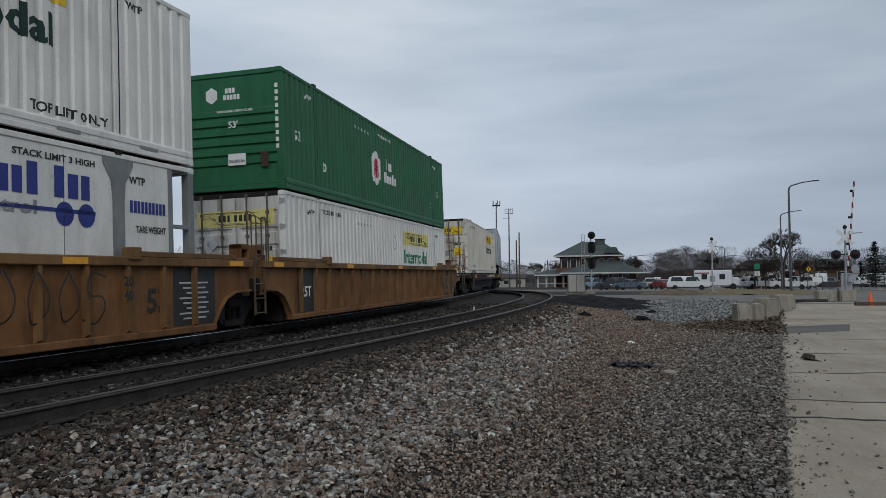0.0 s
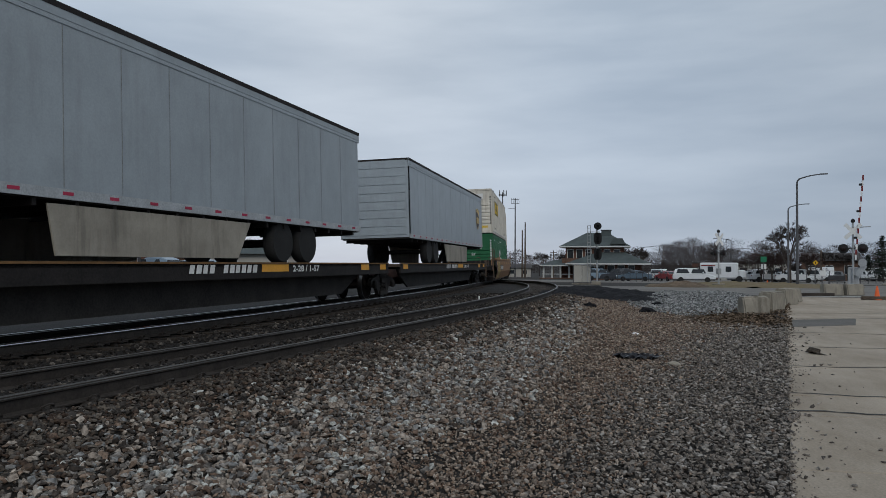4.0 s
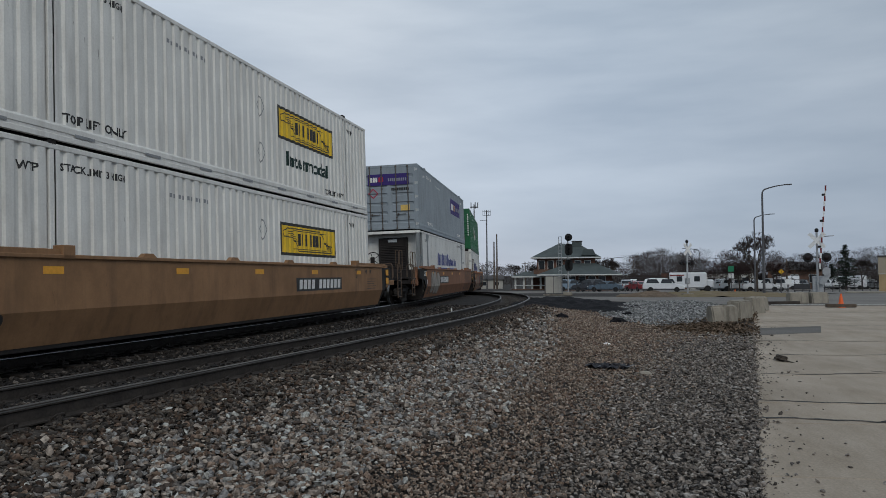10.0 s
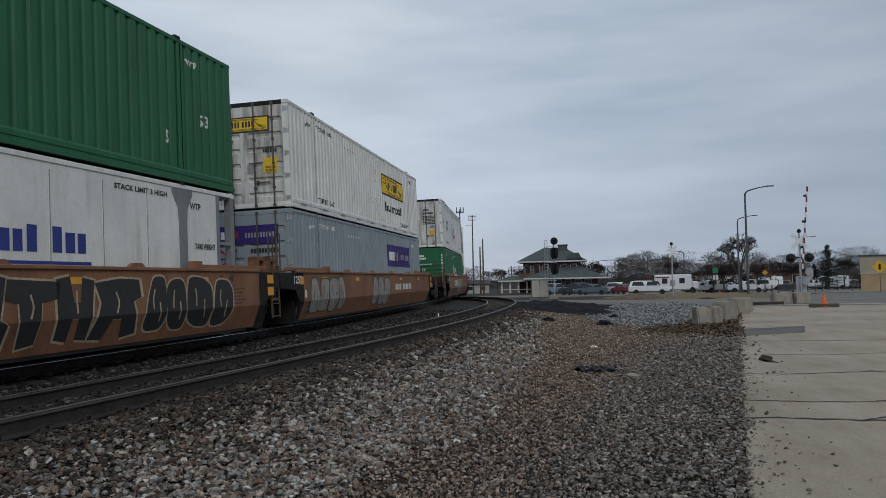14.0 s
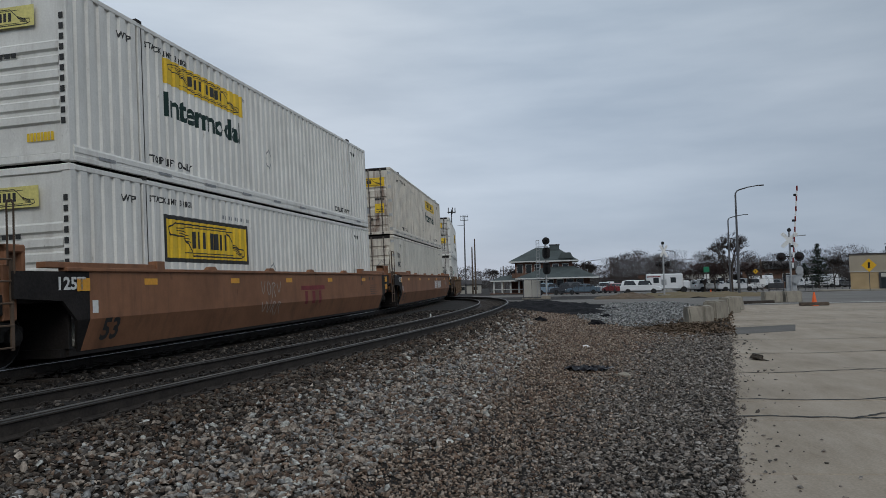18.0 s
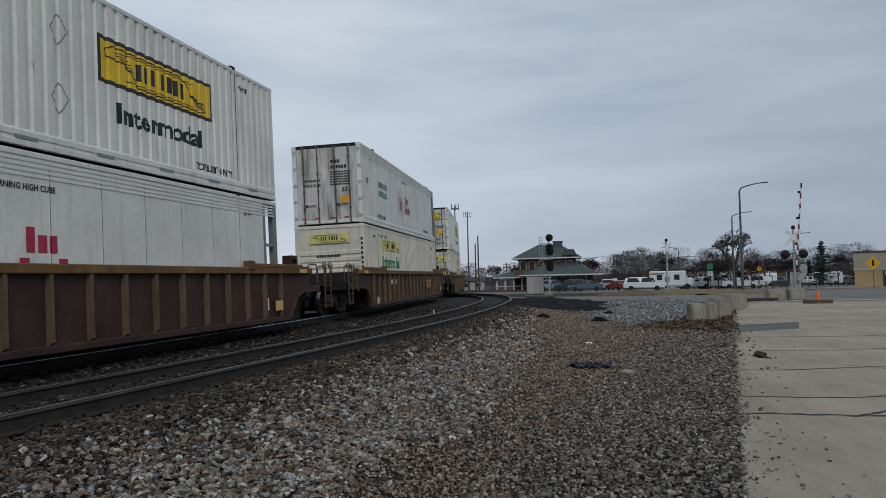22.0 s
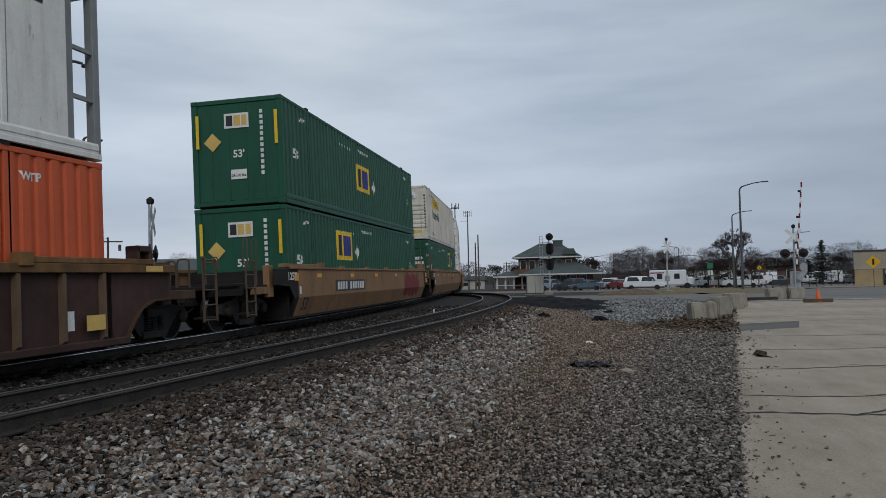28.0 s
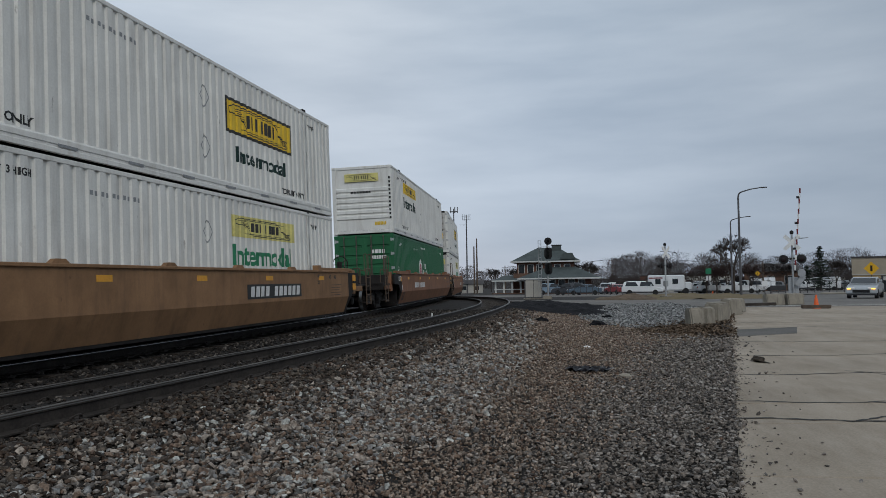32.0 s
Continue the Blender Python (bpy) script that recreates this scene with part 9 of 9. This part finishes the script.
ch = place("brick_chimney", -35.9, 70)
piece("stack", ch, brick_red, -0.45, -0.45, 0, 0.45, 0.45, 4.9)
bm = bm_new()
prism(bm, [(-1.1, -0.7, 4.9), (1.1, -0.7, 4.9), (0, -0.7, 5.7)], (0, 1.4, 0))
part("cap", bm, brick_red, ch)
tagged(ch, "red brick chimney with a small gabled cap", "chimney")


# ---- vehicles ----
car_paints = {n: material(n + "_car_paint", c, 0.3, 0.1, 0.06, 10, 1, 0, spec=0.5) for n, c in (("white", (0.66, 0.67, 0.68)), ("silver", (0.36, 0.38, 0.40)), ("blue", (0.09, 0.13, 0.17)), ("dark", (0.04, 0.045, 0.055)), ("red", (0.26, 0.03, 0.035)), ("grey", (0.16, 0.17, 0.18)), ("steel_blue", (0.20, 0.27, 0.34)))}


def vehicle(kind, paint, name, label):
    """A car in parts; it faces +x, its wheels stand on z = 0."""
    c = empty(name)
    L, W, H, side = {
        "sedan": (4.7, 1.82, 1.45, [(-2.3, 0.35), (-2.33, 0.75), (-2.25, 0.98), (-1.6, 1.02), (0.75, 1.0), (2.0, 0.82), (2.33, 0.68), (2.35, 0.35)]),
        "suv": (4.7, 1.88, 1.72, [(-2.3, 0.4), (-2.33, 0.85), (-2.25, 1.08), (0.95, 1.06), (2.05, 0.95), (2.33, 0.8), (2.35, 0.4)]),
        "minivan": (5.1, 1.95, 1.75, [(-2.5, 0.38), (-2.53, 0.85), (-2.48, 1.05), (1.2, 1.04), (2.3, 0.88), (2.52, 0.7), (2.55, 0.38)]),
        "van": (5.6, 2.0, 2.4, [(-2.75, 0.42), (-2.78, 0.9), (-2.75, 1.2), (1.6, 1.2), (2.5, 1.05), (2.75, 0.85), (2.78, 0.42)]),
        "pickup": (5.6, 1.95, 1.8, [(-2.75, 0.5), (-2.78, 0.85), (-2.75, 1.1), (1.0, 1.12), (2.6, 1.02), (2.75, 0.85), (2.78, 0.5)]),
    }[kind]
    cabin = {
        "sedan": [(-1.75, 1.0), (-1.0, 1.38), (-0.3, 1.45), (0.25, 1.40), (1.15, 0.98)],
        "suv": [(-2.2, 1.06), (-1.95, 1.62), (-1.2, 1.72), (0.2, 1.68), (1.15, 1.04)],
        "minivan": [(-2.42, 1.03), (-2.2, 1.62), (-1.5, 1.74), (0.4, 1.70), (1.55, 1.0)],
        "van": [(-2.74, 1.18), (-2.70, 2.35), (-2.4, 2.42), (1.0, 2.40), (1.95, 1.15)],
        "pickup": [(-0.9, 1.1), (-0.75, 1.68), (-0.4, 1.8), (0.5, 1.78), (1.25, 1.1)],
    }[kind]
    bm = bm_new()
    prism(bm, [(x, -W / 2, z) for x, z in side], (0, W, 0))
    body = part("body", bm, paint, c, bevel=0.07)
    bm = bm_new()
    n = len(cabin)
    a = [bm.verts.new((x, -W / 2 + 0.06 + 0.22 * (z - cabin[0][1]), z)) for x, z in cabin]
    b = [bm.verts.new((x, W / 2 - 0.06 - 0.22 * (z - cabin[0][1]), z)) for x, z in cabin]
    bm.faces.new(a[::-1])
    bm.faces.new(b)
    for i in range(n):
        bm.faces.new((a[i], a[(i + 1) % n], b[(i + 1) % n], b[i]))
    part("roof", bm, paint, c, bevel=0.05)
    def glass_strip(f0, f1, z_lo, z_hi, name_):
        for s in (-1, 1):
            bm = bm_new()
            pts = []
            for x, z in ((f0, z_lo), (f1, z_lo), (f1 - 0.30, z_hi), (f0 + 0.18, z_hi)):
                pts.append((x, s * (W / 2 - 0.045 - 0.22 * (z - cabin[0][1])), z))
            prism(bm, pts, (0, s * 0.012, 0))
            part(name_, bm, glass_dark, c)
    zl, zh = cabin[0][1] + 0.08, max(z for _, z in cabin) - 0.12
    x0, x1 = cabin[0][0], cabin[-1][0]
    if kind == "van":
        glass_strip(0.6, x1 - 0.1, zl + 0.1, zl + 0.75, "side_window")
    else:
        mid = (x0 + x1) / 2
        glass_strip(x0 + 0.35, mid - 0.05, zl, zh, "rear_side_window")
        glass_strip(mid + 0.12, x1 - 0.12, zl, zh, "front_side_window")
    (xa, za), (xb, zb) = cabin[-2], cabin[-1]
    for (xa, za), (xb, zb), nm, o in ((cabin[-2], cabin[-1], "windscreen", 0.02), (cabin[1], cabin[0], "rear_window", -0.02)):
        bm = bm_new()
        lo, hi = 0.88, 0.1
        pts = []
        for f, s in ((lo, -1), (lo, 1), (hi, 1), (hi, -1)):
            x, z = xa + (xb - xa) * f, za + (zb - za) * f
            pts.append((x + o, s * (W / 2 - 0.16 - 0.22 * (z - cabin[0][1])), z + 0.012))
        prism(bm, pts, (o * 0.5, 0, 0.006))
        part(nm, bm, glass_dark, c)
    r = 0.33 if kind in ("sedan", "minivan") else 0.37
    for x in (-L * 0.30, L * 0.31):
        for s in (-1, 1):
            bm = bm_new()
            lathe(bm, [(r * 0.6, -0.11), (r * 0.94, -0.11), (r, -0.07), (r, 0.07), (r * 0.94, 0.11), (r * 0.6, 0.11)], axis=(0, s, 0), n=20)
            w = part("wheel", bm, rubber, c, smooth=True)
            w.matrix_basis = pose(x, s * (W / 2 - 0.10), r)
            bm = bm_new()
            lathe(bm, [(r * 0.62, 0.09), (r * 0.55, 0.08), (r * 0.3, 0.05), (0.05, 0.09)], axis=(0, s, 0), n=16)
            part("rim", bm, galvanised, w, smooth=True)
    for s in (-1, 1):
        piece("headlight", c, white_sign, L / 2 - 0.14, s * (W / 2 - 0.33) - 0.2, 0.62, L / 2 + 0.01, s * (W / 2 - 0.33) + 0.2, 0.78, 0.03)
        piece("tail_light", c, red_sign, -L / 2 - 0.01, s * (W / 2 - 0.2) - 0.13, 0.78, -L / 2 + 0.1, s * (W / 2 - 0.2) + 0.13, 0.98, 0.02)
        piece("door_mirror", c, paint, x1 - 0.55, s * (W / 2 + 0.08) - 0.09, zl + 0.02, x1 - 0.4, s * (W / 2 + 0.08) + 0.09, zl + 0.18, 0.03)
    piece("front_grille", c, signal_black, L / 2 - 0.06, -0.5, 0.42, L / 2 + 0.012, 0.5, 0.62, 0.02)
    piece("bumper", c, pole_dark, -L / 2 + 0.1, -W / 2 + 0.08, 0.24, L / 2 - 0.1, W / 2 - 0.08, 0.42)
    if kind == "pickup":
        piece("bed_opening", c, signal_black, -2.65, -W / 2 + 0.15, 1.08, -1.0, W / 2 - 0.15, 1.115)
    return tagged(c, label, "van" if kind in ("van", "minivan") else "pickup" if kind == "pickup" else "car", "parked vehicles")


PROTO = {}


def parked(kind, color, az, d, heading, label):
    key = (kind, color)
    p = at_bearing(az, d)
    m = Matrix.Translation(p + Vector((0, 0, 0.012))) @ pose(0, 0, 0, 0, 0, heading - az)
    if key not in PROTO:
        PROTO[key] = vehicle(kind, car_paints[color], {"sedan": "sedan", "suv": "suv", "minivan": "minivan", "van": "cargo_van", "pickup": "pickup_truck"}[kind], label)
        PROTO[key].matrix_basis = m
        return PROTO[key]
    return tagged(copy_thing(PROTO[key], m), label)


parked("minivan", "white", 5.05, 97, 0, "white minivan parked in the lot before the station")
parked("suv", "dark", -0.4, 104, 180, "dark blue-grey car parked by the station")
parked("suv", "steel_blue", -1.6, 107, 0, "steel-blue van parked by the station")
parked("sedan", "blue", 0.8, 103, 180, "dark blue sedan parked by the station")
parked("suv", "silver", 2.4, 118, 90, "silver car parked beyond the fence")
parked("sedan", "red", 3.2, 112, 120, "red car parked behind the minivan")
parked("pickup", "white", 2.9, 122, 0, "white pickup truck in the lot")
for i, (kind, color, az, d, hd) in enumerate((("sedan", "white", 8.6, 108, 20), ("suv", "grey", 9.3, 118, 90), ("pickup", "silver", 9.0, 125, 0), ("sedan", "red", 10.2, 120, 90), ("suv", "white", 10.0, 108, 20), ("suv", "red", 9.6, 130, 90), ("sedan", "silver", 10.9, 112, 160), ("suv", "dark", 11.4, 124, 90), ("minivan", "white", 12.2, 108, 180), ("van", "white", 13.1, 104, 180), ("suv", "dark", 13.9, 104, 180), ("van", "white", 14.8, 112, 0), ("suv", "dark", 15.9, 116, 180), ("van", "white", 16.8, 112, 0), ("suv", "grey", 17.6, 116, 0), ("suv", "white", 18.1, 112, 180), ("sedan", "blue", 18.6, 110, 30), ("pickup", "white", 16.2, 106, 180), ("van", "white", 17.2, 107, 180), ("sedan", "white", 11.8, 104, 0))):
    if az > 12.5:
        d, color = d * 1.38, "grey" if i % 3 == 1 and kind != "van" else color
    parked(kind, color, az, d, hd, {"van": "white work van parked in a fenced lot", "minivan": "white minivan parked in the far lot", "pickup": color + " pickup truck parked in the far lot", "sedan": color.replace("_", " ") + " sedan parked in the far lot", "suv": color.replace("_", " ") + " utility car parked in the far lot"}[kind])
parked("pickup", "steel_blue", -34.6, 46, 150, "blue-grey pickup waiting behind the crossing signal")
parked("suv", "steel_blue", -32.6, 52, 170, "blue-grey car waiting beyond the train")
parked("sedan", "grey", -44.5, 40, 170, "grey car waiting beyond the train")
parked("suv", "dark", -30.2, 60, 0, "dark utility car beyond the train")

# shuttle bus behind the minivan
bus = place("shuttle_bus", 6.75, 104, 180)
piece("body", bus, car_paints["white"], -2.4, -1.1, 0.5, 2.3, 1.1, 2.55, 0.12)
piece("cab", bus, car_paints["white"], -3.3, -1.0, 0.5, -2.4, 1.0, 1.6, 0.15)
for x in (-1.2, 1.0):
    piece("side_window", bus, glass_dark, x - 0.35, 1.1, 1.35, x + 0.35, 1.115, 2.05)
piece("stripe", bus, red_sign, 0.4, 1.1, 2.1, 2.2, 1.112, 2.25)
for x in (-2.5, 1.3):
    for s in (-1, 1):
        bm = bm_new()
        lathe(bm, [(0.2, -0.12), (0.4, -0.12), (0.42, 0), (0.4, 0.12), (0.2, 0.12)], axis=(0, s, 0), at=(x, s * 1.0, 0.42), n=18)
        part("wheel", bm, rubber, bus, smooth=True)
tagged(bus, "white shuttle bus with red stripe in the lot", "bus")

# chain-link fences of the lots
def fence(az0, d0, az1, d1, h, n, label):
    a, b = at_bearing(az0, d0), at_bearing(az1, d1)
    c = empty("fence", Matrix.Translation(a))
    v = b - a
    for i in range(n + 1):
        p = v * (i / n)
        rod("fence_post", c, pole_dark, p, p + Vector((0, 0, h)), 0.035, n=6)
    rod("top_rail", c, pole_dark, Vector((0, 0, h)), v + Vector((0, 0, h)), 0.025, n=6)
    bm = bm_new()
    m = int(v.length / 0.35)
    for i in range(m):
        p, q = v * (i / m), v * ((i + 3) / m)
        tube(bm, p, q + Vector((0, 0, h)), 0.006, n=3, caps=False)
        tube(bm, p + Vector((0, 0, h)), q, 0.006, n=3, caps=False)
    part("mesh", bm, pole_dark, c)
    return tagged(c, label, "fence", "fences")


fence(-1.8, 96, 3.6, 100, 1.3, 12, "low chain-link fence before the station")
fence(12.5, 98, 18.9, 101, 1.5, 14, "dark chain-link fence of the van lot")
fence(2.2, 130, 8.0, 135, 2.2, 10, "tall chain-link fence beyond the lot")
bench = place("park_bench", 14.35, 66)
piece("seat", bench, pole_dark, -0.6, -0.25, 0.42, 0.6, 0.2, 0.48)
piece("backrest", bench, pole_dark, -0.6, 0.2, 0.55, 0.6, 0.25, 0.95)
for x in (-0.55, 0.55):
    piece("leg", bench, pole_dark, x - 0.04, -0.22, 0, x + 0.04, 0.22, 0.42)
tagged(bench, "dark metal bench on the grass island", "bench")


# ---- trees ----
def bare_tree(name, seed, h, spread_, mat, label, levels=5, lean=0.0):
    """A leafless tree: tapered trunk, forking limbs and a haze of twigs."""
    rnd = random.Random(seed)
    c = empty(name)
    trunk, limbs, twigs = bm_new(), bm_new(), bm_new()

    def grow_(bm_, p, d, ln, r, lev):
        q = p + d * ln
        if lev >= levels:
            for _ in range(14):
                e = (d + Vector((rnd.gauss(0, 0.8), rnd.gauss(0, 0.8), rnd.gauss(0.1, 0.6)))).normalized()
                a = p + d * ln * rnd.random()
                b = a + e * ln * rnd.uniform(0.5, 1.3)
                w = e.orthogonal().normalized() * max(0.016, h * 0.003)
                twigs.faces.new([twigs.verts.new(v) for v in (a - w, a + w, b)])
            return
        tube(bm_, p, q, r, r * 0.68, 6 if lev < 2 else 4, caps=False)
        k = 3 if lev < 3 else 2 + (rnd.random() < 0.5)
        for i in range(k):
            az = 2 * math.pi * (i / k) + rnd.uniform(-0.7, 0.7)
            u = d.orthogonal().normalized()
            w = d.cross(u)
            tilt = spread_ * rnd.uniform(0.5, 1.25) * (0.55 if i == 0 and lev < 2 else 1)
            e = (d * math.cos(tilt) + (u * math.cos(az) + w * math.sin(az)) * math.sin(tilt) + Vector((0, 0, 0.10))).normalized()
            grow_(limbs, p + d * ln * (1.0 if i == 0 else rnd.uniform(0.62, 1.0)), e, ln * rnd.uniform(0.62, 0.86), r * 0.62, lev + 1)
    grow_(trunk, Vector((0, 0, -0.1)), Vector((lean, 0, 1)).normalized(), h * 0.26, h * 0.026, 0)
    part("trunk", trunk, bark, c, smooth=True)
    part("limb", limbs, bark, c)
    part("twig_crown", mesh_of(twigs, "twig_crown", mat), None, c)
    return tagged(c, label, "tree", "bare trees")


def set_tree(proto, az, d, k, turn):
    p = at_bearing(az, d)
    return copy_thing(proto, Matrix.Translation(p) @ pose(0, 0, 0, 0, 0, turn) @ Matrix.Scale(k, 4))


big = bare_tree("bare_tree", 4, 8.8, 0.60, twig_mat, "tall leafless tree with dense fine twigs", 6)
big.matrix_basis = Matrix.Translation(at_bearing(11.45, 100)) @ Matrix.Diagonal((0.8, 0.8, 1.0, 1.0))
low = bare_tree("bare_tree", 9, 5.2, 0.75, twig_red, "low spreading leafless tree with reddish twigs", 6)
low.matrix_basis = Matrix.Translation(at_bearing(9.6, 106))
slim = bare_tree("bare_tree", 15, 6.5, 0.48, twig_mat, "slender leafless tree with thin upright limbs", 5)
slim.matrix_basis = Matrix.Translation(at_bearing(-4.3, 170))
for az, d, k, t in ((11.0, 106, 1.0, 80), (8.6, 112, 0.85, 200), (12.6, 106, 0.95, 140), (10.3, 103, 0.8, 300), (-41.8, 40, 0.75, 30)):
    set_tree(low, az, d, k, t)
for az, d, k, t in ((-42.6, 44, 0.55, 20), (-44.2, 42, 0.6, 120), (13.9, 150, 0.75, 200), (19.6, 150, 0.8, 10), (-33.0, 85, 0.55, 90)):
    set_tree(big, az, d, k, t)
for az, d, k, t in ((-6.0, 165, 1.0, 40), (-3.0, 172, 1.1, 90), (1.2, 150, 1.1, 150), (0.3, 160, 1.2, 210), (-31.0, 88, 0.7, 60), (-34.0, 80, 0.6, 10), (15.0, 150, 0.9, 70), (18.0, 145, 0.95, 160), (-46.5, 48, 0.9, 250)):
    set_tree(slim, az, d, k, t)


def conifer(az, d, h):
    rnd = random.Random(5)
    c = place("conifer", az, d)
    rod("trunk", c, bark, (0, 0, 0), (0, 0, h * 0.95), 0.16, 0.03, 8)
    bm = bm_new()
    z = h * 0.12
    while z < h:
        r = ((1 - z / h) ** 0.8 * h * 0.36 + 0.15) * (0.85 + 0.2 * math.sin(z * 4.1) + rnd.uniform(-0.2, 0.2))
        for i in range(11):
            a = rnd.uniform(0, 2 * math.pi)
            rr = r * rnd.uniform(0.55, 1.15)
            for k in range(5):
                u = (k + 1) / 5
                p = Vector((math.cos(a) * rr * u, math.sin(a) * rr * u, z - 0.12 * rr * u))
                for _ in range(3):
                    e = Vector((rnd.gauss(0, 0.16), rnd.gauss(0, 0.16), rnd.gauss(-0.02, 0.08)))
                    w = Vector((rnd.gauss(0, 0.12), rnd.gauss(0, 0.12), rnd.gauss(0, 0.05)))
                    bm.faces.new([bm.verts.new(v) for v in (p - e, p + w, p + e)])
        z += 0.26
    part("needles", mesh_of(bm, "needles", needle), None, c)
    return tagged(c, "dark ragged conifer among bare trees", "conifer", "conifers")


conifer(17.05, 140, 7.4)
conifer(16.2, 150, 4.6)


def far_woods(name, az0, az1, d0, d1, n, h0, h1, seed, label):
    """A distant belt of leafless trees: many thin upright sprays."""
    rnd = np.random.default_rng(seed)
    verts, faces = [], []
    for _ in range(n):
        az, d, h = rnd.uniform(az0, az1), rnd.uniform(d0, d1), rnd.uniform(h0, h1)
        x, y = d * math.sin(radians(az)), d * math.cos(radians(az))
        z = ground_z(x, y)
        wd = h * rnd.uniform(0.35, 0.6)
        for k in range(1000):
            u = rnd.uniform(0.10, 1.0) ** 0.8
            r = wd * math.sqrt(max(0.02, 1 - (u * 1.05 - 0.35) ** 2 / 0.55)) * rnd.normal(0, 0.5)
            ang = rnd.normal(0, 0.55) + 0.9 * r / wd
            ln = h * rnd.uniform(0.04, 0.12)
            bx, bz = x + r, z + h * u * 0.92
            ex, ez = bx + math.sin(ang) * ln, bz + math.cos(ang) * ln * 0.8
            w = d * 0.00009 * rnd.uniform(0.6, 1.8)
            i = len(verts)
            dy = rnd.normal(0, wd * 0.4)
            verts += [(bx - w, y + dy, bz), (bx + w, y + dy, bz), (ex, y + dy, ez)]
            faces.append((i, i + 1, i + 2))
        i = len(verts)
        verts += [(x - h * 0.02, y, z), (x + h * 0.02, y, z), (x, y, z + h * 0.6)]
        faces.append((i, i + 1, i + 2))
    return tagged(new(name, grid_mesh(name, verts, faces, twig_mat)), label, "woods", kind="stuff")


far_woods("far_woods", 2.5, 10.5, 170, 215, 46, 6.5, 10.0, 1, "belt of bare grey-brown trees beyond the town")
far_woods("far_woods", 10.0, 32, 165, 215, 90, 6.0, 9.0, 2, "belt of bare trees behind the car lot")
far_woods("far_woods", -10, 2.5, 190, 240, 34, 5.5, 8.0, 3, "thin belt of bare trees beyond the station")
far_woods("far_woods", -60, -27, 110, 150, 60, 4.5, 7.0, 4, "bare trees behind the town")
far_woods("undergrowth", 2.5, 24, 150, 170, 90, 2.5, 4.0, 5, "low bare scrub along the far lot")


# ---- the sedan that turns in from the side road ----
turning = vehicle("sedan", car_paints["silver"], "sedan", "silver sedan with lit amber lamps turning into the road")
for s in (-1, 1):
    piece("lit_lamp", turning, lit_amber, 2.28, s * 0.70 - 0.12, 0.64, 2.37, s * 0.70 + 0.12, 0.72, 0.02)
CAR_PATH = [(0, 50.0, 62.0, 180), (28, 50.0, 62.0, 180), (29, 41.0, 60.5, 183), (30, 30.5, 58.6, 188), (30.6, 26.6, 61.2, 197), (31, 23.6, 60.4, 208), (31.4, 21.5, 58.7, 222), (31.7, 20.4, 57.0, 234), (32, 19.7, 55.0, 244)]


# ---- what moves ----
def motions():
    for ob, s, z, *turn in RIDES:
        rise = pose(0, 0, z, 0, 0, turn[0] if turn else 0)
        # the couplings of the long rear part run out a little as it nears the camera
        slack = lambda c: 0.4 * smooth01((-5 - c) / 12) if s > 70 else 0.0
        walk(ob, [(t, train_pose(s - SPEED * t + slack(s - SPEED * t)) @ rise) for t in range(33)])
    walk(turning, [(t, pose(x, y, ground_z(x, y) + 0.012, 0, 0, h)) for t, x, y, h in CAR_PATH])
    # wheels turn while their truck passes the camera
    for ax, s in WHEELS:
        base = ax.matrix_basis.translation.copy()
        t0, t1 = max(0.0, (s - 45) / SPEED), min(32.0, (s + 18) / SPEED)
        f0, f1 = math.ceil(t0 * FPS), math.floor(t1 * FPS)
        rows = []
        for f in range(f0, f1 + 1):
            a = -SPEED * (f - f0) / FPS / 0.457
            rows.append((f / FPS, Matrix.Translation(base) @ Matrix.Rotation(a, 4, "Y")))
        if not rows:
            continue
        if rows[0][0] > 0:
            rows.insert(0, (0.0, rows[0][1]))
        if rows[-1][0] < 32:
            rows.append((32.0, rows[-1][1]))
        walk(ax, rows)


motions()
